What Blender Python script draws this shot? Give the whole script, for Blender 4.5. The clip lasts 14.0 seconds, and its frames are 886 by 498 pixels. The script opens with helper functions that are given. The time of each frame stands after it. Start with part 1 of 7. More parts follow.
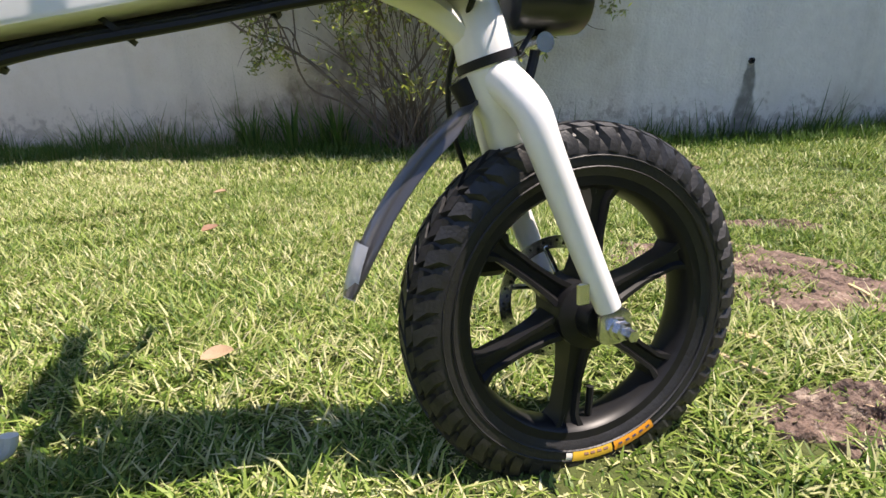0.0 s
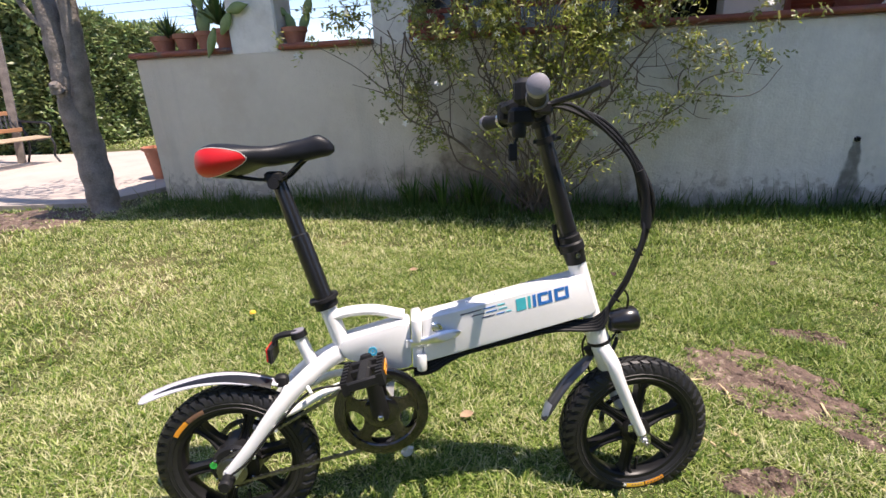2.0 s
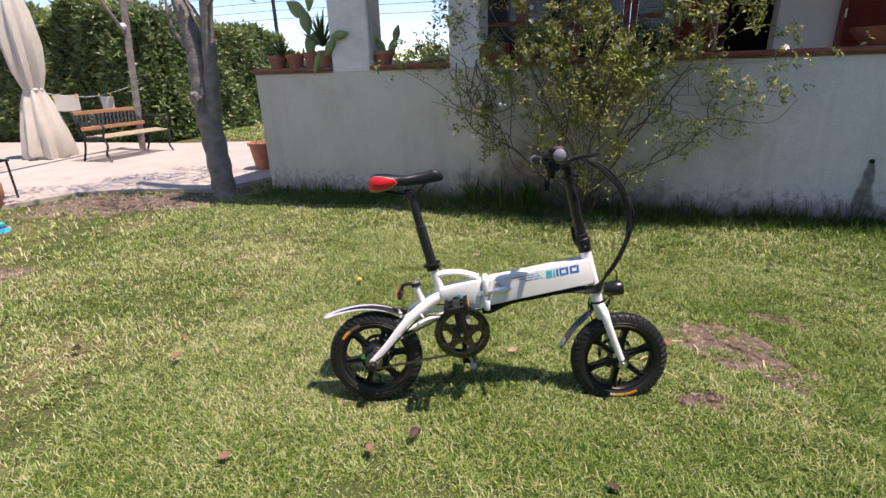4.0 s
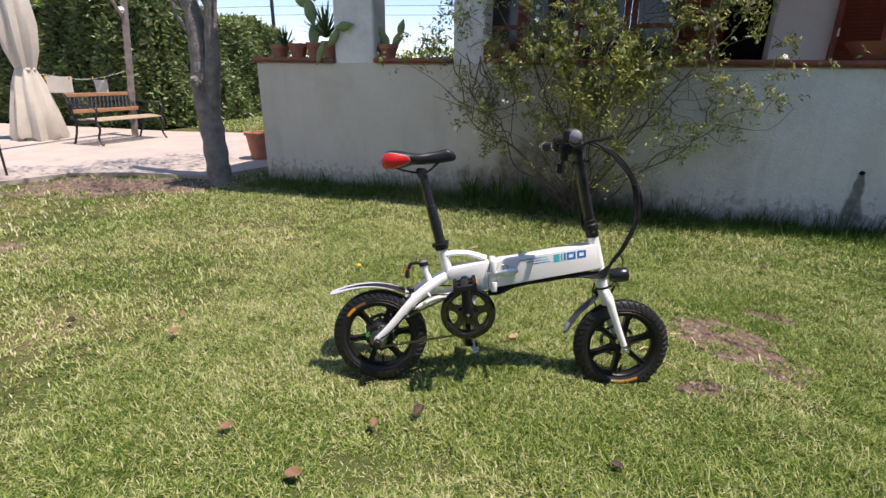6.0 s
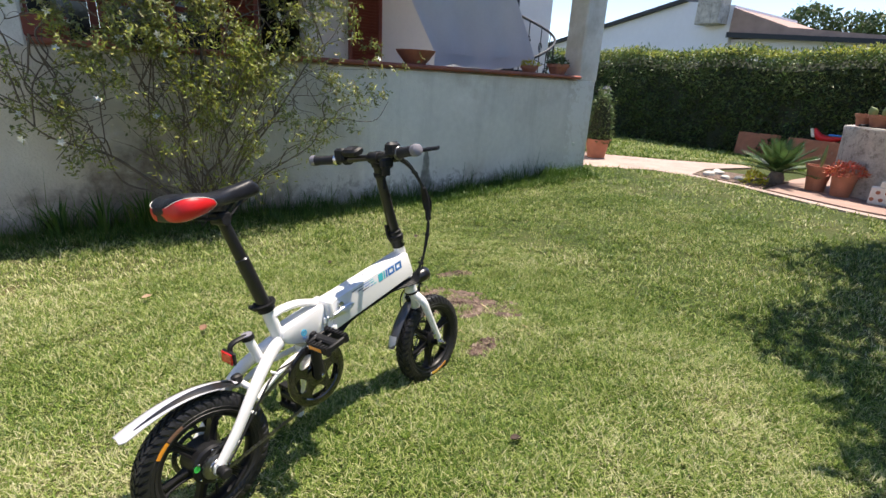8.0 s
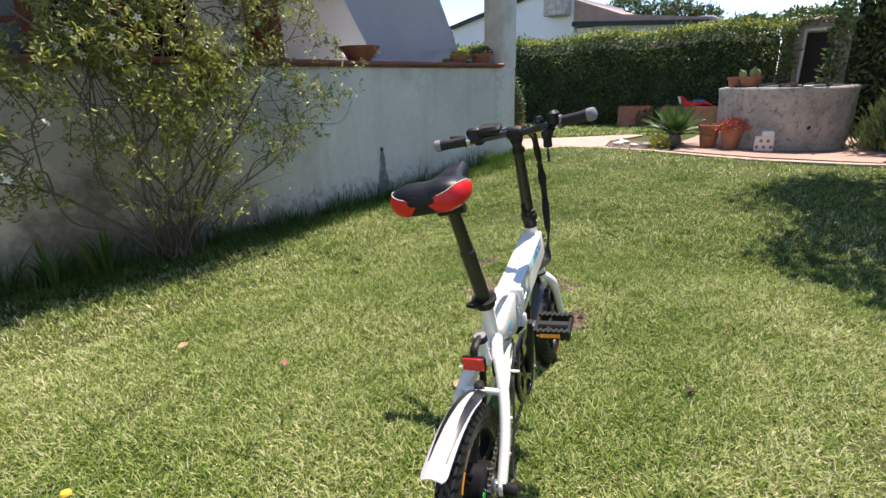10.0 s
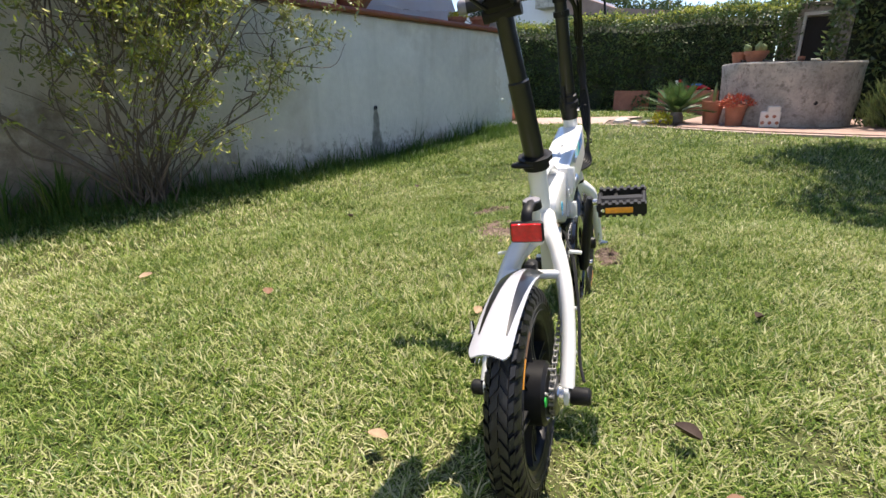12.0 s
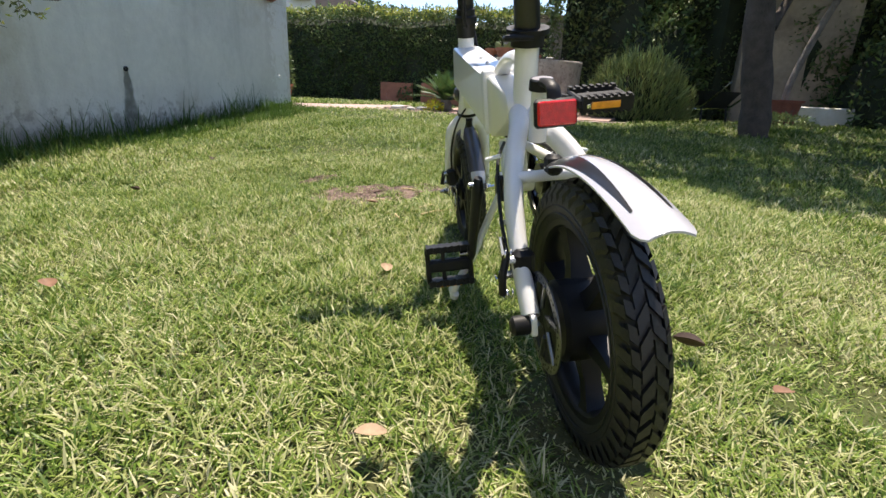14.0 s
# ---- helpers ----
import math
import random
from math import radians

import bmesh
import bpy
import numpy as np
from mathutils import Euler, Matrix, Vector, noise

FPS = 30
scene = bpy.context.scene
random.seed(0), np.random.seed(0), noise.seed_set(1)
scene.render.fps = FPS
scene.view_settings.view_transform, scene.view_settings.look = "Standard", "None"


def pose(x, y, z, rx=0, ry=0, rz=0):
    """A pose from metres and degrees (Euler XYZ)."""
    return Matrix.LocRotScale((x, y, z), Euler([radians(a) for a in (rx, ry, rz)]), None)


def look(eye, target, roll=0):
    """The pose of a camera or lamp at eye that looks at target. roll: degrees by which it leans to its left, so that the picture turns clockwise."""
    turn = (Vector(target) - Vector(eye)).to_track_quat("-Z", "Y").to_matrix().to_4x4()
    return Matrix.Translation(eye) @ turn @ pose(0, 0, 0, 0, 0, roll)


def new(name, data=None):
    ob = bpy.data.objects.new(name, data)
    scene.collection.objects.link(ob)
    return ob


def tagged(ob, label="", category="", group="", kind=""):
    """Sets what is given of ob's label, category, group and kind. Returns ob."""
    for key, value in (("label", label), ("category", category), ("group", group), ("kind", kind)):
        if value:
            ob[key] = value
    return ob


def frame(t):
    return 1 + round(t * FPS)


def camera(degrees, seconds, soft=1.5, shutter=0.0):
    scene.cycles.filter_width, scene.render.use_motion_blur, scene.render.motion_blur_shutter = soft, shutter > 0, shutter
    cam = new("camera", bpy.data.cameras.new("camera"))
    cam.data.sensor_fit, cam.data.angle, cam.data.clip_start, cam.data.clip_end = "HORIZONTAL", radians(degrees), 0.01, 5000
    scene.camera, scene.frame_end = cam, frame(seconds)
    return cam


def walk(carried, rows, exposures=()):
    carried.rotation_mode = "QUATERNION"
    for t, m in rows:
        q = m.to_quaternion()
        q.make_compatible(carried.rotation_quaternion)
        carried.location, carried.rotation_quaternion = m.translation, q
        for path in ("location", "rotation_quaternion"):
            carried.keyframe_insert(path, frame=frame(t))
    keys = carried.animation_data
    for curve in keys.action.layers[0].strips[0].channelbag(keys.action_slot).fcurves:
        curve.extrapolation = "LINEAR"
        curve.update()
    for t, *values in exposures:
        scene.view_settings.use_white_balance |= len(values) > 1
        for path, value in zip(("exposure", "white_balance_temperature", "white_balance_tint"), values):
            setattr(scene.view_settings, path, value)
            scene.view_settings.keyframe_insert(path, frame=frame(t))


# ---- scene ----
cam = camera(84.0, 14.0)
PATH = [
    (0, (0.262, 0.153, 0.384), (0.243, 2.052, -0.243), -1.2),
    (0.5, (0.183, 0.005, 0.51), (0.122, 1.902, -0.123), -1.3),
    (1, (0.169, -0.113, 0.69), (0.048, 1.777, 0.046), -1.3),
    (1.5, (0.175, -0.269, 0.879), (-0.063, 1.604, 0.218), -1.7),
    (2, (0.186, -0.492, 1.03), (-0.252, 1.343, 0.368), -2.7),
    (2.5, (0.211, -0.792, 1.141), (-0.367, 1.005, 0.481), -2.8),
    (3, (0.273, -1.03, 1.258), (-0.336, 0.757, 0.599), -2.0),
    (3.2, (0.298, -1.103, 1.29), (-0.309, 0.681, 0.619), -1.9),
    (5.3, (0.335, -1.293, 1.191), (-0.452, 0.416, 0.514), -2.2),
    (5.5, (0.322, -1.315, 1.176), (-0.488, 0.392, 0.52), -2.1),
    (6, (0.259, -1.287, 1.19), (-0.332, 0.503, 0.521), 0.9),
    (6.4, (0.091, -1.261, 1.209), (0.035, 0.62, 0.532), 3.9),
    (6.5, (0.044, -1.218, 1.209), (0.138, 0.66, 0.529), 4.0),
    (7, (-0.179, -1.126, 1.222), (0.376, 0.674, 0.549), 4.0),
    (7.5, (-0.417, -1.021, 1.224), (0.426, 0.668, 0.562), 3.4),
    (7.7, (-0.518, -0.993, 1.23), (0.437, 0.635, 0.568), 3.5),
    (9.8, (-1.284, -0.292, 1.119), (0.163, 0.935, 0.486), -2.1),
    (10, (-1.306, -0.243, 1.107), (0.147, 0.976, 0.471), -1.8),
    (10.5, (-1.294, -0.152, 1.021), (0.191, 1.027, 0.385), -1.0),
    (11, (-1.259, -0.101, 0.908), (0.232, 1.07, 0.272), -0.8),
    (11.5, (-1.253, -0.077, 0.808), (0.233, 1.101, 0.173), -0.8),
    (12, (-1.219, -0.024, 0.705), (0.269, 1.15, 0.069), -0.6),
    (12.5, (-1.224, 0.079, 0.629), (0.276, 1.241, -0.003), -0.5),
    (13, (-1.254, 0.203, 0.568), (0.316, 1.269, -0.063), 0.2),
    (13.5, (-1.22, 0.313, 0.545), (0.516, 1.083, -0.084), 1.6),
    (14, (-1.175, 0.413, 0.473), (0.696, 0.746, -0.152), 2.6),
]
walk(cam, [(t, look(eye, target, roll)) for t, eye, target, roll in PATH], [(0, 1.12, 7050, 19), (1, 1.05, 7050, 19), (3, 0.71, 7000, 22), (6.5, 0.58, 7000, 18), (7.5, 0.84, 7050, 15), (11, 0.92, 7100, 15), (14, 0.93, 7150, 14)])

# ---- world, sun ----
SUN_WAY = Vector((0.37, 0.012, 1.0)).normalized()
world = bpy.data.worlds.new("sky")
scene.world = world
world.use_nodes = True
wn = world.node_tree.nodes
sky = wn.new("ShaderNodeTexSky")
sky.sky_type, sky.sun_disc = "NISHITA", False
sky.sun_elevation = math.asin(SUN_WAY.z)
sky.sun_rotation = math.atan2(SUN_WAY.x, SUN_WAY.y)
sky.air_density, sky.dust_density, sky.ozone_density = 0.8, 0.0, 3.0
world.node_tree.links.new(sky.outputs[0], wn["Background"].inputs[0])
wn["Background"].inputs[1].default_value = 0.15
sun_data = bpy.data.lights.new("sun", "SUN")
sun_data.energy, sun_data.angle, sun_data.color = 4.7, radians(0.53), (1.0, 0.95, 0.86)
sun = new("sun", sun_data)
sun.matrix_world = look(SUN_WAY * 30, (0, 0, 0))


# ---- materials ----
def mat(name, color, rough=0.6, metal=0.0, vary=0.12, scale=8.0, bump=0.0, bump_scale=60.0, spots=None,
        spot_scale=3.0, spot_cut=0.6, each=0.0, coat=0.0, thin=0.0):
    """A node material: base colour varied at two scales, with optional stains, relief and a shift for each piece."""
    m = bpy.data.materials.new(name)
    m.use_nodes = True
    nt = m.node_tree
    n, link = nt.nodes, nt.links.new
    bsdf = n["Principled BSDF"]
    bsdf.inputs["Roughness"].default_value = rough
    bsdf.inputs["Metallic"].default_value = metal
    bsdf.inputs["Coat Weight"].default_value = coat
    geo = n.new("ShaderNodeTexCoord")
    big = n.new("ShaderNodeTexNoise")
    big.inputs["Scale"].default_value, big.inputs["Detail"].default_value = scale, 5
    link(geo.outputs["Object"], big.inputs["Vector"])
    fine = n.new("ShaderNodeTexNoise")
    fine.inputs["Scale"].default_value, fine.inputs["Detail"].default_value = scale * 9, 3
    link(geo.outputs["Object"], fine.inputs["Vector"])
    add = n.new("ShaderNodeMath")
    add.operation = "MULTIPLY_ADD"
    link(fine.outputs[0], add.inputs[0])
    add.inputs[1].default_value = 0.5
    link(big.outputs[0], add.inputs[2])
    ramp = n.new("ShaderNodeMapRange")
    ramp.inputs[1].default_value, ramp.inputs[2].default_value = 0.45, 1.05
    ramp.inputs[3].default_value, ramp.inputs[4].default_value = 1 - vary, 1 + vary
    link(add.outputs[0], ramp.inputs[0])
    hsv = n.new("ShaderNodeHueSaturation")
    hsv.inputs["Color"].default_value = (*color, 1)
    link(ramp.outputs[0], hsv.inputs["Value"])
    out = hsv.outputs[0]
    if each:
        info = n.new("ShaderNodeNewGeometry")
        shift = n.new("ShaderNodeMapRange")
        shift.inputs[3].default_value, shift.inputs[4].default_value = 1 - each, 1 + each
        link(info.outputs["Random Per Island"], shift.inputs[0])
        h2 = n.new("ShaderNodeHueSaturation")
        link(out, h2.inputs["Color"])
        link(shift.outputs[0], h2.inputs["Value"])
        hue = n.new("ShaderNodeMapRange")
        hue.inputs[3].default_value, hue.inputs[4].default_value = 0.5 - each * 0.07, 0.5 + each * 0.07
        mul = n.new("ShaderNodeMath")
        mul.operation = "MULTIPLY"
        mul.inputs[1].default_value = 7.31
        fr = n.new("ShaderNodeMath")
        fr.operation = "FRACT"
        link(info.outputs["Random Per Island"], mul.inputs[0])
        link(mul.outputs[0], fr.inputs[0])
        link(fr.outputs[0], hue.inputs[0])
        link(hue.outputs[0], h2.inputs["Hue"])
        out = h2.outputs[0]
    if spots:
        sp = n.new("ShaderNodeTexNoise")
        sp.inputs["Scale"].default_value, sp.inputs["Detail"].default_value = spot_scale, 7
        sp.inputs["Roughness"].default_value = 0.65
        link(geo.outputs["Object"], sp.inputs["Vector"])
        cut = n.new("ShaderNodeMapRange")
        cut.inputs[1].default_value, cut.inputs[2].default_value = spot_cut, spot_cut + 0.12
        link(sp.outputs[0], cut.inputs[0])
        mix = n.new("ShaderNodeMix")
        mix.data_type = "RGBA"
        link(cut.outputs[0], mix.inputs[0])
        link(out, mix.inputs[6])
        mix.inputs[7].default_value = (*spots, 1)
        out = mix.outputs[2]
    link(out, bsdf.inputs["Base Color"])
    if bump:
        bn = n.new("ShaderNodeTexNoise")
        bn.inputs["Scale"].default_value, bn.inputs["Detail"].default_value = bump_scale, 6
        link(geo.outputs["Object"], bn.inputs["Vector"])
        bu = n.new("ShaderNodeBump")
        bu.inputs["Strength"].default_value, bu.inputs["Distance"].default_value = bump, 0.01
        link(bn.outputs[0], bu.inputs["Height"])
        link(bu.outputs[0], bsdf.inputs["Normal"])
    if thin:
        tr = n.new("ShaderNodeBsdfTranslucent")
        link(out, tr.inputs[0])
        ms = n.new("ShaderNodeMixShader")
        ms.inputs[0].default_value = thin
        link(bsdf.outputs[0], ms.inputs[1])
        link(tr.outputs[0], ms.inputs[2])
        link(ms.outputs[0], n["Material Output"].inputs[0])
    return m


white_paint = mat("white_paint", (0.8, 0.8, 0.79), 0.3, vary=0.03, scale=20, coat=0.4)
black_paint = mat("black_paint", (0.012, 0.012, 0.013), 0.28, vary=0.2, scale=25, coat=0.3)
guard_black = mat("guard_black", (0.008, 0.008, 0.009), 0.12, vary=0.15, scale=25, coat=0.8)
black_matt = mat("black_matt", (0.014, 0.014, 0.015), 0.5, vary=0.25, scale=30, bump=0.05, bump_scale=300)
rim_black = mat("rim_black", (0.012, 0.012, 0.013), 0.38, vary=0.2, scale=30)
rubber = mat("rubber", (0.014, 0.014, 0.015), 0.5, vary=0.35, scale=25, bump=0.12, bump_scale=260, spots=(0.03, 0.028, 0.024), spot_scale=14, spot_cut=0.66)
grip_end = mat("grip_end", (0.22, 0.21, 0.24), 0.6, vary=0.15, scale=40, bump=0.1, bump_scale=400)
silver_plastic = mat("silver_plastic", (0.5, 0.5, 0.54), 0.2, vary=0.06, scale=20, coat=0.7)
grip_rubber = mat("grip_rubber", (0.025, 0.025, 0.028), 0.7, vary=0.2, scale=40, bump=0.1, bump_scale=400)
aluminium = mat("aluminium", (0.8, 0.81, 0.83), 0.34, 1.0, vary=0.06, scale=40)
steel = mat("steel", (0.62, 0.62, 0.62), 0.25, 1.0, vary=0.15, scale=40)
dark_steel = mat("dark_steel", (0.2, 0.2, 0.2), 0.38, 1.0, vary=0.3, scale=60)
vinyl = mat("vinyl", (0.012, 0.013, 0.017), 0.42, vary=0.25, scale=30, bump=0.08, bump_scale=350)
red_vinyl = mat("red_vinyl", (0.62, 0.012, 0.014), 0.38, vary=0.08, scale=30, bump=0.06, bump_scale=350)
red_plastic = mat("red_plastic", (0.75, 0.012, 0.015), 0.12, vary=0.25, scale=120, bump=0.4, bump_scale=500, coat=0.6)
amber_plastic = mat("amber_plastic", (0.85, 0.33, 0.03), 0.18, vary=0.2, scale=90, bump=0.3, bump_scale=400, coat=0.5)
fender_plastic = mat("fender_plastic", (0.05, 0.05, 0.055), 0.3, vary=0.1, scale=20, coat=0.6)
sticker_yellow = mat("sticker_yellow", (0.85, 0.5, 0.05), 0.4, vary=0.08, scale=50)
sticker_orange = mat("sticker_orange", (0.85, 0.34, 0.03), 0.4, vary=0.08, scale=50)
sticker_white = mat("sticker_white", (0.8, 0.78, 0.72), 0.4, vary=0.05, scale=50)
decal_cyan = mat("decal_cyan", (0.05, 0.55, 0.62), 0.35, vary=0.03, scale=50)
decal_teal = mat("decal_teal", (0.04, 0.4, 0.62), 0.35, vary=0.03, scale=50)
decal_blue = mat("decal_blue", (0.03, 0.2, 0.58), 0.35, vary=0.03, scale=50)
decal_navy = mat("decal_navy", (0.02, 0.03, 0.09), 0.35, vary=0.03, scale=50)
green_plastic = mat("green_plastic", (0.02, 0.5, 0.08), 0.35, vary=0.05, scale=60)
plaster = mat("plaster", (0.78, 0.755, 0.71), 0.85, vary=0.14, scale=2.2, bump=0.6, bump_scale=60, spots=(0.62, 0.59, 0.53), spot_scale=1.5, spot_cut=0.52)


def stained_plaster():
    """Weathered plaster: patchy paint, rain streaks, brown grime behind the jasmine and a damp mark under the drain."""
    m = mat("stained_plaster", (0.78, 0.755, 0.71), 0.87, vary=0.13, scale=1.7, bump=0.9, bump_scale=60, spots=(0.64, 0.6, 0.54), spot_scale=1.2, spot_cut=0.52)
    nt = m.node_tree
    n, link = nt.nodes, nt.links.new
    bsdf = n["Principled BSDF"]
    at = n.new("ShaderNodeTexCoord")
    xyz = n.new("ShaderNodeSeparateXYZ")
    link(at.outputs["Object"], xyz.inputs[0])

    def calc(op, a, b):
        k = n.new("ShaderNodeMath")
        k.operation = op
        for i, v in enumerate((a, b)):
            if isinstance(v, (int, float)):
                k.inputs[i].default_value = v
            else:
                link(v, k.inputs[i])
        return k.outputs[0]

    def span(v, lo, hi, to_lo=0.0, to_hi=1.0):
        k = n.new("ShaderNodeMapRange")
        k.interpolation_type = "SMOOTHSTEP"
        for i, q in enumerate((lo, hi, to_lo, to_hi)):
            k.inputs[i + 1].default_value = q
        link(v, k.inputs[0])
        return k.outputs[0]

    def noise(scale, stretch=(1, 1, 1), detail=6, rough=0.6):
        mp = n.new("ShaderNodeMapping")
        mp.inputs["Scale"].default_value = stretch
        link(at.outputs["Object"], mp.inputs[0])
        k = n.new("ShaderNodeTexNoise")
        k.inputs["Scale"].default_value, k.inputs["Detail"].default_value, k.inputs["Roughness"].default_value = scale, detail, rough
        link(mp.outputs[0], k.inputs["Vector"])
        return k.outputs[0]

    def stain(share, colour):
        mix = n.new("ShaderNodeMix")
        mix.data_type = "RGBA"
        link(share, mix.inputs[0])
        link(bsdf.inputs["Base Color"].links[0].from_socket, mix.inputs[6])
        mix.inputs[7].default_value = (*colour, 1)
        link(mix.outputs[2], bsdf.inputs["Base Color"])

    x, z = xyz.outputs[0], xyz.outputs[2]
    cloud, fine = noise(2.6), noise(17, detail=4)
    # older beige coat on the stretch behind the bush
    stain(calc("MULTIPLY", span(calc("ADD", x, calc("MULTIPLY", cloud, 1.2)), 2.4, 0.6), 0.6), (0.64, 0.55, 0.43))
    # rain streaks from the coping
    stain(calc("MULTIPLY", span(noise(5.0, (1, 1, 0.09)), 0.53, 0.7), 0.24), (0.42, 0.41, 0.37))
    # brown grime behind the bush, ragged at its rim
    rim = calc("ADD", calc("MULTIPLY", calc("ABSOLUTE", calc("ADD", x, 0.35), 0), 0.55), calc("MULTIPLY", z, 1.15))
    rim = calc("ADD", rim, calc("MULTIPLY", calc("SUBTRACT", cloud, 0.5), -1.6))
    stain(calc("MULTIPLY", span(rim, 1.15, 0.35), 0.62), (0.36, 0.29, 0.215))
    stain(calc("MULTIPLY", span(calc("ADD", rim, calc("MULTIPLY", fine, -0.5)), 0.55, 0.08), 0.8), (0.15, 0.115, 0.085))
    # ragged browner band low along the whole wall
    stain(calc("MULTIPLY", span(calc("ADD", calc("MULTIPLY", z, 1.9), calc("MULTIPLY", fine, -1.4)), -0.25, -0.5), 0.6), (0.34, 0.29, 0.24))
    # damp mark that widens below the drain hole
    wide = calc("ADD", calc("MULTIPLY", calc("SUBTRACT", 0.5, z), 0.16), 0.018)
    off = calc("ABSOLUTE", calc("ADD", calc("SUBTRACT", x, 2.19), calc("MULTIPLY", calc("SUBTRACT", cloud, 0.5), 0.12)), 0)
    damp = calc("MULTIPLY", span(calc("DIVIDE", off, calc("MAXIMUM", wide, 0.012)), 1.25, 0.75), span(z, 0.51, 0.47))
    stain(calc("MULTIPLY", damp, span(fine, 0.2, 0.6, 0.6, 0.95)), (0.2, 0.195, 0.175))
    # white paint that peels near the wall's end
    stain(calc("MULTIPLY", span(calc("ADD", calc("ABSOLUTE", calc("SUBTRACT", x, 4.5), 0), calc("MULTIPLY", fine, -0.9)), -0.28, -0.36), 0.8), (0.86, 0.85, 0.82))
    return m


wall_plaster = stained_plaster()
rough_plaster = mat("rough_plaster", (0.8, 0.77, 0.72), 0.9, vary=0.08, scale=5, bump=1.0, bump_scale=45)
house_paint = mat("house_paint", (0.78, 0.76, 0.74), 0.8, vary=0.05, scale=2, bump=0.1, bump_scale=40)
far_paint = mat("far_paint", (0.8, 0.77, 0.82), 0.8, vary=0.05, scale=0.6)
terracotta = mat("terracotta", (0.42, 0.17, 0.105), 0.75, vary=0.22, scale=9, bump=0.15, bump_scale=90, spots=(0.5, 0.32, 0.24), spot_scale=7, spot_cut=0.62)
coping_red = mat("coping_red", (0.3, 0.1, 0.07), 0.8, vary=0.3, scale=6, bump=0.3, bump_scale=60, spots=(0.2, 0.13, 0.11), spot_scale=5, spot_cut=0.55)
concrete_old = mat("concrete_old", (0.48, 0.435, 0.395), 0.92, vary=0.4, scale=4, bump=1.0, bump_scale=45, spots=(0.27, 0.235, 0.21), spot_scale=13, spot_cut=0.52)
paving = mat("paving", (0.42, 0.36, 0.32), 0.85, vary=0.14, scale=2.2, bump=0.2, bump_scale=40, spots=(0.34, 0.28, 0.24), spot_scale=2, spot_cut=0.6)
path_stone = mat("path_stone", (0.4, 0.3, 0.26), 0.85, vary=0.18, scale=3, bump=0.3, bump_scale=50, spots=(0.3, 0.21, 0.17), spot_scale=4, spot_cut=0.58)
pink_tile = mat("pink_tile", (0.35, 0.23, 0.19), 0.8, vary=0.2, scale=3, bump=0.2, bump_scale=50)
stone = mat("stone", (0.5, 0.48, 0.44), 0.85, vary=0.2, scale=12, bump=0.3, bump_scale=50, each=0.2)
bark = mat("bark", (0.22, 0.19, 0.17), 0.95, vary=0.5, scale=9, bump=1.0, bump_scale=38, spots=(0.3, 0.28, 0.25), spot_scale=8, spot_cut=0.6)
# copy of bark with the trunk's shade put into the colour
bark_shaded = mat("bark_shaded", (0.085, 0.07, 0.06), 0.95, vary=0.45, scale=9, bump=1.0, bump_scale=38)
tan_plaster = mat("tan_plaster", (0.42, 0.34, 0.26), 0.9, vary=0.25, scale=1.5, bump=0.4, bump_scale=30, spots=(0.3, 0.24, 0.19), spot_scale=2, spot_cut=0.55)
twig_bark = mat("twig_bark", (0.17, 0.13, 0.1), 0.9, vary=0.3, scale=12)
soil = mat("soil", (0.14, 0.095, 0.075), 0.95, vary=0.6, scale=17, bump=1.0, bump_scale=90, spots=(0.33, 0.26, 0.2), spot_scale=34, spot_cut=0.55)
wood_pale = mat("wood_pale", (0.4, 0.31, 0.21), 0.6, vary=0.2, scale=6, bump=0.1, bump_scale=40)
wood = mat("wood", (0.36, 0.18, 0.09), 0.5, vary=0.2, scale=6, bump=0.1, bump_scale=40)
brown_paint = mat("brown_paint", (0.22, 0.05, 0.03), 0.5, vary=0.18, scale=5)
dark_glass = mat("dark_glass", (0.02, 0.022, 0.026), 0.08, vary=0.1, scale=3)
# near-black puts the shade into the room's walls; also the shed door's colour
dark_room = mat("dark_room", (0.03, 0.025, 0.022), 0.8, vary=0.2, scale=3)
iron = mat("iron", (0.02, 0.022, 0.028), 0.5, 0.3, vary=0.3, scale=20)
cloth = mat("cloth", (0.72, 0.67, 0.58), 0.9, vary=0.1, scale=5, bump=0.1, bump_scale=200, thin=0.25)
sheet_cloth = mat("sheet_cloth", (0.62, 0.64, 0.72), 0.8, vary=0.05, scale=3, bump=0.05, bump_scale=200, thin=0.3)
plastic_grey = mat("plastic_grey", (0.17, 0.185, 0.175), 0.45, vary=0.08, scale=8)
plastic_white = mat("plastic_white", (0.75, 0.76, 0.74), 0.4, vary=0.05, scale=8)
plastic_blue = mat("plastic_blue", (0.04, 0.35, 0.55), 0.5, vary=0.15, scale=20)
plastic_lime = mat("plastic_lime", (0.45, 0.65, 0.05), 0.5, vary=0.1, scale=20)
leaf_hedge = mat("leaf_hedge", (0.1, 0.155, 0.05), 0.5, vary=0.3, scale=1.5, each=0.45, thin=0.25)
leaf_laurel = mat("leaf_laurel", (0.17, 0.225, 0.085), 0.4, vary=0.3, scale=1.5, each=0.5, thin=0.25)
# lit copy of the leaf colour, with the sun on it painted in
leaf_sunlit = mat("leaf_sunlit", (0.34, 0.37, 0.07), 0.5, vary=0.2, scale=2, each=0.4, thin=0.35)
leaf_jasmine = mat("leaf_jasmine", (0.25, 0.265, 0.1), 0.45, vary=0.2, scale=3, each=0.5, thin=0.3)
leaf_tree = mat("leaf_tree", (0.06, 0.1, 0.035), 0.5, vary=0.25, scale=2, each=0.4, thin=0.25)
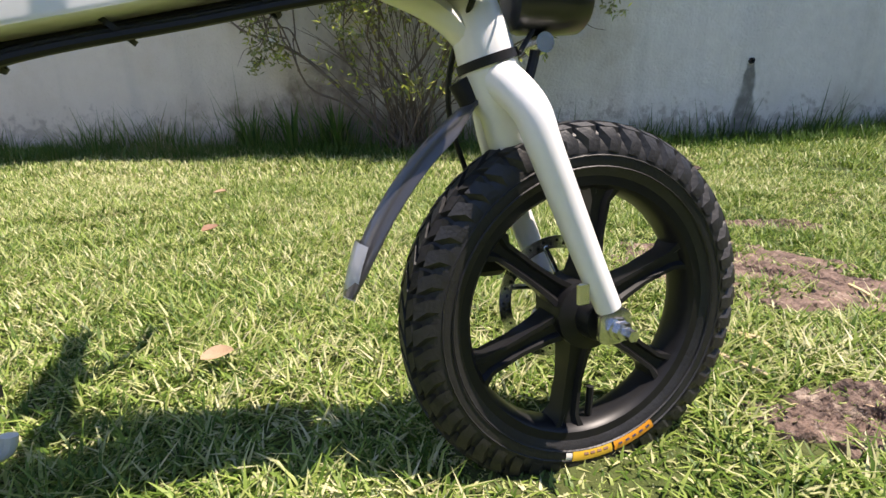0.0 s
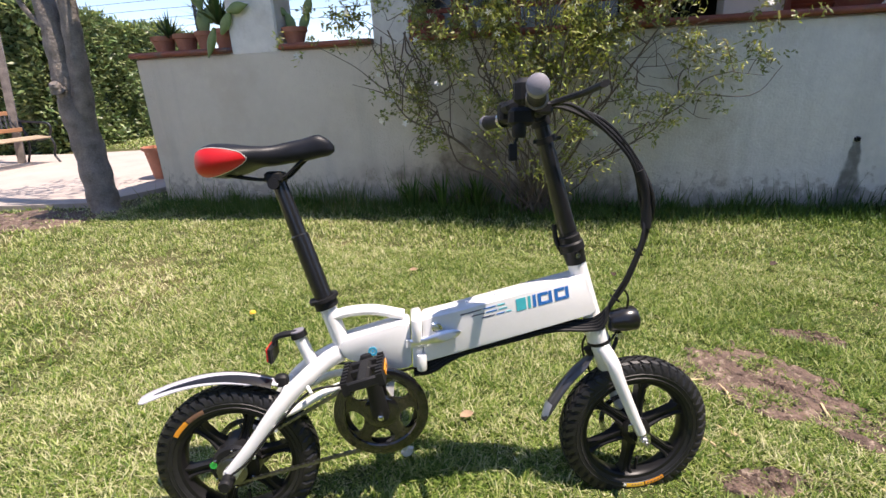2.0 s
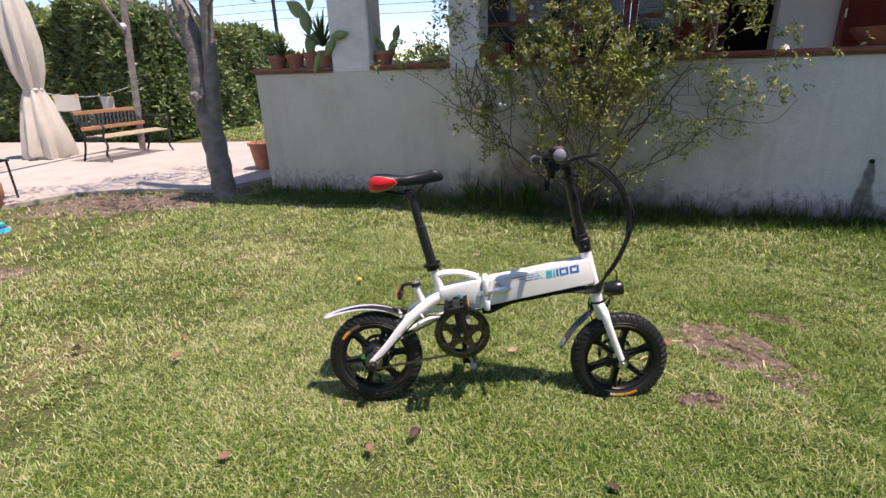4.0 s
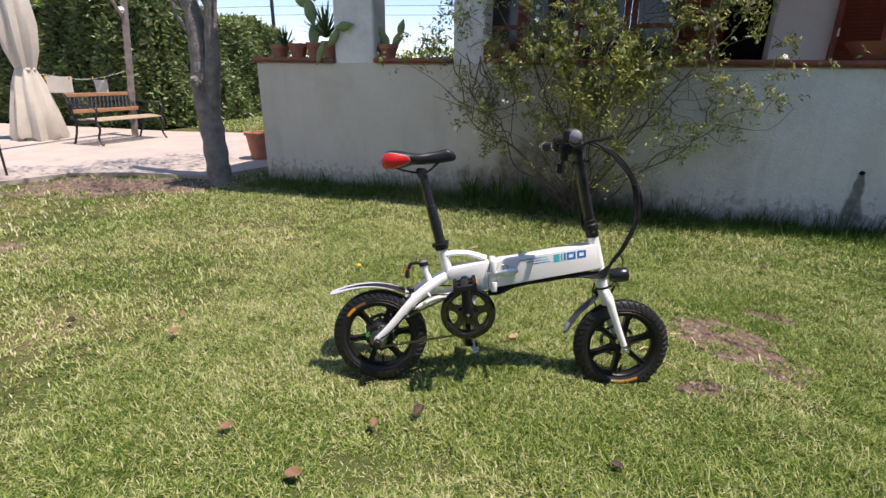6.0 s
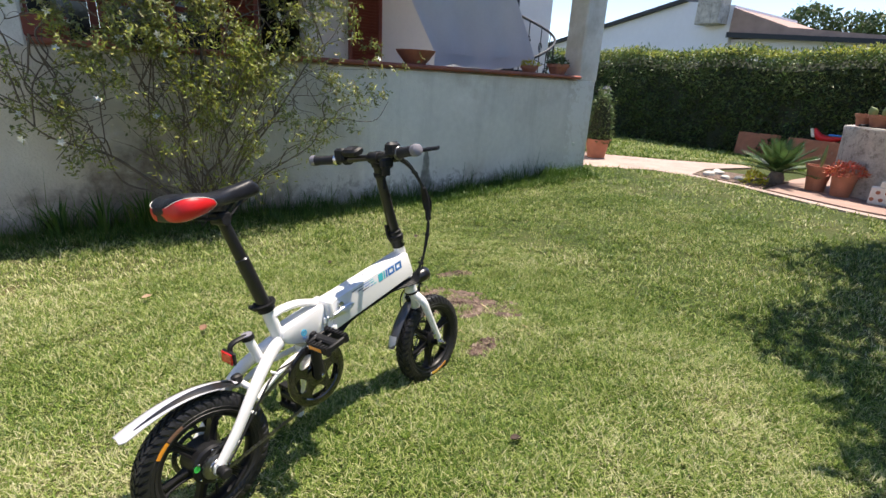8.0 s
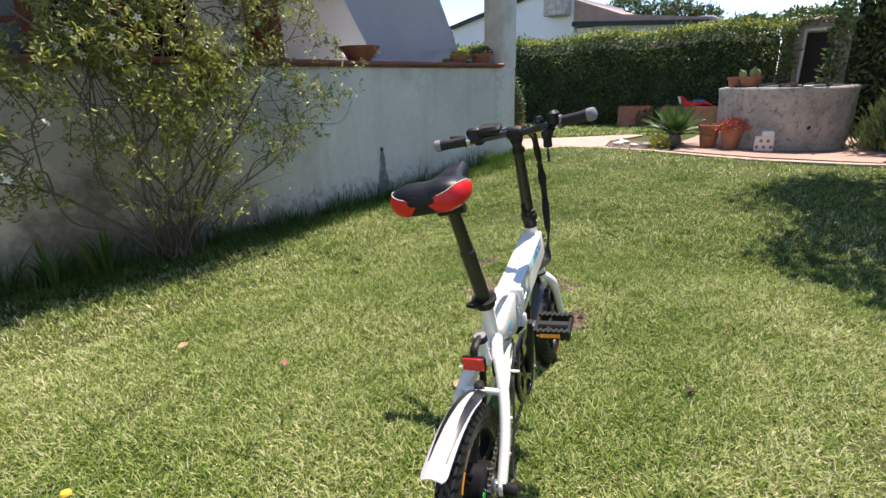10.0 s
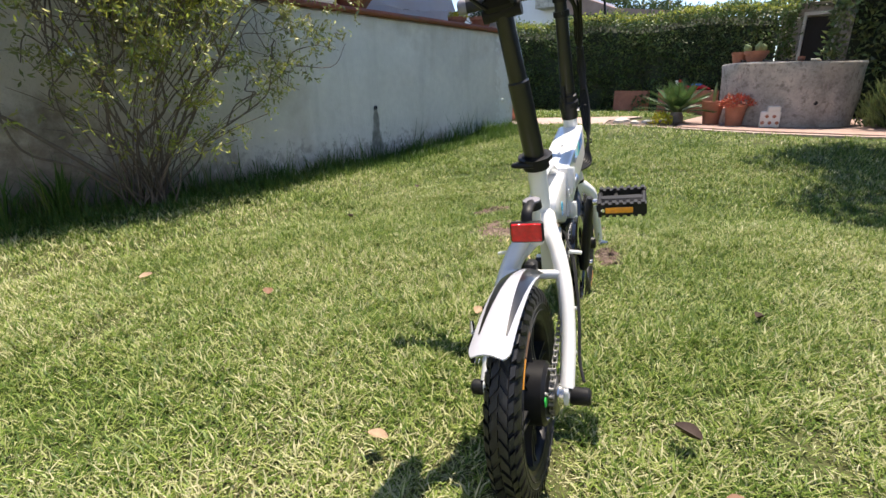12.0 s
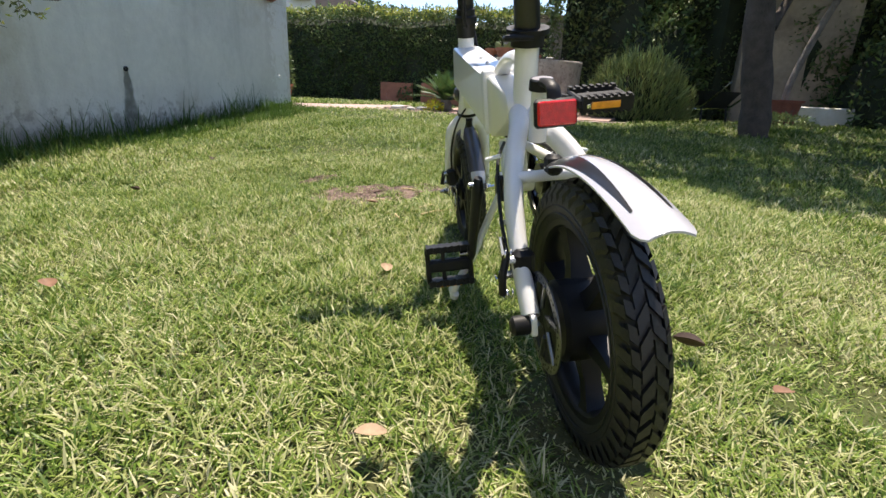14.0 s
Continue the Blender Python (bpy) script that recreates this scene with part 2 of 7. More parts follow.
leaf_yellow = mat("leaf_yellow", (0.5, 0.46, 0.04), 0.6, vary=0.2, scale=4, each=0.3, thin=0.3)
leaf_palm = mat("leaf_palm", (0.07, 0.13, 0.04), 0.45, vary=0.25, scale=6, each=0.35, thin=0.2)
leaf_herb = mat("leaf_herb", (0.27, 0.33, 0.12), 0.6, vary=0.25, scale=6, each=0.35, thin=0.2)
# near-black green that paints the shade inside the foliage
shade_core = mat("shade_core", (0.025, 0.035, 0.017), 0.9, vary=0.4, scale=4)
petal_white = mat("petal_white", (0.82, 0.82, 0.78), 0.6, vary=0.04, scale=20, thin=0.2)
petal_red = mat("petal_red", (0.5, 0.13, 0.07), 0.6, vary=0.25, scale=20, each=0.3)
cactus_skin = mat("cactus_skin", (0.2, 0.27, 0.1), 0.55, vary=0.25, scale=9, bump=0.3, bump_scale=70)
dead_leaf = mat("dead_leaf", (0.2, 0.105, 0.06), 0.7, vary=0.3, scale=40)
straw_mat = mat("straw", (0.5, 0.38, 0.22), 0.8, vary=0.25, scale=30, each=0.4)
dead_leaf_pale = mat("dead_leaf_pale", (0.34, 0.23, 0.14), 0.7, vary=0.25, scale=40)
dark_leaf = mat("dark_leaf", (0.06, 0.035, 0.025), 0.7, vary=0.3, scale=40)
lantern_glass = mat("lantern_glass", (0.6, 0.6, 0.55), 0.1, vary=0.05, scale=20)

for dull in (black_matt, grip_rubber, rim_black, vinyl):     # soft plastics and rubber throw back little sky
    dull.node_tree.nodes["Principled BSDF"].inputs["Specular IOR Level"].default_value = 0.25


def lawn_material(name, colours, dry, rough, each, relief):
    """Green and straw mixed by patches of the plan, and from blade to blade."""
    m = bpy.data.materials.new(name)
    m.use_nodes = True
    nt = m.node_tree
    n, link = nt.nodes, nt.links.new
    bsdf = n["Principled BSDF"]
    bsdf.inputs["Roughness"].default_value = rough
    bsdf.inputs["Specular IOR Level"].default_value = 0.3
    geo = n.new("ShaderNodeTexCoord")
    patch = n.new("ShaderNodeTexNoise")
    patch.inputs["Scale"].default_value, patch.inputs["Detail"].default_value = 1.1, 5
    patch.inputs["Roughness"].default_value = 0.62
    link(geo.outputs["Object"], patch.inputs["Vector"])
    info = n.new("ShaderNodeNewGeometry")
    span = n.new("ShaderNodeMath")
    span.operation = "MULTIPLY_ADD"
    span.inputs[1].default_value, span.inputs[2].default_value = each, -each / 2
    link(info.outputs["Random Per Island"], span.inputs[0])
    where = n.new("ShaderNodeSeparateXYZ")       # the lawn is drier towards the patio, lusher towards the well
    link(geo.outputs["Object"], where.inputs[0])
    drift = n.new("ShaderNodeMapRange")
    drift.inputs[1].default_value, drift.inputs[2].default_value = -2.0, 2.0
    drift.inputs[3].default_value, drift.inputs[4].default_value = 0.06, -0.08
    link(where.outputs[0], drift.inputs[0])
    both = n.new("ShaderNodeMath")
    link(patch.outputs[0], both.inputs[0])
    link(drift.outputs[0], both.inputs[1])
    tot = n.new("ShaderNodeMath")
    link(span.outputs[0], tot.inputs[0])
    link(both.outputs[0], tot.inputs[1])
    ramp = n.new("ShaderNodeValToRGB")
    el = ramp.color_ramp.elements
    el[0].position, el[0].color = 0.22, (*colours[0], 1)
    el[1].position, el[1].color = 0.42, (*colours[1], 1)
    for p, c in ((0.58, colours[2]), (dry, colours[3]), (dry + 0.16, colours[4])):
        e = el.new(p)
        e.color = (*c, 1)
    link(tot.outputs[0], ramp.inputs[0])
    link(ramp.outputs[0], bsdf.inputs["Base Color"])
    if relief:
        bn = n.new("ShaderNodeTexNoise")
        bn.inputs["Scale"].default_value, bn.inputs["Detail"].default_value = 45, 6
        link(geo.outputs["Object"], bn.inputs["Vector"])
        bu = n.new("ShaderNodeBump")
        bu.inputs["Strength"].default_value, bu.inputs["Distance"].default_value = relief, 0.03
        link(bn.outputs[0], bu.inputs["Height"])
        link(bu.outputs[0], bsdf.inputs["Normal"])
    else:
        tr = n.new("ShaderNodeBsdfTranslucent")
        link(ramp.outputs[0], tr.inputs[0])
        ms = n.new("ShaderNodeMixShader")
        ms.inputs[0].default_value = 0.3
        link(bsdf.outputs[0], ms.inputs[1])
        link(tr.outputs[0], ms.inputs[2])
        link(ms.outputs[0], n["Material Output"].inputs[0])
    return m


ground_mat = lawn_material("lawn_soil", ((0.035, 0.055, 0.012), (0.055, 0.075, 0.018), (0.08, 0.085, 0.03), (0.13, 0.11, 0.05), (0.18, 0.14, 0.08)), 0.68, 0.95, 0.0, 0.8)
blade_mat = lawn_material("grass_blade", ((0.075, 0.14, 0.02), (0.175, 0.265, 0.046), (0.29, 0.37, 0.085), (0.43, 0.45, 0.19), (0.61, 0.58, 0.35)), 0.72, 0.45, 0.82, 0)
tuft_mat = lawn_material("tall_grass", ((0.04, 0.09, 0.015), (0.07, 0.14, 0.025), (0.1, 0.19, 0.035), (0.2, 0.22, 0.07), (0.35, 0.3, 0.15)), 0.8, 0.5, 0.5, 0)


# ---- shapes ----
class Shape:
    """Vertices and faces of one mesh, built up from simple solids."""

    def __init__(self):
        self.v, self.f = [], []

    def add(self, verts, faces, m=None):
        k = len(self.v)
        self.v += [tuple(m @ Vector(p)) if m else tuple(p) for p in verts]
        self.f += [tuple(i + k for i in face) for face in faces]
        return self

    def box(self, cx, cy, cz, sx, sy, sz, m=None, c=0.0):
        """A box, its edges cut by c."""
        if not c:
            vs = [(cx + i * sx / 2, cy + j * sy / 2, cz + k * sz / 2) for k in (-1, 1) for j in (-1, 1) for i in (-1, 1)]
            fs = [(0, 2, 3, 1), (4, 5, 7, 6), (0, 1, 5, 4), (2, 6, 7, 3), (0, 4, 6, 2), (1, 3, 7, 5)]
            return self.add(vs, fs, m)
        hx, hy = sx / 2, sy / 2
        loop = [(-hx + c, -hy), (hx - c, -hy), (hx, -hy + c), (hx, hy - c), (hx - c, hy), (-hx + c, hy), (-hx, hy - c), (-hx, -hy + c)]
        rings = []
        for z, s in ((-sz / 2, c), (-sz / 2 + c, 0), (sz / 2 - c, 0), (sz / 2, c)):
            rings.append([(cx + x * (1 - s / hx), cy + y * (1 - s / hy), cz + z) for x, y in loop])
        return self.loft(rings, m)

    def loft(self, rings, m=None, caps=True, closed=True, loop=False):
        k = len(rings[0])
        vs = [p for r in rings for p in r]
        fs = []
        span = len(rings) if loop else len(rings) - 1
        for i in range(span):
            a, b = i * k, ((i + 1) % len(rings)) * k
            for j in range(k if closed else k - 1):
                j2 = (j + 1) % k
                fs.append((a + j, a + j2, b + j2, b + j))
        if caps and not loop:
            fs += [tuple(range(k - 1, -1, -1)), tuple(range((len(rings) - 1) * k, len(rings) * k))]
        return self.add(vs, fs, m)

    def lathe(self, profile, n=32, m=None, loop=False):
        """profile: (radius, height) about z."""
        rings = [[(r * math.cos(2 * math.pi * i / n), r * math.sin(2 * math.pi * i / n), z) for i in range(n)] for r, z in profile]
        return self.loft(rings, m, caps=not loop, loop=loop)

    def tube(self, path, r, n=10, flat=1.0, m=None, caps=True):
        pts = [Vector(p) for p in path]
        rs = r if isinstance(r, (list, tuple)) else [r] * len(pts)
        t0 = (pts[1] - pts[0]).normalized()
        side = t0.orthogonal().normalized() if abs(t0.y) > 0.9 else Vector((0, 1, 0)).cross(t0).normalized()
        rings = []
        for i, p in enumerate(pts):
            t = (pts[min(i + 1, len(pts) - 1)] - pts[max(i - 1, 0)]).normalized()
            side = (side - t * side.dot(t)).normalized()
            up = t.cross(side)
            rings.append([tuple(p + (side * math.cos(a) + up * math.sin(a) * flat) * rs[i]) for a in (2 * math.pi * j / n for j in range(n))])
        return self.loft(rings, m, caps)

    def prism(self, outline, y0, y1, c=0.0, m=None):
        """An outline in x, z drawn out along y, its rims cut by c."""
        cx = sum(p[0] for p in outline) / len(outline)
        cz = sum(p[1] for p in outline) / len(outline)
        rings = []
        for y, s in ((y0, c), (y0 + c, 0), (y1 - c, 0), (y1, c)) if c else ((y0, 0), (y1, 0)):
            ring = []
            for x, z in outline:
                d = math.hypot(x - cx, z - cz)
                ring.append((x + (cx - x) * s / d, y, z + (cz - z) * s / d))
            rings.append(ring)
        return self.loft(rings, m)


def smooth(points, k=6):
    """A Catmull-Rom line through the points."""
    p = [Vector(q) for q in points]
    p = [2 * p[0] - p[1]] + p + [2 * p[-1] - p[-2]]
    out = []
    for i in range(1, len(p) - 2):
        for j in range(k):
            t = j / k
            out.append(0.5 * (2 * p[i] + (p[i + 1] - p[i - 1]) * t + (2 * p[i - 1] - 5 * p[i] + 4 * p[i + 1] - p[i + 2]) * t * t
                              + (3 * p[i] - p[i - 1] - 3 * p[i + 1] + p[i + 2]) * t ** 3))
    return out + [p[-2]]


def mesh(name, shape, material, angle=35):
    me = bpy.data.meshes.new(name)
    me.from_pydata(shape.v, [], shape.f)
    me.materials.append(material)
    bm = bmesh.new()
    bm.from_mesh(me)
    bmesh.ops.recalc_face_normals(bm, faces=bm.faces)
    bm.to_mesh(me)
    bm.free()
    me.shade_smooth()
    me.set_sharp_from_angle(angle=radians(angle))
    return me


def part(name, shape, material, parent, label="", angle=35):
    ob = new(name, mesh(name, shape, material, angle))
    ob.parent = parent
    if label:
        tagged(ob, label)
    return ob


def thing(name, m, label, category, group="", kind=""):
    ob = new(name)
    ob.empty_display_size = 0.1
    ob.matrix_basis = m
    return tagged(ob, label, category, group, kind)


def single(name, shape, material, label, category, group="", kind="", m=None, angle=35):
    ob = new(name, mesh(name, shape, material, angle))
    if m:
        ob.matrix_basis = m
    return tagged(ob, label, category, group, kind)


def raw_mesh(name, verts, faces_per, material):
    """A mesh from arrays: verts (n, 3) and quads or triangles (m, k)."""
    me = bpy.data.meshes.new(name)
    k = faces_per.shape[1]
    me.vertices.add(len(verts))
    me.vertices.foreach_set("co", verts.astype(np.float32).ravel())
    me.loops.add(faces_per.size)
    me.loops.foreach_set("vertex_index", faces_per.astype(np.int32).ravel())
    me.polygons.add(len(faces_per))
    me.polygons.foreach_set("loop_start", np.arange(0, faces_per.size, k, dtype=np.int32))
    me.polygons.foreach_set("loop_total", np.full(len(faces_per), k, dtype=np.int32))
    me.materials.append(material)
    me.update(calc_edges=True)
    me.validate()
    return me


def leaf_mesh(name, centres, length, width, material, rng, droop=0.3, outward=None):
    """Many small leaves, each a bent diamond of four triangles."""
    n = len(centres)
    d = rng.normal(size=(n, 3))
    if outward is not None:
        d = d * 0.7 + outward
    d[:, 2] -= droop
    d /= np.linalg.norm(d, axis=1)[:, None]
    s = np.cross(d, rng.normal(size=(n, 3)))
    s /= np.linalg.norm(s, axis=1)[:, None]
    up = np.cross(s, d)
    ln = (length * rng.uniform(0.6, 1.3, n))[:, None]
    wd = (width * rng.uniform(0.7, 1.2, n))[:, None]
    v = np.stack([centres, centres + d * ln * 0.5 + s * wd * 0.5, centres + d * ln - up * ln * 0.12, centres + d * ln * 0.5 - s * wd * 0.5,
                  centres + d * ln * 0.5 + up * wd * 0.22], axis=1).reshape(-1, 3)
    base = np.arange(n)[:, None] * 5
    f = np.concatenate([base + np.array(t)[None] for t in ((0, 1, 4), (1, 2, 4), (2, 3, 4), (3, 0, 4))])
    return raw_mesh(name, v, f, material)


def height(x, y):
    """The lawn's gentle slope and unevenness."""
    u = np.clip((x - 1.5) / 3.0, 0, 1)             # it climbs a little towards the path
    rise = 0.1 * u * u * (3 - 2 * u) + 0.03 * np.exp(-((x - 4.7) ** 2 + (y - 3.5) ** 2))
    return rise + 0.012 * np.sin(x * 1.7 + 0.4) * np.cos(y * 1.3) + 0.006 * np.sin(x * 5.1 + y * 3.7)


# ---- ground, paving ----
def ground_sheet():
    xs = np.concatenate([[-400, -120, -40, -20], np.arange(-12, 14.1, 0.25), [20, 40, 120, 400]])
    ys = np.concatenate([[-400, -120, -40, -14], np.arange(-5, 12.1, 0.25), [20, 40, 120, 400]])
    gx, gy = np.meshgrid(xs, ys)
    near = np.clip(1 - (np.hypot(gx, gy) - 9) / 6, 0, 1)
    v = np.stack([gx, gy, height(gx, gy) * near], axis=2).reshape(-1, 3)
    w = len(xs)
    i = (np.arange(len(ys) - 1)[:, None] * w + np.arange(w - 1)[None]).ravel()
    return raw_mesh("ground", v, np.stack([i, i + 1, i + w + 1, i + w], axis=1), ground_mat)


ground_me = ground_sheet()
ground_me.shade_smooth()
tagged(new("ground", ground_me), "sunlit garden lawn over brown soil", "ground", kind="structure")

WALL_Y, WALL_TOP = 3.46, 1.29
WALL_L, WALL_R = -3.47, 4.74


def wall_box(name, x0, x1, y0, y1, z0, z1, material, label, category="wall"):
    return single(name, Shape().box((x0 + x1) / 2, (y0 + y1) / 2, (z0 + z1) / 2, x1 - x0, y1 - y0, z1 - z0, c=0.015), material, label, category, kind="structure")


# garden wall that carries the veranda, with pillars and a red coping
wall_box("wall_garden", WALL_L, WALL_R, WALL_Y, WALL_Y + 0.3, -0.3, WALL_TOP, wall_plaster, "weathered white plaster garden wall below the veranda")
wall_box("wall_garden_return", WALL_L, WALL_L + 0.3, WALL_Y + 0.3, 7.0, -0.3, WALL_TOP, plaster, "weathered white plaster return wall of the veranda")
wall_box("wall_garden_end", WALL_R - 0.3, WALL_R, WALL_Y + 0.3, 6.6, -0.3, WALL_TOP, plaster, "weathered white plaster end wall of the veranda")
PILLARS = ((-2.5, -2.06), (-1.24, -0.94), (4.42, 4.76))
for x0, x1 in PILLARS:
    wall_box("pillar", x0, x1, WALL_Y + 0.003, WALL_Y + 0.297, WALL_TOP - 0.02, 2.9, plaster, "white plaster pillar on the garden wall", "pillar")
for x0, x1 in ((WALL_L - 0.03, -2.503), (-2.057, -1.243), (-0.937, 4.417)):
    wall_box("coping", x0, x1, WALL_Y - 0.05, WALL_Y + 0.34, WALL_TOP + 0.002, WALL_TOP + 0.045, coping_red, "faded red coping slab along the wall top", "coping")
wall_box("coping_return", WALL_L - 0.03, WALL_L + 0.33, WALL_Y + 0.345, 7.0, WALL_TOP + 0.002, WALL_TOP + 0.045, coping_red, "faded red coping slab along the wall top", "coping")
wall_box("veranda_floor", WALL_L + 0.3, WALL_R - 0.3, WALL_Y + 0.3, 6.6, 0.2, 0.55, pink_tile, "red tiled veranda floor behind the wall", "floor")
roof_shape = Shape().loft([[(-3.2, 2.79, z), (4.85, 3.29, z), (4.85, 7.2, z), (-3.2, 7.2, z)] for z in (2.9, 3.08)])
single("roof_veranda", roof_shape, house_paint, "flat white veranda roof with a wide eave", "roof", kind="structure")


# house front behind the veranda, with its door and shutters
def house_front():
    y0, y1, top = 6.6, 6.9, 3.4
    spans = ((-2.1, -1.92, 0.3, top), (-1.92, 1.08, 2.62, top), (1.08, 1.42, 0.3, top), (1.42, 2.08, 2.6, top), (2.08, 7.0, 0.3, top))
    g = Shape()
    for x0, x1, z0, z1 in spans:
        g.box((x0 + x1) / 2, (y0 + y1) / 2, (z0 + z1) / 2, x1 - x0, y1 - y0, z1 - z0)
    single("wall_house", g, house_paint, "white house wall in the shade of the veranda", "wall", kind="structure")
    g = Shape().box(1.75, 8.4, 1.6, 1.6, 0.1, 2.8).box(0.95, 7.65, 1.6, 0.1, 1.5, 2.8).box(2.55, 7.65, 1.6, 0.1, 1.5, 2.8).box(1.75, 7.65, 3.05, 1.7, 1.5, 0.1)
    single("wall_room", g, dark_room, "room behind the open house door, coloured dark for its shade", "wall", kind="structure")


house_front()


def filler_door(x0, w, label):
    """An added brown door leaf with two dark panes over a solid panel."""
    t = thing("filler_door", pose(x0, 6.74, 0.55), label, "door", "glazed veranda doors")
    g = Shape()
    for x in (0.045, w - 0.045):
        g.box(x, 0, 1.03, 0.09, 0.06, 2.06, c=0.006)
    for z, h in ((0.06, 0.12), (0.6, 0.1), (1.32, 0.06), (2.0, 0.12)):
        g.box(w / 2, 0, z, w - 0.182, 0.055, h, c=0.006)
    part("frame", g, brown_paint, t)
    part("panel", Shape().box(w / 2, 0, 0.335, w - 0.184, 0.02, 0.43, c=0.004), brown_paint, t)
    for z, h in ((0.97, 0.64), (1.645, 0.59)):
        part("pane", Shape().box(w / 2, 0, z, w - 0.184, 0.006, h), dark_glass, t, "dark glass pane of an added door")
    part("handle", Shape().tube([(w - 0.05, -0.035, 0.98), (w - 0.05, -0.06, 1.0), (w - 0.13, -0.06, 1.0)], 0.009, 8), iron, t)


# these doors are added to darken the shaded back of the veranda
for k in range(4):
    filler_door(-1.92 + 0.75 * k, 0.745, "added brown glazed door, dark in place of the veranda's shade")


def shutter(x0, x1, m, label):
    t = thing("window_shutter", m, label, "shutter")
    z0, z1, w = 0.6, 2.7, x1 - x0
    g = Shape()
    for x in (0.03, w - 0.03):
        g.box(x, 0, (z0 + z1) / 2, 0.06, 0.045, z1 - z0, c=0.006)
    for z in (z0 + 0.05, 1.28, z1 - 0.05):
        g.box(w / 2, 0, z, w - 0.122, 0.04, 0.1, c=0.006)
    part("frame", g, brown_paint, t)
    one = mesh("slat", Shape().box(0, 0, 0, w - 0.124, 0.01, 0.05, pose(0, 0, 0, 38)), brown_paint)
    z = 1.36
    while z < z1 - 0.12:
        ob = new("slat", one)
        ob.parent, ob.location = t, (w / 2, 0, z)
        z += 0.042
    part("panel", Shape().box(w / 2, 0, 0.93, w - 0.124, 0.02, 0.58), brown_paint, t)
    part("latch", Shape().box(0.05, -0.035, 1.75, 0.02, 0.02, 0.1, c=0.004), sticker_white, t, "pale painted latch")
    return t


shutter(0, 0.56, pose(2.72, 6.57, 0), "red-brown louvred wooden shutter folded on the wall")
shutter(0, 0.5, pose(0.9, 6.57, 0), "red-brown louvred wooden shutter beside the door")
part("door_leaf", Shape().box(0.25, 0, 1.5, 0.5, 0.05, 2.0, c=0.01), brown_paint,
     thing("door_1", pose(1.42, 6.75, 0, 0, 0, 70), "open brown wooden house door", "door", kind="structure"))


# white sheet hung in the veranda opening
def hung_sheet():
    nx, nz = 28, 14
    rows = []
    for k in range(nz + 1):
        w = k / nz
        z = 2.75 - w * 1.24
        row = []
        for i in range(nx + 1):
            u = i / nx
            xl, xr = 1.72 + 0.84 * w, 3.2 + 0.82 * w
            x = xl + (xr - xl) * u
            y = 3.88 + 0.02 * math.sin(u * 17 + w * 2) + 0.03 * math.sin(u * 5 + 1) + 0.05 * math.sin(math.pi * u) * (1 - w)
            row.append((x, y, z + 0.015 * math.sin(u * 9) - 0.05 * (1 - u) * w))
        rows.append(row)
    g = Shape().loft(rows, caps=False, closed=False)
    t = thing("hung_sheet", pose(0, 0, 0), "pale grey-blue cloth sheet hung across the veranda", "cloth")
    part("cloth", g, sheet_cloth, t, angle=80)
    bot = [(x, y + 0.012, z) for x, y, z in rows[-1]]
    low = [(x, y + 0.03, z - 0.12 - 0.01 * math.sin(i)) for i, (x, y, z) in enumerate(rows[-1])]
    part("hem", Shape().loft([bot, low], caps=False, closed=False), sheet_cloth, t, angle=80)
    part("rod", Shape().tube([(1.65, 3.88, 2.76), (3.3, 3.88, 2.76)], 0.015), iron, t)
    part("cord", Shape().tube([(4.02, 3.88, 1.5), (4.3, 3.7, 1.35)], 0.004, 6), iron, t)


hung_sheet()


# spiral stair beside the house
def spiral_stair():
    t = thing("spiral_stair", pose(5.62, 6.1, 0.0), "black wrought-iron spiral stair with scrolled rail", "stair")
    part("pole", Shape().tube([(0, 0, 0.5), (0, 0, 3.4)], 0.055, 14), iron, t)
    line = []
    for i in range(40):
        a = radians(-150 + i * 7)
        line.append((0.72 * math.cos(a), 0.72 * math.sin(a), 1.35 + i * 0.038))
    part("handrail", Shape().tube(line, 0.022, 10), iron, t)
    for i in range(1, 40, 3):
        x, y, z = line[i]
        part("baluster", Shape().tube([(x, y, z - 0.85), (x, y, z)], 0.009, 6), iron, t)
        curl = [(x + (0.09 - 0.002 * k) * math.cos(k * 0.42) * 0.55, y, z - 0.35 + (0.1 - 0.0025 * k) * math.sin(k * 0.42)) for k in range(26)]
        part("scroll", Shape().tube(curl, 0.006, 5), iron, t)
    for i in range(0, 40, 6):
        a = radians(-150 + i * 7)
        tread = Shape().prism([(0.04, -0.015), (0.72, -0.015), (0.72, 0.015), (0.04, 0.015)], -0.13, 0.13, m=pose(0, 0, 0.5 + i * 0.038, 0, 0, math.degrees(a)))
        part("tread", tread, iron, t)


spiral_stair()

# building with coarse stucco at the patio corner
wall_box("wall_stucco", -6.6, -5.86, -6.0, 1.77, -0.3, 3.4, rough_plaster, "coarse sunlit stucco wall of the outbuilding")

# patio paving and garden path
patio = [(-5.95, 1.8), (-5.62, 2.72), (-5.0, 3.02), (-4.06, 3.2), (-3.9, 3.75), (-3.75, 4.6), (-3.75, 7.2), (-4.6, 7.6), (-6.4, 6.9), (-8.0, 6.45), (-10.5, 6.3), (-14, 5.8), (-14, 1.8)]


def slab(name, outline, top, material, label, category):
    g = Shape()
    n = len(outline)
    g.add([(x, y, -0.1) for x, y in outline] + [(x, y, top) for x, y in outline],
          [tuple(range(n, 2 * n)), tuple(range(n - 1, -1, -1))] + [(i, (i + 1) % n, n + (i + 1) % n, n + i) for i in range(n)])
    return single(name, g, material, label, category, kind="structure")


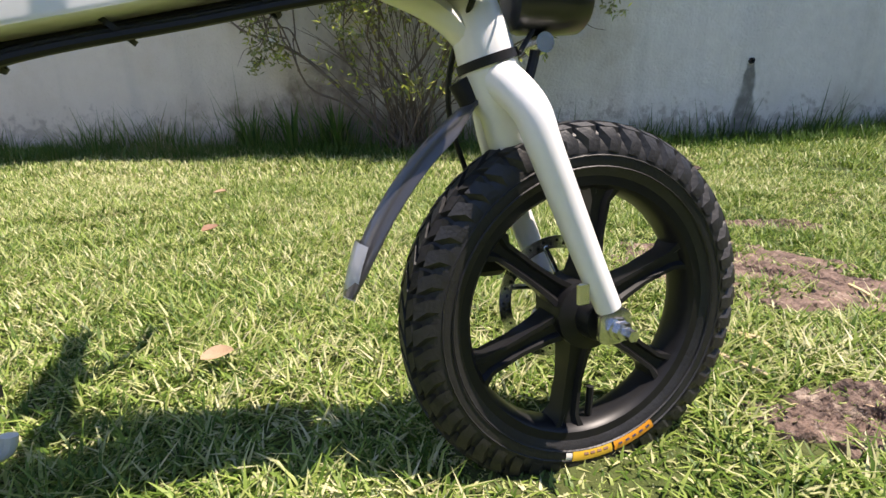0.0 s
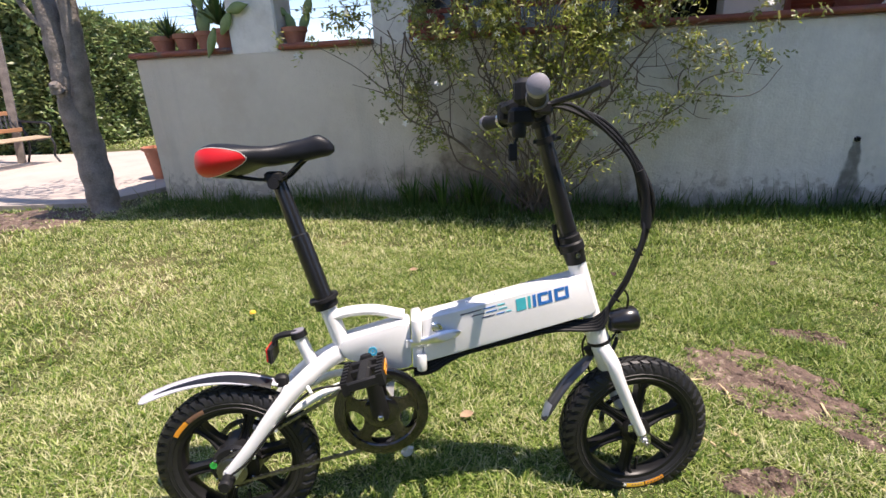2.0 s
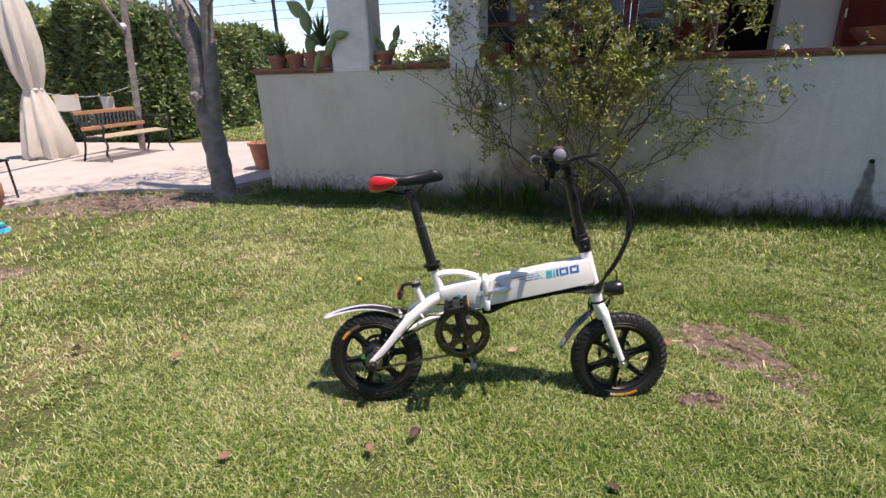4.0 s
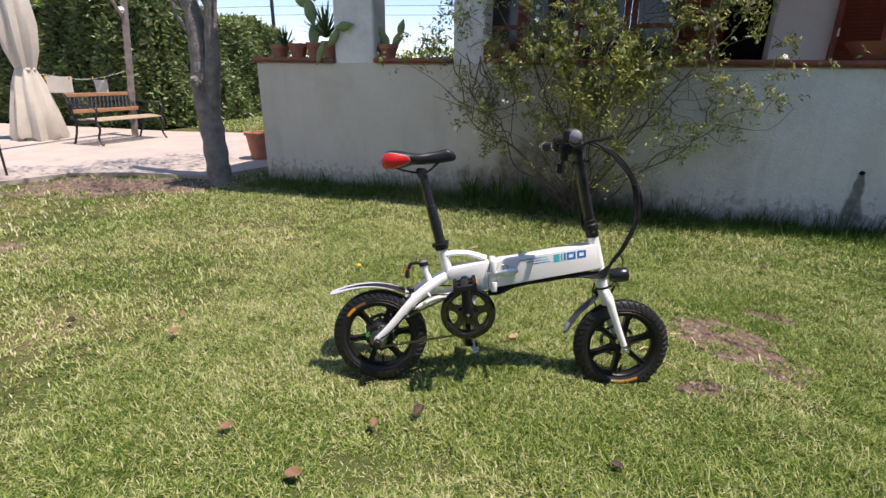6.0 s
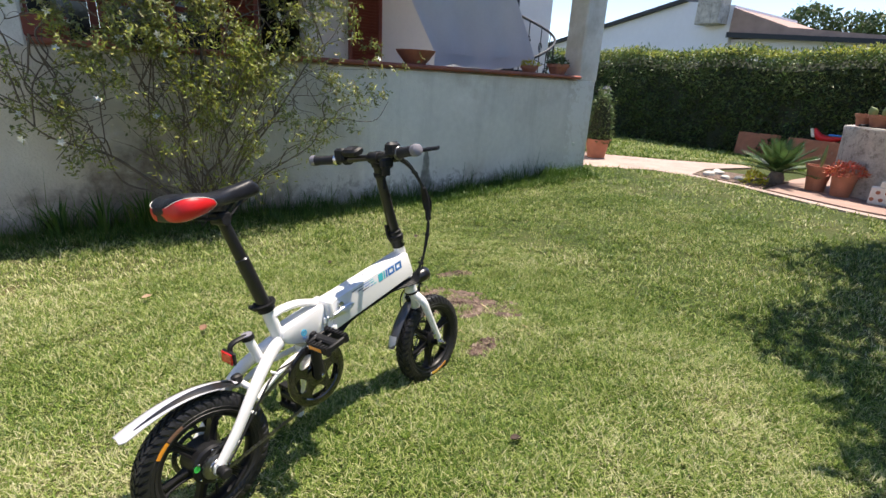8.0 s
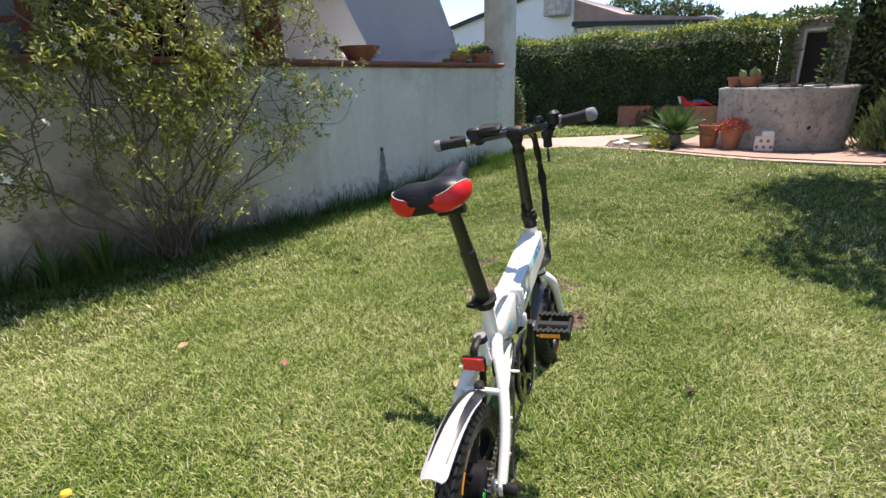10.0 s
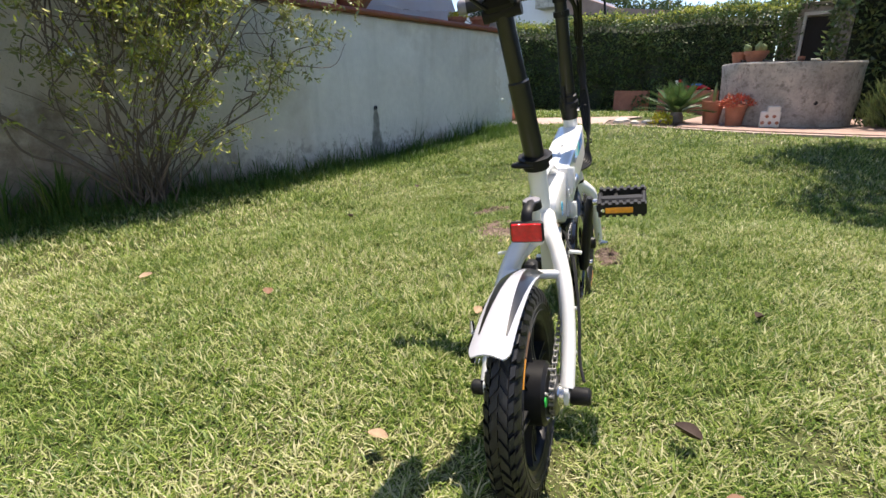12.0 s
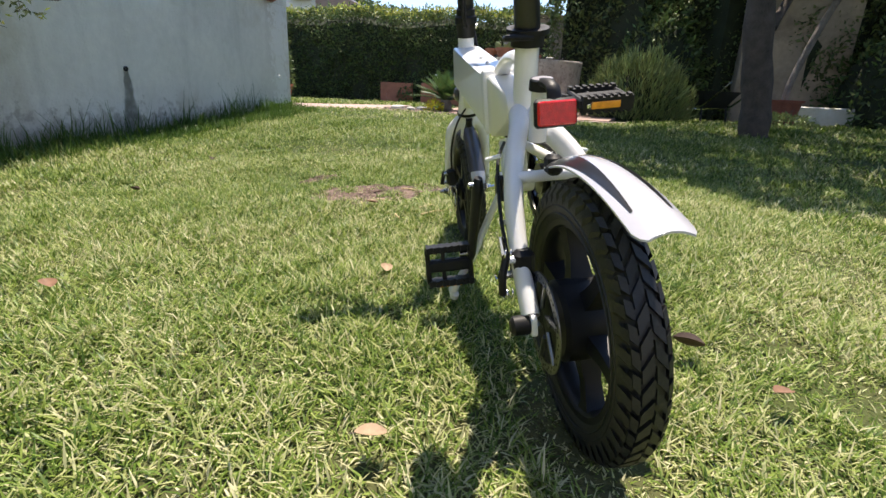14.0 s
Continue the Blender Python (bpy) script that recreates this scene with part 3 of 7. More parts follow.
slab("pavement_patio", patio, 0.05, paving, "pale pinkish concrete patio in dappled shade", "pavement")
path = [(4.76, 3.75), (5.25, 3.69), (5.95, 3.2), (6.08, 2.5), (6.02, 2.0), (5.82, 1.2), (5.74, 0.6), (5.85, -0.3), (6.0, -0.75), (6.13, -0.75), (5.98, -0.3), (5.88, 0.6), (5.96, 1.2), (6.16, 2.0), (6.22, 2.75),
        (6.95, 2.95), (8.0, 2.75), (8.1, 2.95), (7.23, 3.74), (6.59, 4.49), (6.3, 5.6), (4.76, 5.6)]
slab("pavement_path", path, 0.12, path_stone, "pale pinkish stone garden path along the lawn", "pavement")
well_base = [(6.1, 1.72), (5.92, 0.7), (6.02, -0.5), (7.1, -0.75), (9.0, -0.75), (9.0, 1.9), (7.3, 1.9)]
slab("pavement_well", well_base, 0.13, pink_tile, "reddish tiled surround of the old well", "pavement")
bed = [(6.24, 2.73), (6.18, 2.0), (6.12, 1.78), (7.2, 1.95), (6.95, 2.9)]
slab("ground_bed", bed, 0.125, soil, "dark soil flower bed beside the path", "ground")

# ---- the folding bicycle ----
BIKE = Matrix.Translation((-0.535, 0.307, 0.015)) @ pose(0, 0, 0, 0, 0, 17.46) @ pose(0, 0, 0, 0, 1.2, 0) @ pose(0, 0, 0, -7.0, 0, 0)
bike = thing("bicycle", BIKE, "white folding electric bicycle with black wheels on the lawn", "bicycle")
TO_Y = pose(0, 0, 0, 90)          # turns a lathe about z into one about y
AXLE_Z, RADIUS, FRONT_X = 0.169, 0.190, 0.98


def rounded(outline, r, k=4):
    """An outline in x, z with its corners rounded."""
    out = []
    n = len(outline)
    for i in range(n):
        p, a, b = Vector(outline[i]), Vector(outline[i - 1]), Vector(outline[(i + 1) % n])
        d = min(r, (a - p).length * 0.45, (b - p).length * 0.45)
        s, e = p + (a - p).normalized() * d, p + (b - p).normalized() * d
        for j in range(k + 1):
            t = j / k
            out.append(tuple((1 - t) ** 2 * s + 2 * t * (1 - t) * p + t * t * e))
    return out


def beam(outline, half, r, c=0.008):
    """A hollow-looking box section: outline in x, z, rounded along its long edges."""
    o = rounded(outline, r)
    cx = sum(p[0] for p in o) / len(o)
    cz = sum(p[1] for p in o) / len(o)
    rings = []
    for y, s in ((-half, c), (-half + c * 0.3, c * 0.3), (-half + c, 0), (half - c, 0), (half - c * 0.3, c * 0.3), (half, c)):
        ring = []
        for x, z in o:
            d = math.hypot(x - cx, z - cz)
            ring.append((x + (cx - x) / d * s, y, z + (cz - z) / d * s))
        rings.append(ring)
    return Shape().loft(rings)


def tread_blocks(g):
    """Chunky shoulder blocks and slanted centre blocks round the tyre."""
    n = 46
    for i in range(n):
        a0 = 2 * math.pi * i / n
        for sgn in (-1, 1):
            for y0, y1, h0, h1, da, skew in ((0.001, 0.0135, 0.0, 0.0015, 0.094, 0.085), (0.0148, 0.0215, 0.0025, 0.0065, 0.1, -0.035), (0.022, 0.0278, 0.0075, 0.0185, 0.082, -0.05)):
                off = 0.5 * 2 * math.pi / n if sgn > 0 else 0
                vs = []
                for lift in (-0.008, 0.0036):
                    for y, h, sk in ((y0, h0, 0), (y1, h1, skew)):
                        for da2 in (-da / 2, da / 2):
                            a = a0 + off + da2 * (1 if y == y0 else 0.86) + sk
                            r = RADIUS - 0.0035 - h + lift
                            vs.append((r * math.cos(a), sgn * y, r * math.sin(a)))
                g.add(vs, [(0, 1, 3, 2), (4, 6, 7, 5), (0, 4, 5, 1), (2, 3, 7, 6), (0, 2, 6, 4), (1, 5, 7, 3)])


def tyre_shape():
    prof = [(0.134, -0.019), (0.142, -0.0245), (0.152, -0.027), (0.163, -0.0268), (0.172, -0.023), (RADIUS - 0.0065, -0.013), (RADIUS - 0.0045, 0),
            (RADIUS - 0.0065, 0.013), (0.172, 0.023), (0.163, 0.0268), (0.152, 0.027), (0.142, 0.0245), (0.134, 0.019), (0.136, 0)]
    g = Shape().lathe(prof, 72, TO_Y, loop=True)
    for r in (0.146, 0.1565):
        for s in (-1, 1):
            g.lathe([(r - 0.001, s * 0.0268), (r, s * 0.0282), (r + 0.001, s * 0.0268)], 72, TO_Y, loop=True)
    tread_blocks(g)
    return g


tyre_me = mesh("tyre", tyre_shape(), rubber, 30)
rim_prof = [(0.126, -0.017), (0.129, -0.0205), (0.139, -0.0215), (0.1415, -0.019), (0.136, -0.012), (0.136, 0.012), (0.1415, 0.019), (0.139, 0.0215), (0.129, 0.0205), (0.126, 0.017), (0.123, 0.008), (0.123, -0.008)]
rim_me = mesh("rim", Shape().lathe(rim_prof, 72, TO_Y, loop=True), rim_black, 35)


def spoke_shape(r0, r1):
    g = Shape()
    rings = []
    for r, w, h in ((r0, 0.0145, 0.017), (r0 + 0.02, 0.0115, 0.014), ((r0 + r1) / 2, 0.0098, 0.0115), (r1 - 0.012, 0.0105, 0.013), (r1, 0.017, 0.016)):
        rings.append([(r, -h, -w), (r, -h, -w * 0.6), (r, -h + 0.005, -w * 0.35), (r, -h + 0.005, w * 0.35), (r, -h, w * 0.6), (r, -h, w), (r, h, w), (r, h, -w)])
    return g.loft(rings)


def sidewall_patch(a0, a1, r0, r1, y):
    n = 10
    rings = []
    for i in range(n + 1):
        a = radians(a0 + (a1 - a0) * i / n)
        rings.append([(r * math.cos(a), yy, r * math.sin(a)) for r, yy in ((r0, y + 0.0006), ((r0 + r1) / 2, y - 0.0006), (r1, y + 0.0006))])
    return Shape().loft(rings, caps=False, closed=False)


def wheel(name, x, turn, hub_r, label):
    w = part(name, Shape().lathe([(0.008, -0.05), (0.008, 0.05)], 16, TO_Y), dark_steel, bike, label)
    w.location = (x, 0, AXLE_Z)
    for nm, me in (("tyre", tyre_me), ("rim", rim_me)):
        ob = new(nm, me)
        ob.parent = w
    one = mesh("spoke", spoke_shape(hub_r * 0.8, 0.125), rim_black)
    for i in range(6):
        ob = new("spoke", one)
        ob.parent = w
        ob.rotation_euler = (0, radians(-60 * i - turn), 0)
    if hub_r > 0.04:
        hub = [(0.012, -0.046), (0.03, -0.045), (hub_r - 0.006, -0.042), (hub_r, -0.036), (hub_r, 0.036), (hub_r - 0.006, 0.042), (0.03, 0.045), (0.012, 0.046)]
    else:
        hub = [(0.012, -0.05), (0.02, -0.048), (0.022, -0.03), (hub_r, -0.024), (hub_r, 0.024), (0.022, 0.03), (0.02, 0.048), (0.012, 0.05)]
    part("hub", Shape().lathe(hub, 40, TO_Y), rim_black, w)
    part("valve", Shape().tube([(0.012, -0.004, -0.12), (0.013, -0.006, -0.088)], 0.004, 8), black_matt, w)
    return w


fw = wheel("front_wheel", FRONT_X, 22, 0.036, "black six-spoke wheel with knobbly tyre")
part("tyre_sticker", sidewall_patch(-98, -80, 0.1465, 0.1575, -0.0286), sticker_yellow, fw, "yellow warning sticker")
part("tyre_sticker", sidewall_patch(-79, -60, 0.1465, 0.1575, -0.0286), sticker_orange, fw, "orange warning sticker")
part("sticker_edge", sidewall_patch(-101, -98.2, 0.1475, 0.1555, -0.0283), sticker_white, fw)
for k in range(5):
    part("sticker_print", sidewall_patch(-77 + k * 3.4, -75.2 + k * 3.4, 0.1495, 0.1535, -0.029), decal_navy, fw)
for k in range(4):
    part("sticker_print", sidewall_patch(-93 + k * 3, -91 + k * 3, 0.1485, 0.1525, -0.029), dead_leaf, fw)


def rotor(parent, y, r, metal):
    prof = [(r - 0.014, -y - 0.001), (r, -y - 0.001), (r, -y + 0.001), (r - 0.014, -y + 0.001)]
    part("disc_rotor", Shape().lathe(prof, 48, TO_Y, loop=True), metal, parent, "drilled steel brake disc")
    for i in range(6):
        a = radians(60 * i + 15)
        part("rotor_arm", Shape().tube([(0.02 * math.cos(a), y, 0.02 * math.sin(a)), ((r - 0.01) * math.cos(a + 0.5), y, (r - 0.01) * math.sin(a + 0.5))], 0.0035, 6), metal, parent)
    g = Shape()
    for i in range(48):
        a = 2 * math.pi * i / 48
        rr = r - 0.005 - 0.004 * (i % 2)
        g.lathe([(0.0016, -0.0015), (0.0016, 0.0015)], 6, Matrix.Translation((rr * math.cos(a), y, rr * math.sin(a))) @ TO_Y)
    part("rotor_hole", g, black_matt, parent)


rotor(fw, 0.045, 0.07, steel)
rw = wheel("rear_wheel", 0.0, 12, 0.056, "black six-spoke motor wheel with knobbly tyre")
rotor(rw, 0.056, 0.07, dark_steel)
part("tyre_sticker", sidewall_patch(130, 147, 0.1465, 0.1575, -0.0286), sticker_orange, rw, "orange warning sticker")
part("tyre_sticker", sidewall_patch(112, 129, 0.1465, 0.1575, -0.0286), dead_leaf, rw, "brown warning sticker")
for i in range(6):
    a = radians(60 * i + 30)
    part("hub_bolt", Shape().lathe([(0.0032, -0.003), (0.0032, 0.004), (0.002, 0.005)], 8, pose(0.047 * math.cos(a), -0.0425, 0.047 * math.sin(a)) @ TO_Y), steel, rw)
part("freewheel", Shape().lathe([(0.024, 0.046), (0.024, 0.052), (0.018, 0.06), (0.018, 0.068)], 24, TO_Y), steel, rw, "bright steel freewheel body")
part("hub_dot", Shape().lathe([(0.0085, -0.001), (0.0085, 0.001)], 20, pose(-0.046, -0.0435, 0.012) @ TO_Y), green_plastic, rw, "round green sticker")
part("sprocket", Shape().lathe([(0.012, 0.052), (0.03, 0.052), (0.034, 0.054), (0.034, 0.056), (0.03, 0.058), (0.012, 0.058)], 24, TO_Y), dark_steel, rw)
part("axle_nut", Shape().lathe([(0.011, 0.062), (0.011, 0.078), (0.006, 0.08), (0.006, 0.092)], 6, pose(0, 0, 0, -90).inverted()), steel, rw)

# frame: seat tube, rear box, hinge, main beam
AX = Vector((-0.286, 0, 0.958)).normalized()      # seat tube's way up
seat_foot = Vector((0.274, 0, 0.418))
part("seat_tube", Shape().tube([seat_foot, seat_foot + AX * 0.128], 0.0195, 20), white_paint, bike)
part("rear_frame", beam([(0.258, 0.44), (0.27, 0.466), (0.405, 0.499), (0.426, 0.499), (0.426, 0.386), (0.39, 0.382), (0.275, 0.416)], 0.032, 0.014), white_paint, bike)
part("frame_arch", Shape().tube(smooth([(0.248, 0, 0.512), (0.285, 0, 0.522), (0.345, 0, 0.523), (0.412, 0, 0.507)], 6), 0.012, 12, flat=1.5), white_paint, bike)
hinge = part("frame_hinge", beam([(0.428, 0.384), (0.428, 0.51), (0.452, 0.512), (0.452, 0.392)], 0.037, 0.008, 0.006), white_paint, bike, "white cast folding hinge")
part("hinge_knuckle", Shape().lathe([(0.011, 0.384), (0.012, 0.386), (0.012, 0.42), (0.011, 0.422)], 16, pose(0.448, -0.04, 0)), white_paint, hinge)
part("hinge_knuckle", Shape().lathe([(0.011, 0.455), (0.012, 0.457), (0.012, 0.505), (0.011, 0.507)], 16, pose(0.44, -0.04, 0)), white_paint, hinge)
lever = part("hinge_lever", Shape().tube(smooth([(0.425, -0.043, 0.452), (0.46, -0.046, 0.457), (0.5, -0.047, 0.466), (0.54, -0.045, 0.473)], 6), [0.0088] * 7 + [0.0092, 0.0105, 0.0118, 0.0126, 0.013, 0.013, 0.0128, 0.0122, 0.0112, 0.0095, 0.007, 0.003], 14, flat=0.5), aluminium, hinge, "polished aluminium clamp lever")
part("lever_inlay", Shape().tube([(0.487, -0.0535, 0.4625), (0.497, -0.054, 0.4648), (0.515, -0.0537, 0.4685), (0.528, -0.052, 0.471)], [0.002, 0.0075, 0.0078, 0.003], 12, flat=0.1), white_paint, lever)
part("hinge_catch", Shape().tube([(0.474, -0.039, 0.487), (0.487, -0.04, 0.484), (0.51, -0.038, 0.476)], [0.0095, 0.0105, 0.004], 12, flat=0.4), aluminium, hinge)
part("hinge_plate", Shape().box(0.438, -0.0375, 0.449, 0.05, 0.004, 0.02, pose(0, 0, 0), c=0.001), white_paint, hinge)
part("hinge_bolt", Shape().lathe([(0.009, -0.006), (0.011, -0.002), (0.011, 0.004)], 20, pose(0.487, -0.039, 0.483) @ pose(0, 0, 0, 90)), steel, hinge)
main = part("main_beam", beam([(0.452, 0.398), (0.452, 0.505), (0.505, 0.515), (0.836, 0.587), (0.866, 0.495), (0.845, 0.489)], 0.036, 0.01), white_paint, bike, "white box-section main beam holding the battery")


def on_beam(x, z, w, h, material, label="", name="decal", slant=0.0):
    """A flat mark on the beam's right face; x, z along and across the beam from its front top."""
    ex, ez = Vector((0.9778, 0, 0.2095)), Vector((-0.2095, 0, 0.9778))
    o = Vector((0.836, -0.0367, 0.587)) + ex * x + ez * z
    vs = []
    for u, v in ((0, 0), (w, 0), (w + slant, h), (slant, h)):
        p = o + ex * u + ez * v
        vs.append(tuple(p))
    back = [(a, b + 0.0006, c) for a, b, c in vs]
    return part(name, Shape().add(vs + back, [(0, 1, 2, 3), (7, 6, 5, 4), (0, 4, 5, 1), (1, 5, 6, 2), (2, 6, 7, 3), (3, 7, 4, 0)]), material, main, label)


# plain colour blocks for the maker's mark
x = -0.176
for w, material in ((0.023, decal_cyan), (0.0065, decal_cyan), (0.0075, decal_blue)):
    on_beam(x, -0.0405, w, 0.029, material, name="logo_block", slant=0.003)
    x += w + 0.005
for x in (-0.124, -0.084):
    for dx, dz, w, h in ((0.0, -0.0405, 0.0075, 0.029), (0.026, -0.0405, 0.0075, 0.029), (0.0078, -0.0185, 0.018, 0.007), (0.0078, -0.0405, 0.018, 0.007)):
        on_beam(x + dx, dz, w, h, decal_blue, name="logo_block", slant=0.002 if h > 0.01 else 0.0)
for z, x0, segs in ((-0.015, -0.305, (0.05, 0.03, 0.018)), (-0.025, -0.28, (0.03, 0.026, 0.02)), (-0.035, -0.258, (0.03, 0.02, 0.012))):
    x = x0
    for w, material in zip(segs, (decal_navy, decal_blue, decal_cyan)):
        on_beam(x, z, w, 0.0024, material, name="stripe")
        x += w + 0.004
part("beam_bolt", Shape().lathe([(0.004, 0), (0.004, 0.006), (0.003, 0.007)], 12, pose(0.56, 0, 0.526)), white_paint, main)
part("beam_bolt", Shape().lathe([(0.004, 0), (0.004, 0.006), (0.003, 0.007)], 12, pose(0.63, 0, 0.541)), white_paint, main)
label = part("round_label", Shape().lathe([(0.0062, -0.0006), (0.0105, -0.0006), (0.0105, 0.0006), (0.0062, 0.0006)], 28, pose(0.337, -0.0326, 0.434) @ TO_Y, loop=True), decal_teal, bike, "round blue ring mark")
part("label_core", Shape().lathe([(0.003, -0.0005), (0.003, 0.0007)], 14, pose(0.337, -0.0326, 0.434) @ TO_Y), decal_teal, label)
for k, w in enumerate((0.016, 0.012)):
    part("label_print", Shape().box(0.338, -0.0327, 0.4185 - 0.004 * k, w, 0.0008, 0.0016), decal_blue, label)

# seat post and saddle
collar_at = seat_foot + AX * 0.138
part("seat_collar", Shape().tube([collar_at - AX * 0.014, collar_at + AX * 0.012], 0.0265, 24).tube([collar_at + AX * 0.004, collar_at + AX * 0.012], 0.034, 24), black_matt, bike)
part("collar_lever", Shape().tube(smooth([collar_at + Vector((0.02, 0.03, -0.004)), collar_at + Vector((-0.025, 0.04, -0.004)), collar_at + Vector((-0.03, 0.0, -0.006))], 4), 0.005, 8), black_matt, bike)
post_end = seat_foot + AX * 0.428
SEAT_TILT = Matrix.Translation(collar_at) @ pose(0, 0, 0, -5) @ Matrix.Translation(-collar_at)
seat_post = part("seat_post", Shape().tube([collar_at, collar_at + AX * 0.16, collar_at + AX * 0.163, post_end], [0.0202, 0.02, 0.0172, 0.016], 20), black_paint, bike)

seat_post.matrix_basis = SEAT_TILT
SEAT = [  # station x, half width, crown height, under height
    (-0.004, 0.03, 0.878, 0.862), (0.002, 0.062, 0.893, 0.845), (0.015, 0.08, 0.905, 0.838), (0.04, 0.09, 0.911, 0.838), (0.075, 0.088, 0.909, 0.846), (0.11, 0.074, 0.904, 0.858),
    (0.145, 0.05, 0.904, 0.86), (0.18, 0.035, 0.91, 0.864), (0.215, 0.029, 0.917, 0.868), (0.245, 0.026, 0.924, 0.874), (0.266, 0.02, 0.914, 0.878), (0.278, 0.008, 0.9, 0.886)]
SEAT = [tuple(q) for q in smooth(SEAT, 4)]


def seat_ring(i, grow=0.0, a0=0.0, a1=360.0, n=28):
    x, w, top, low = SEAT[i]
    mid, ring = low + (top - low) * 0.45, []
    for k in range(n):
        a = radians(a0 + (a1 - a0) * k / (n if a1 - a0 >= 360 else n - 1))
        c, s = math.cos(a), math.sin(a)
        e = 0.62
        y = (w + grow) * math.copysign(abs(c) ** e, c)
        z = mid + (((top - mid) if s > 0 else (mid - low)) + grow) * math.copysign(abs(s) ** 0.8, s)
        if s > 0:
            z -= 0.008 * max(0, 1 - abs(y) / max(w, 0.01)) ** 2 * (1 if w > 0.04 else 0.3)
        ring.append((x, y, z))
    return ring


saddle = part("saddle", Shape().loft([seat_ring(i) for i in range(len(SEAT))]), vinyl, bike, "black saddle with red side panels", 60)
saddle.matrix_basis = SEAT_TILT
for side in (-1, 1):
    rings = []
    last = 20
    for i in range(last + 1):
        u = i / last
        half = 52 * math.sqrt(max(0.0004, 1 - u ** 3.2))
        mid_a = -22 + 10 * u
        lo, hi = mid_a - half, mid_a + half
        ring = seat_ring(i, 0.0016, lo if side > 0 else 180 - hi, hi if side > 0 else 180 - lo, 13)
        if i == 0:
            ring = [(x - 0.0016, y, z) for x, y, z in ring]
        rings.append(ring)
    part("red_panel", Shape().loft(rings, caps=False, closed=False), red_vinyl, saddle, "glossy red vinyl panel", 60)
    seam = [Vector(r[-1 if side > 0 else 0]) + Vector((0, side * 0.0004, 0.0006)) for r in rings[1:]] + [Vector(r[0 if side > 0 else -1]) for r in reversed(rings[10:])]
    part("piping", Shape().tube(seam, 0.0008, 6), sticker_white, saddle, "thin pale seam piping")
for s in (-1, 1):
    rail = smooth([(0.03, s * 0.035, 0.848), (0.07, s * 0.03, 0.838), (0.12, s * 0.024, 0.83), (0.165, s * 0.022, 0.832), (0.2, s * 0.018, 0.86), (0.225, s * 0.014, 0.882)], 5)
    part("saddle_rail", Shape().tube(rail, 0.0036, 8), black_matt, saddle)
part("seat_clamp", Shape().box(0.148, 0, 0.834, 0.04, 0.06, 0.026, c=0.006).lathe([(0.012, -0.034), (0.012, 0.034)], 16, pose(0.148, 0, 0.82) @ TO_Y), black_matt, bike).matrix_basis = SEAT_TILT

# rear stays, reflector stub
for s in (-1, 1):
    stay = smooth([(0.262, s * 0.012, 0.428), (0.225, s * 0.022, 0.41), (0.165, s * 0.046, 0.368), (0.115, s * 0.062, 0.315), (0.06, s * 0.07, 0.243), (0.004, s * 0.072, 0.178)], 6)
    k = len(stay)
    part("seat_stay", Shape().tube(stay, [0.0215 - 0.0055 * i / (k - 1) for i in range(k)], 16, flat=0.8), white_paint, bike)
    low = smooth([(0.37, s * 0.015, 0.372), (0.29, s * 0.026, 0.362), (0.22, s * 0.045, 0.345), (0.165, s * 0.05, 0.318), (0.135, s * 0.062, 0.31)], 5)
    part("lower_stay", Shape().tube(low, 0.009, 12), white_paint, bike)
    part("dropout", beam([(-0.016, 0.168), (-0.014, 0.196), (0.02, 0.21), (0.03, 0.196), (0.008, 0.166)], 0.004, 0.006, 0.001), white_paint, bike).location = (0, s * 0.072, -0.012)
    for x, z in ((0.19, 0.372), (0.105, 0.288), (0.05, 0.225)):
        part("cable_guide", Shape().tube([(x, s * 0.062, z), (x + 0.012, s * 0.084, z - 0.006)], 0.004, 8), white_paint, bike)
part("stay_bridge", Shape().tube([(0.13, -0.055, 0.345), (0.13, 0.055, 0.345)], 0.009, 12), white_paint, bike)
part("fender_mount", Shape().box(0.118, 0, 0.362, 0.03, 0.022, 0.03, c=0.005), black_matt, bike)
part("rear_stub", Shape().tube([(0.196, 0, 0.392), (0.168, 0, 0.47)], 0.0145, 16), white_paint, bike, "short white tube with a cap")
part("cap_top", Shape().tube([(0.1658, 0, 0.4815), (0.1652, 0, 0.4845)], 0.0165, 20), grip_end, bike, "pale disc on the cap")
part("stub_cap", Shape().tube([(0.169, 0, 0.468), (0.1655, 0, 0.482)], [0.019, 0.018], 20), black_matt, bike)
part("reflector_arm", Shape().tube(smooth([(0.165, 0, 0.478), (0.135, 0, 0.476), (0.115, 0, 0.468), (0.11, 0, 0.45)], 4), 0.007, 10, flat=1.5), black_matt, bike)
refl = part("reflector_shell", Shape().box(0, 0, 0, 0.012, 0.062, 0.04, c=0.004), black_matt, bike)
refl.location = (0.106, 0, 0.436)
part("reflector_lens", Shape().box(-0.007, 0, 0, 0.006, 0.056, 0.034, c=0.0025), red_plastic, refl, "red prismatic reflector lens")


def fender(cx, cz, stations, width, name, label):
    """A curved strip; stations are (angle, radius, width share)."""
    rings = []
    for a, r, w in stations:
        ring = []
        for sgn, lift in ((1, 0.0), (-1, -0.0022)):
            ys = [sgn * -width / 2 * w + sgn * width * w * k / 8 for k in range(9)]
            for y in ys:
                rr = r - 0.012 * (y / (width / 2)) ** 2 + lift
                ring.append((cx + rr * math.cos(radians(a)), y, cz + rr * math.sin(radians(a))))
        rings.append(ring)
    return part(name, Shape().loft(rings), fender_plastic, bike, label, 50)


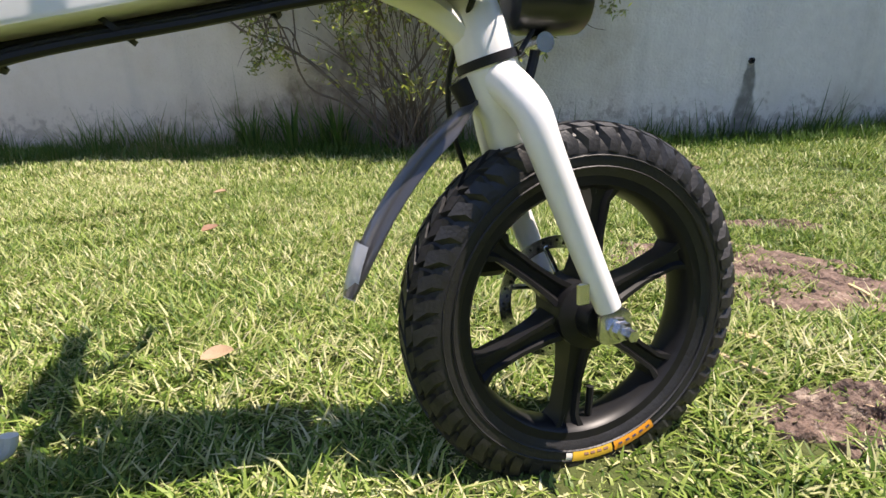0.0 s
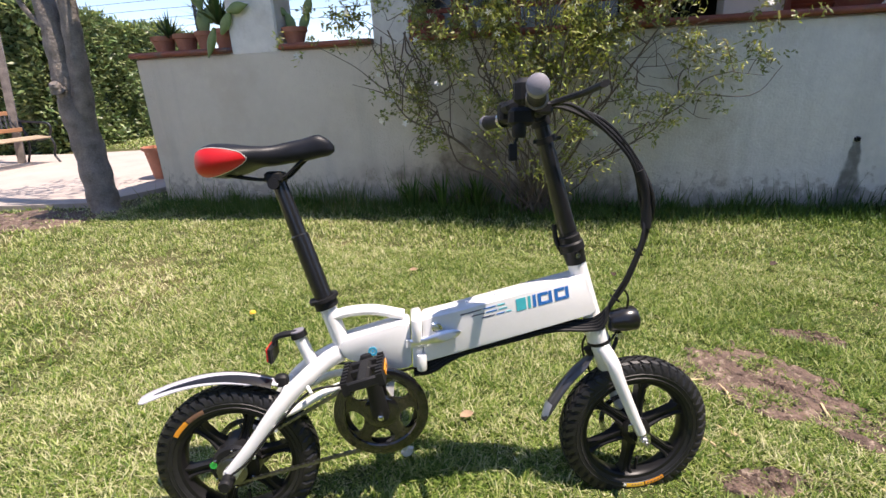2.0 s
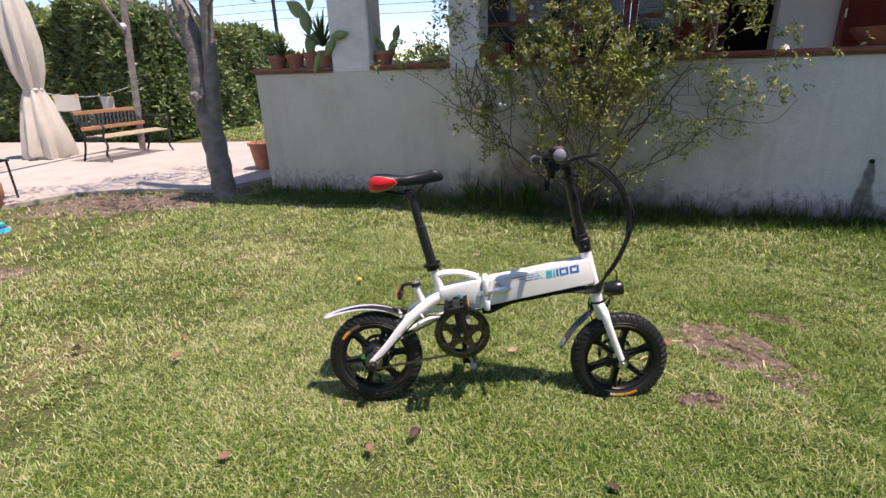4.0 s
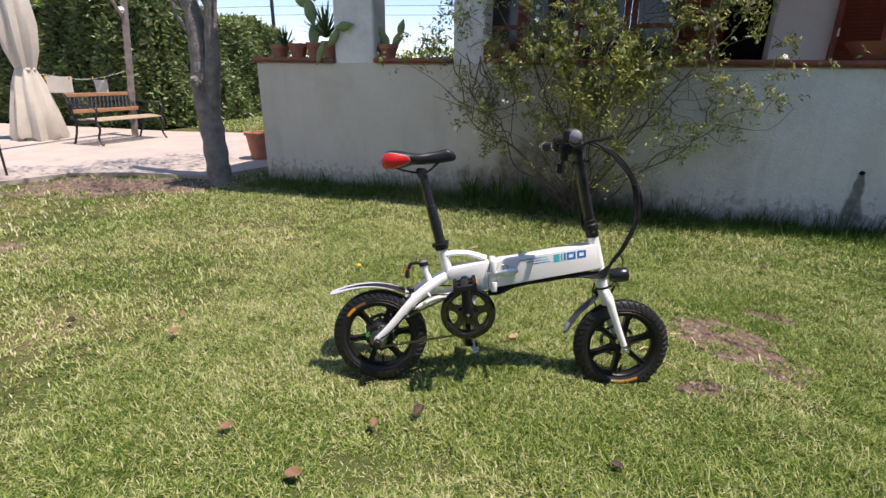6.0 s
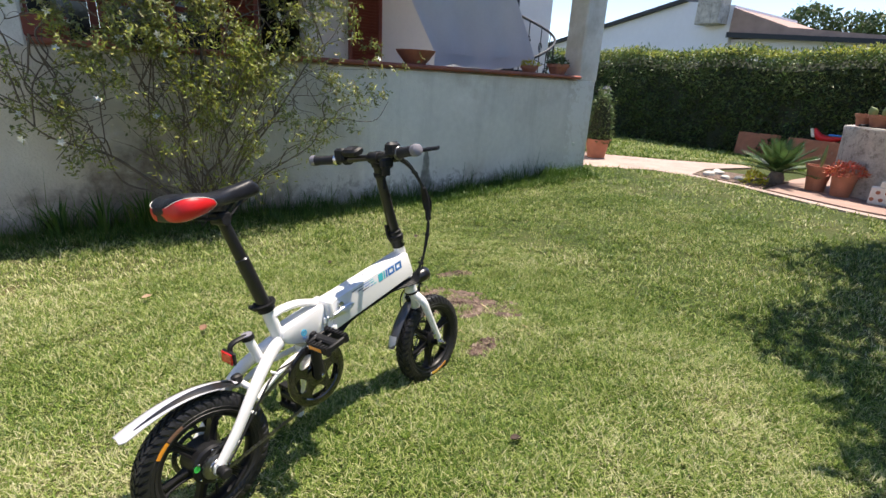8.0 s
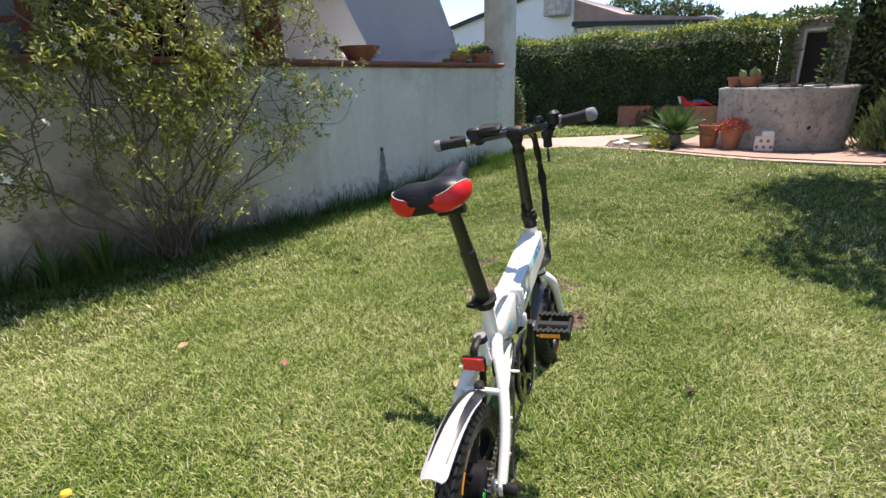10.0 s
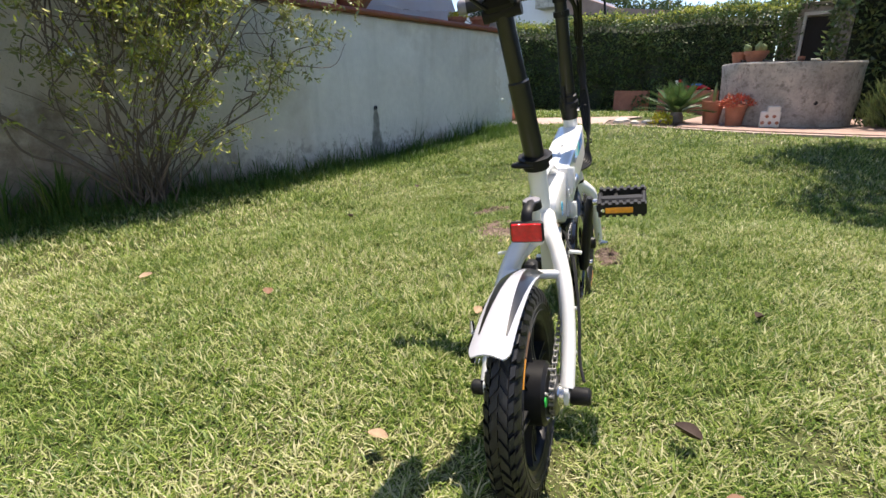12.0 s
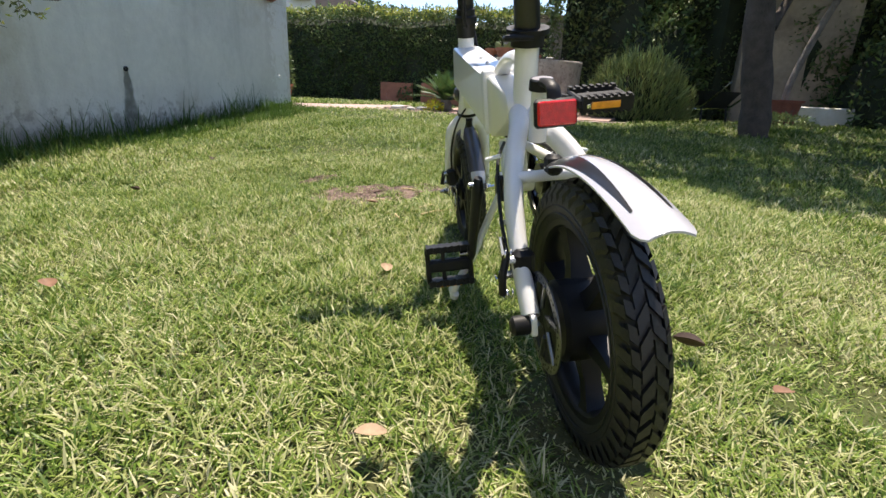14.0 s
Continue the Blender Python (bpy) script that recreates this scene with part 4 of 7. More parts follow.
fender(FRONT_X, AXLE_Z, [(118 + i * 4.7, 0.2385 - 0.006 * math.sin(math.pi * i / 11) + 0.0004 * i, (0.45, 0.8, 1, 1, 1, 1, 1, 1, 1, 0.97, 0.9, 0.7)[i]) for i in range(12)], 0.045, "front_fender", "grey plastic front mudguard")
part("front_fender_tip", Shape().loft([[(FRONT_X + (0.2428 - 0.012 * (y / 0.0225) ** 2) * math.cos(radians(a)), y * w, AXLE_Z + (0.2428 - 0.012 * (y / 0.0225) ** 2) * math.sin(radians(a))) for y in (-0.02, -0.01, 0, 0.01, 0.02)] for a, w in ((158, 1), (162, 0.97), (166, 0.9), (170.2, 0.72))], caps=False, closed=False), silver_plastic, bike, "pale tip of the mudguard")
part("front_fender_bolt", Shape().tube([(0.868, 0, 0.372), (0.855, 0, 0.394)], 0.01, 12), black_matt, bike)
rear_line = smooth([(0.112, 0, 0.362), (0.06, 0, 0.379), (0.0, 0, 0.389), (-0.06, 0, 0.387), (-0.12, 0, 0.375), (-0.175, 0, 0.357), (-0.2, 0, 0.346)], 4)
rings = []
for i, p in enumerate(rear_line):
    w = 0.03 * (0.55 + 0.45 * min(1, i / 5)) * (1 if i < 22 else (0.95, 0.88, 0.74)[min(i - 22, 2)])
    ring = []
    for sgn, lift in ((1, 0), (-1, -0.0022)):
        ring += [(p.x, y, p.z + lift - 0.011 * (y / 0.03) ** 2) for y in (sgn * (-w + 2 * w * k / 8) for k in range(9))]
    rings.append(ring)
rear_fender = part("rear_fender", Shape().loft(rings), silver_plastic, bike, "glossy silver plastic rear mudguard", 50)


def fender_mark(y0, y1, i0, i1, taper):
    rr = []
    for i in range(i0, i1 + 1):
        p = rear_line[i]
        t = (i - i0) / (i1 - i0)
        a, b = y0 + (y1 - y0) * taper * t, y1 - (y1 - y0) * 0.3 * t * t
        rr.append([(p.x, y, p.z + 0.0008 - 0.011 * (y / 0.03) ** 2) for y in (a, (a + b) / 2, b)])
    return Shape().loft(rr, caps=False, closed=False)


for s in (-1, 1):
    part("fender_decal", fender_mark(s * 0.003, s * 0.029, 1, 19, 0.6), black_paint, rear_fender, "black flame decal")

# head tube, fork, stem, handlebar
HEAD = Vector((-0.29, 0, 0.957)).normalized()
foot = Vector((0.893, 0, 0.378)) + HEAD * 0.034
part("head_tube", Shape().tube([foot + HEAD * 0.004, foot + HEAD * 0.02, foot + HEAD * 0.05, foot + HEAD * 0.209], [0.0265, 0.0255, 0.0215, 0.0215], 24), white_paint, bike)
part("head_gusset", Shape().tube(smooth([(0.79, 0, 0.47), (0.835, 0, 0.452), (0.868, 0, 0.425), (0.884, 0, 0.402)], 5), 0.0115, 12, flat=1.4), white_paint, bike)
part("headset_ring", Shape().tube([foot - HEAD * 0.004, foot + HEAD * 0.004], 0.0285, 24), black_matt, bike)
fork = part("fork_crown", Shape().tube([foot - HEAD * 0.078, foot - HEAD * 0.072, foot - HEAD * 0.046, foot - HEAD * 0.03, foot - HEAD * 0.004], [0.018, 0.0205, 0.0205, 0.0255, 0.0265], 24), white_paint, bike, "white steel fork")
for s in (-1, 1):
    leg = smooth([tuple(foot - HEAD * 0.014 + Vector((0, s * 0.01, 0))), tuple(foot - HEAD * 0.03 + Vector((0.004, s * 0.03, 0))), tuple(foot - HEAD * 0.05 + Vector((0.006, s * 0.046, 0))), (0.912, s * 0.052, 0.335), (0.93, s * 0.055, 0.29), (0.954, s * 0.058, 0.232), (0.973, s * 0.061, 0.188)], 6)
    k = len(leg)
    part("fork_leg", Shape().tube(leg, [0.0185 - 0.0065 * i / (k - 1) for i in range(k)], 18), white_paint, fork)
    part("fork_dropout", beam([(0.955, 0.168), (0.957, 0.198), (0.975, 0.204), (0.99, 0.196), (0.991, 0.172), (0.975, 0.165)], 0.003, 0.008, 0.001), steel, fork).location = (0.006, s * 0.062, -0.013)
    part("axle_nut", Shape().lathe([(0.0115, 0.064), (0.0115, 0.068), (0.009, 0.069), (0.009, 0.077), (0.0055, 0.078), (0.0055, 0.089)], 6, Matrix.Translation((FRONT_X, 0, AXLE_Z)) @ pose(0, 0, 0, 90 * (1 if s < 0 else -1))), steel, fork, "zinc-plated axle nut")
part("fork_stub", Shape().box(0.945, -0.063, 0.205, 0.012, 0.004, 0.02, c=0.001), steel, fork)
clamp0 = foot + HEAD * 0.209
part("stem_hinge", Shape().tube([clamp0, clamp0 + HEAD * 0.03, clamp0 + HEAD * 0.034, clamp0 + HEAD * 0.05, clamp0 + HEAD * 0.054, clamp0 + HEAD * 0.068, clamp0 + HEAD * 0.07, clamp0 + HEAD * 0.085],
                                [0.0235, 0.0255, 0.0285, 0.0285, 0.0245, 0.0245, 0.0205, 0.019], 24), black_matt, bike, "black folding stem clamp")
part("stem_bolt", Shape().lathe([(0.006, -0.004), (0.006, 0.003)], 14, Matrix.Translation(clamp0 + HEAD * 0.024 + Vector((0, -0.027, 0))) @ TO_Y), steel, bike)
part("stem_latch", Shape().tube(smooth([tuple(clamp0 + Vector((-0.03, 0.005, 0.02))), tuple(clamp0 + Vector((-0.045, 0.01, 0.05))), tuple(clamp0 + Vector((-0.052, 0.01, 0.09)))], 4), 0.006, 8), black_matt, bike)
stem_top = Vector((0.7335, 0, 0.935))
part("stem", Shape().tube([clamp0 + HEAD * 0.08, clamp0 + HEAD * 0.1, stem_top], [0.0215, 0.0205, 0.0165], 20), black_paint, bike)
part("collar_arm", Shape().tube([stem_top - HEAD * 0.043 + Vector((-0.028, 0, -0.004)), stem_top - HEAD * 0.043 + Vector((0.034, 0, 0.004))], 0.0045, 8), black_matt, bike)
part("stem_collar", Shape().tube([stem_top - HEAD * 0.05, stem_top - HEAD * 0.036], 0.0225, 20).tube([stem_top - HEAD * 0.012, stem_top + HEAD * 0.006], 0.0215, 20), black_matt, bike)
BAR = [(0.655, -0.262, 0.985), (0.672, -0.19, 0.977), (0.7, -0.1, 0.962), (0.722, -0.03, 0.952), (0.724, 0.03, 0.952), (0.7, 0.1, 0.947), (0.672, 0.19, 0.945), (0.655, 0.262, 0.942)]
bar_line = smooth(BAR, 5)
bar = part("handlebar", Shape().tube(bar_line, 0.0115, 14), black_paint, bike)
part("bar_clamp", Shape().lathe([(0.018, -0.024), (0.021, -0.018), (0.021, 0.018), (0.018, 0.024)], 20, pose(0.724, 0, 0.952) @ TO_Y), black_matt, bike)
for s in (-1, 1):
    e0, e1 = Vector((0.655, s * 0.266, 0.985 if s < 0 else 0.942)), Vector((0.6815, s * 0.158, 0.972 if s < 0 else 0.946))
    w = e1 - e0
    part("grip", Shape().tube([e0, e0 + w * 0.03, e0 + w * 0.1, e0 + w * 0.45, e0 + w * 0.9, e1], [0.012, 0.018, 0.0195, 0.0165, 0.017, 0.0195], 20), grip_rubber, bar, "dark rubber grip")
    part("grip_end", Shape().tube([e0 - w * 0.02, e0 + w * 0.02, e0 + w * 0.1, e0 + w * 0.2], [0.011, 0.0188, 0.0202, 0.0196], 20), grip_end, bar, "pale grey grip end")
    part("grip_collar", Shape().tube([e1, e1 + w * 0.12], 0.0205, 18), steel, bar)
    lev0 = Vector((0.705, s * 0.12, 0.955 if s < 0 else 0.94))
    part("brake_mount", Shape().box(lev0.x, lev0.y, lev0.z, 0.035, 0.03, 0.026, c=0.006), black_matt, bar)
    part("brake_lever", Shape().tube(smooth([tuple(lev0), (0.737, s * 0.135, 0.968 if s < 0 else 0.95), (0.765, s * 0.185, 0.977 if s < 0 else 0.955), (0.775, s * 0.25, 0.985 if s < 0 else 0.96)], 5), 0.0065, 8, flat=1.6), black_matt, bar, "black brake lever")
display = part("display", Shape().box(0, 0, 0, 0.05, 0.075, 0.026, c=0.007), black_matt, bar, "black display with small screen")
display.location, display.rotation_euler = (0.69, 0.075, 0.975), (0, radians(-22), 0)
part("screen", Shape().box(-0.006, 0, 0.0135, 0.022, 0.04, 0.002), grip_rubber, display)
switch = part("switch_box", Shape().box(0, 0, 0, 0.046, 0.05, 0.05, c=0.008), black_matt, bar)
switch.location = (0.688, 0.128, 0.962)
throttle = part("throttle", Shape().box(0.672, -0.14, 0.985, 0.058, 0.034, 0.05, c=0.01), black_matt, bar, "black thumb throttle with silver clamp")
part("throttle_clamp", Shape().lathe([(0.021, -0.006), (0.0225, -0.004), (0.0225, 0.004), (0.021, 0.006)], 20, pose(0.682, -0.158, 0.972) @ TO_Y), dark_steel, throttle)
part("throttle_label", Shape().box(0.69, -0.1578, 0.958, 0.01, 0.001, 0.008), sticker_white, throttle)
part("lock_box", Shape().box(0.662, -0.118, 0.94, 0.05, 0.03, 0.036, c=0.008), black_matt, bar, "black ignition lock under the bar")
part("bell", Shape().lathe([(0.014, -0.008), (0.015, 0), (0.01, 0.01), (0.004, 0.013)], 18, pose(0.71, -0.085, 0.985)), black_paint, bar)
# ignition key on a strap under the bar
part("key_lock", Shape().lathe([(0.012, -0.02), (0.014, -0.016), (0.014, 0.016), (0.012, 0.02)], 16, pose(0.658, -0.118, 0.92)), black_matt, bar)
part("key", Shape().tube([(0.656, -0.118, 0.905), (0.648, -0.119, 0.886)], 0.003, 6).box(0.645, -0.12, 0.872, 0.018, 0.005, 0.034, c=0.002), black_matt, bar, "key hanging from the handlebar")

# cables
for k in range(5):
    o = (k - 2) * 0.0052
    j = 0.006 * math.sin(k * 2.1)
    run = smooth([(0.74 + o, -0.06 + 0.028 * k, 0.965), (0.79, -0.05 + 0.018 * k, 0.962 + j), (0.87, -0.03 + o, 0.915 + j + o), (0.94 + o, -0.025 + o, 0.84 + j), (0.972 + o, -0.026 - o, 0.76), (0.972 + o, -0.03 + o, 0.68),
                  (0.935 + o, -0.038 + o, 0.585), (0.9 + o, -0.044, 0.53 + o), (0.872, -0.042 + o, 0.478 + o), (0.84, -0.032 + o, 0.464 + o * 0.8), (0.76, -0.016 + o, 0.46 + o * 0.7), (0.65, -0.012 + o, 0.437 + o * 0.7), (0.54, -0.012 + o, 0.412 + o * 0.7 + 0.004 * math.sin(k * 3)), (0.47, -0.022 + o, 0.384 + o), (0.43, -0.01 + o, 0.374 + o)], 6)
    part("cable", Shape().tube(run, 0.004, 8), black_matt, bike)
part("cable_wrap", Shape().tube(smooth([(0.952, -0.025, 0.82), (0.972, -0.026, 0.76), (0.972, -0.03, 0.69)], 4), 0.0115, 12), black_matt, bike)
for p in ((0.905, -0.027, 0.884), (0.955, -0.032, 0.635), (0.9, -0.043, 0.53), (0.7, -0.012, 0.447), (0.6, -0.012, 0.425), (0.52, -0.013, 0.405)):
    part("cable_tie", Shape().lathe([(0.0125, -0.002), (0.0135, -0.002), (0.0135, 0.002), (0.0125, 0.002)], 12, Matrix.Translation(p) @ pose(0, 0, 0, 0, 40, 0), loop=True), black_matt, bike)
part("lamp_cable", Shape().tube(smooth([(0.905, -0.03, 0.545), (0.935, -0.02, 0.54), (0.948, -0.01, 0.505), (0.93, -0.01, 0.45), (0.905, -0.02, 0.415)], 6), 0.0024, 7), black_matt, bike)
part("front_brake_cable", Shape().tube(smooth([(0.862, -0.03, 0.46), (0.855, 0.02, 0.41), (0.862, 0.045, 0.36), (0.885, 0.055, 0.3), (0.905, 0.055, 0.24)], 6), 0.0028, 7), black_matt, bike)
part("rear_cable", Shape().tube(smooth([(0.43, 0.01, 0.366), (0.34, -0.035, 0.372), (0.26, -0.052, 0.366), (0.19, -0.07, 0.36), (0.105, -0.086, 0.28), (0.05, -0.09, 0.216), (0.012, -0.1, 0.19)], 6), 0.003, 7), black_matt, bike)
part("motor_plug", Shape().lathe([(0.013, 0.0), (0.0155, 0.004), (0.0155, 0.03), (0.012, 0.034)], 16, pose(0.0, -0.078, AXLE_Z) @ TO_Y), black_matt, bike)
part("left_cable", Shape().tube(smooth([(0.3, 0.03, 0.38), (0.2, 0.065, 0.36), (0.12, 0.082, 0.3), (0.06, 0.088, 0.25)], 6), 0.003, 7), black_matt, bike)
for x, z, y in ((0.905, 0.225, 0.058), (0.055, 0.235, 0.068)):
    part("brake_caliper", Shape().box(x, y, z, 0.04, 0.03, 0.05, c=0.007).tube([(x, y + 0.02, z + 0.02), (x + 0.005, y + 0.03, z - 0.02)], 0.006, 8), black_matt, bike)
    part("caliper_bolt", Shape().tube([(x - 0.01, y + 0.012, z + 0.012), (x - 0.01, y + 0.024, z + 0.012)], 0.0055, 8).tube([(x + 0.008, y + 0.012, z - 0.016), (x + 0.008, y + 0.024, z - 0.016)], 0.0055, 8), steel, bike)

for k, (x, z) in enumerate(((0.03, 0.262), (0.075, 0.215), (0.028, 0.205))):
    part("caliper_spring", Shape().tube([(x + 0.006 * math.cos(a), 0.088 + 0.0012 * a, z + 0.006 * math.sin(a)) for a in (0.5 * i for i in range(26))], 0.0013, 5), steel, bike)
part("caliper_arm", Shape().tube(smooth([(0.03, 0.095, 0.262), (0.022, 0.104, 0.235), (0.028, 0.104, 0.205)], 4), 0.0055, 8), black_matt, bike)
part("barrel_adjuster", Shape().tube([(0.03, 0.1, 0.262), (0.036, 0.102, 0.285)], [0.006, 0.0045], 10), steel, bike)
part("left_axle_cap", Shape().lathe([(0.013, 0.0), (0.0145, 0.004), (0.0135, 0.022), (0.008, 0.026)], 16, pose(0.0, 0.076, AXLE_Z) @ pose(0, 0, 0, -90)), black_matt, bike)

# head lamp
lamp_m = pose(0.902, -0.004, 0.458) @ pose(0, 0, 0, 0, 84, 0)
lamp = part("head_lamp", Shape().lathe([(0.014, 0.0), (0.022, 0.002), (0.026, 0.008), (0.027, 0.03), (0.029, 0.034), (0.0295, 0.066), (0.027, 0.07), (0.02, 0.071)], 28, lamp_m), black_paint, bike, "black round headlamp")
part("lamp_lens", Shape().lathe([(0.0235, 0.0713), (0.01, 0.0735), (0.002, 0.074)], 24, lamp_m), lantern_glass, lamp)
part("lamp_bracket", Shape().tube(smooth([(0.93, -0.004, 0.432), (0.925, -0.006, 0.41), (0.912, -0.01, 0.375)], 4), 0.005, 8), black_matt, lamp)
part("lamp_bolt", Shape().lathe([(0.009, -0.012), (0.009, 0.012)], 12, pose(0.931, -0.006, 0.425) @ TO_Y), steel, lamp)

# cranks, chain guard ring, chain, pedals, stand
BB = Vector((0.35, 0, 0.298))
ring_m = Matrix.Translation(BB) @ TO_Y
part("bottom_bracket", Shape().lathe([(0.021, -0.034), (0.021, 0.034)], 24, ring_m).prism([(0.325, 0.29), (0.375, 0.29), (0.385, 0.372), (0.33, 0.385)], -0.02, 0.02), white_paint, bike)
part("chain_guard", Shape().lathe([(0.083, 0.058), (0.086, 0.0545), (0.105, 0.0545), (0.108, 0.057), (0.108, 0.064), (0.105, 0.066), (0.086, 0.066), (0.083, 0.063)], 64, ring_m, loop=True), guard_black, bike, "glossy black chain guard ring")
crankset = part("chainring", Shape().lathe([(0.075, 0.048), (0.088, 0.048), (0.09, 0.05), (0.088, 0.052), (0.075, 0.052)], 48, ring_m, loop=True).lathe([(0.014, 0.046), (0.03, 0.047), (0.03, 0.06), (0.014, 0.064)], 28, ring_m), black_paint, bike)
for i in range(5):
    a = radians(72 * i + 90)
    rings = []
    for k in range(15):
        r = 0.0405 + 0.0445 * k / 14
        q = (r - 0.0635) / 0.0205
        half = radians(36) - radians(26) * math.sqrt(max(0.0, 1 - q * q)) * (0.78 + 0.22 * (r - 0.042) / 0.043)
        arc = [a - half + 2 * half * j / 8 for j in range(9)]
        rings.append([(BB.x + r * math.cos(t), -0.0625, BB.z + r * math.sin(t)) for t in arc] + [(BB.x + r * math.cos(t), -0.056, BB.z + r * math.sin(t)) for t in reversed(arc)])
    part("guard_arm", Shape().loft(rings), guard_black, bike)
part("guard_hub", Shape().lathe([(0.012, 0.054), (0.042, 0.055), (0.0425, 0.0615), (0.04, 0.0635), (0.03, 0.067), (0.012, 0.068)], 36, ring_m), guard_black, bike)
PED_R, PED_L = Vector((0.328, -0.1, 0.442)), Vector((0.372, 0.1, 0.154))
for ped, s in ((PED_R, -1), (PED_L, 1)):
    p0, p1 = Vector((BB.x, s * 0.074, BB.z)), Vector((ped.x, s * 0.092, ped.z))
    part("crank_arm", Shape().tube([p0 - (p1 - p0) * 0.1, p0, p0.lerp(p1, 0.15), p0.lerp(p1, 0.85), p1, p1 + (p1 - p0) * 0.08], [0.014, 0.021, 0.0195, 0.0162, 0.0165, 0.011], 16, flat=0.55), black_matt, bike)
    part("crank_bolt", Shape().lathe([(0.007, -0.004), (0.007, 0.006), (0.004, 0.008)], 14, Matrix.Translation(p0 + Vector((0, s * 0.012, 0))) @ pose(0, 0, 0, 90 * (1 if s < 0 else -1))), steel, bike)
    part("pedal_axle", Shape().tube([p1, p1 + Vector((0, s * 0.025, 0))], 0.007, 12), steel, bike)
    pm = Matrix.Translation((ped.x, -0.158, ped.z) if s < 0 else (ped.x, 0.14, ped.z - 0.02)) @ pose(0, 0, 0, 0, -14 if s < 0 else 92, 0)
    ped_ob = part("pedal", Shape().box(0, 0, 0, 0.026, 0.092, 0.02, c=0.005).box(0, 0.012, 0, 0.074, 0.008, 0.014, c=0.002), black_matt, bike, "black plastic platform pedal")
    ped_ob.matrix_basis = pm
    for sx in (-1, 1):
        edge = []
        for j in range(7):
            y = -0.049 + 0.014 * j
            edge += [(y, 0.012), (y + 0.0035, 0.012), (y + 0.0035, 0.016), (y + 0.0105, 0.016), (y + 0.0105, 0.012)]
        low = [(y, -z) for y, z in reversed(edge)]
        g = Shape().loft([[(sx * 0.036 + dx, y, z) for y, z in edge + low] for dx in (-0.0065, 0.0065)])
        part("pedal_rail", g, black_matt, ped_ob)
        if s < 0 or sx > 0:
            part("reflector_screw", Shape().lathe([(0.0042, -0.002), (0.0042, 0.002), (0.002, 0.0026)], 12, pose(sx * 0.0435, s * -0.036, 0, 0, 90 * sx, 0)), steel, ped_ob)
            part("pedal_reflector", Shape().box(sx * 0.0445, 0.004, 0, 0.003, 0.054, 0.013, c=0.001), amber_plastic, ped_ob, "amber pedal reflector")
    for sy in (-1, 1):
        part("pedal_end", Shape().box(0, sy * 0.044, 0, 0.075, 0.01, 0.02, c=0.003), black_matt, ped_ob)


def chain():
    """Plates and rollers along the upper and lower runs and round the wheels."""
    a, b = Vector((BB.x, 0, BB.z)), Vector((0, 0, AXLE_Z))
    ra, rb = 0.088, 0.034
    d = b - a
    base = math.atan2(d.z, d.x)
    off = math.acos((ra - rb) / d.length)
    pts = []
    for k in range(41):
        t = base + off + (2 * math.pi - 2 * off) * k / 40
        pts.append(a + Vector((ra * math.cos(t), 0, ra * math.sin(t))))
    for k in range(13):
        t = base - off + 2 * off * k / 12
        pts.append(b + Vector((rb * math.cos(t), 0, rb * math.sin(t))))
    pts.append(pts[0])
    length = sum((pts[i + 1] - pts[i]).length for i in range(len(pts) - 1))
    n = round(length / 0.0127)
    out, i, run = [], 0, 0.0
    for k in range(n + 1):
        want = length * k / n
        while i < len(pts) - 2 and run + (pts[i + 1] - pts[i]).length < want:
            run += (pts[i + 1] - pts[i]).length
            i += 1
        seg = (pts[i + 1] - pts[i])
        out.append(pts[i] + seg * min(1, (want - run) / max(seg.length, 1e-6)))
    g = Shape()
    for k in range(n):
        p, q = out[k], out[k + 1]
        w = (q - p).normalized()
        u = Vector((-w.z, 0, w.x))
        for y in (-0.0545, -0.0465) if k % 2 else (-0.053, -0.048):
            ring = [p - w * 0.004, p + u * 0.004, (p + q) / 2 + u * 0.0026, q + u * 0.004, q + w * 0.004, q - u * 0.004, (p + q) / 2 - u * 0.0026, p - u * 0.004]
            g.loft([[(c.x, y - 0.0006, c.z) for c in ring], [(c.x, y + 0.0006, c.z) for c in ring]])
        g.lathe([(0.0035, -0.0035), (0.0035, 0.0035)], 8, Matrix.Translation((p.x, -0.0505, p.z)) @ TO_Y)
    return g


part("chain", chain(), dark_steel, bike, "steel roller chain")
part("kickstand", Shape().tube(smooth([(0.345, 0.03, 0.28), (0.375, 0.055, 0.215), (0.38, 0.09, 0.14), (0.39, 0.118, 0.095), (0.394, 0.131, 0.066)], 5), 0.0075, 10), white_paint, bike, "white steel kickstand")
part("stand_foot", Shape().tube(smooth([(0.388, 0.13, 0.06), (0.396, 0.132, 0.05), (0.406, 0.133, 0.054), (0.41, 0.134, 0.068)], 4), 0.008, 10), white_paint, bike)
part("stand_plate", Shape().box(0.345, 0.028, 0.29, 0.04, 0.02, 0.05, c=0.005), black_matt, bike)

# ---- bare soil, grass ----
PATCHES = ((0.92, 1.1, 0.3, 0.16, -40), (0.76, 0.64, 0.13, 0.05, 10), (1.18, 1.48, 0.11, 0.05, -20), (-4.75, 2.5, 0.95, 0.4, 22), (-3.9, 0.5, 0.4, 0.25, 60))
THIN = ((2.2, 1.85, 0.75, 0.5, -25), (1.5, 1.7, 0.3, 0.2, 10), (-0.75, 1.6, 0.16, 0.1, 0), (-0.3, -0.15, 0.25, 0.14, 30), (-1.4, 0.9, 0.2, 0.12, 40), (-1.9, -0.3, 0.4, 0.2, -20), (0.4, -0.5, 0.3, 0.16, 20), (-2.4, 1.9, 0.35, 0.18, 15))


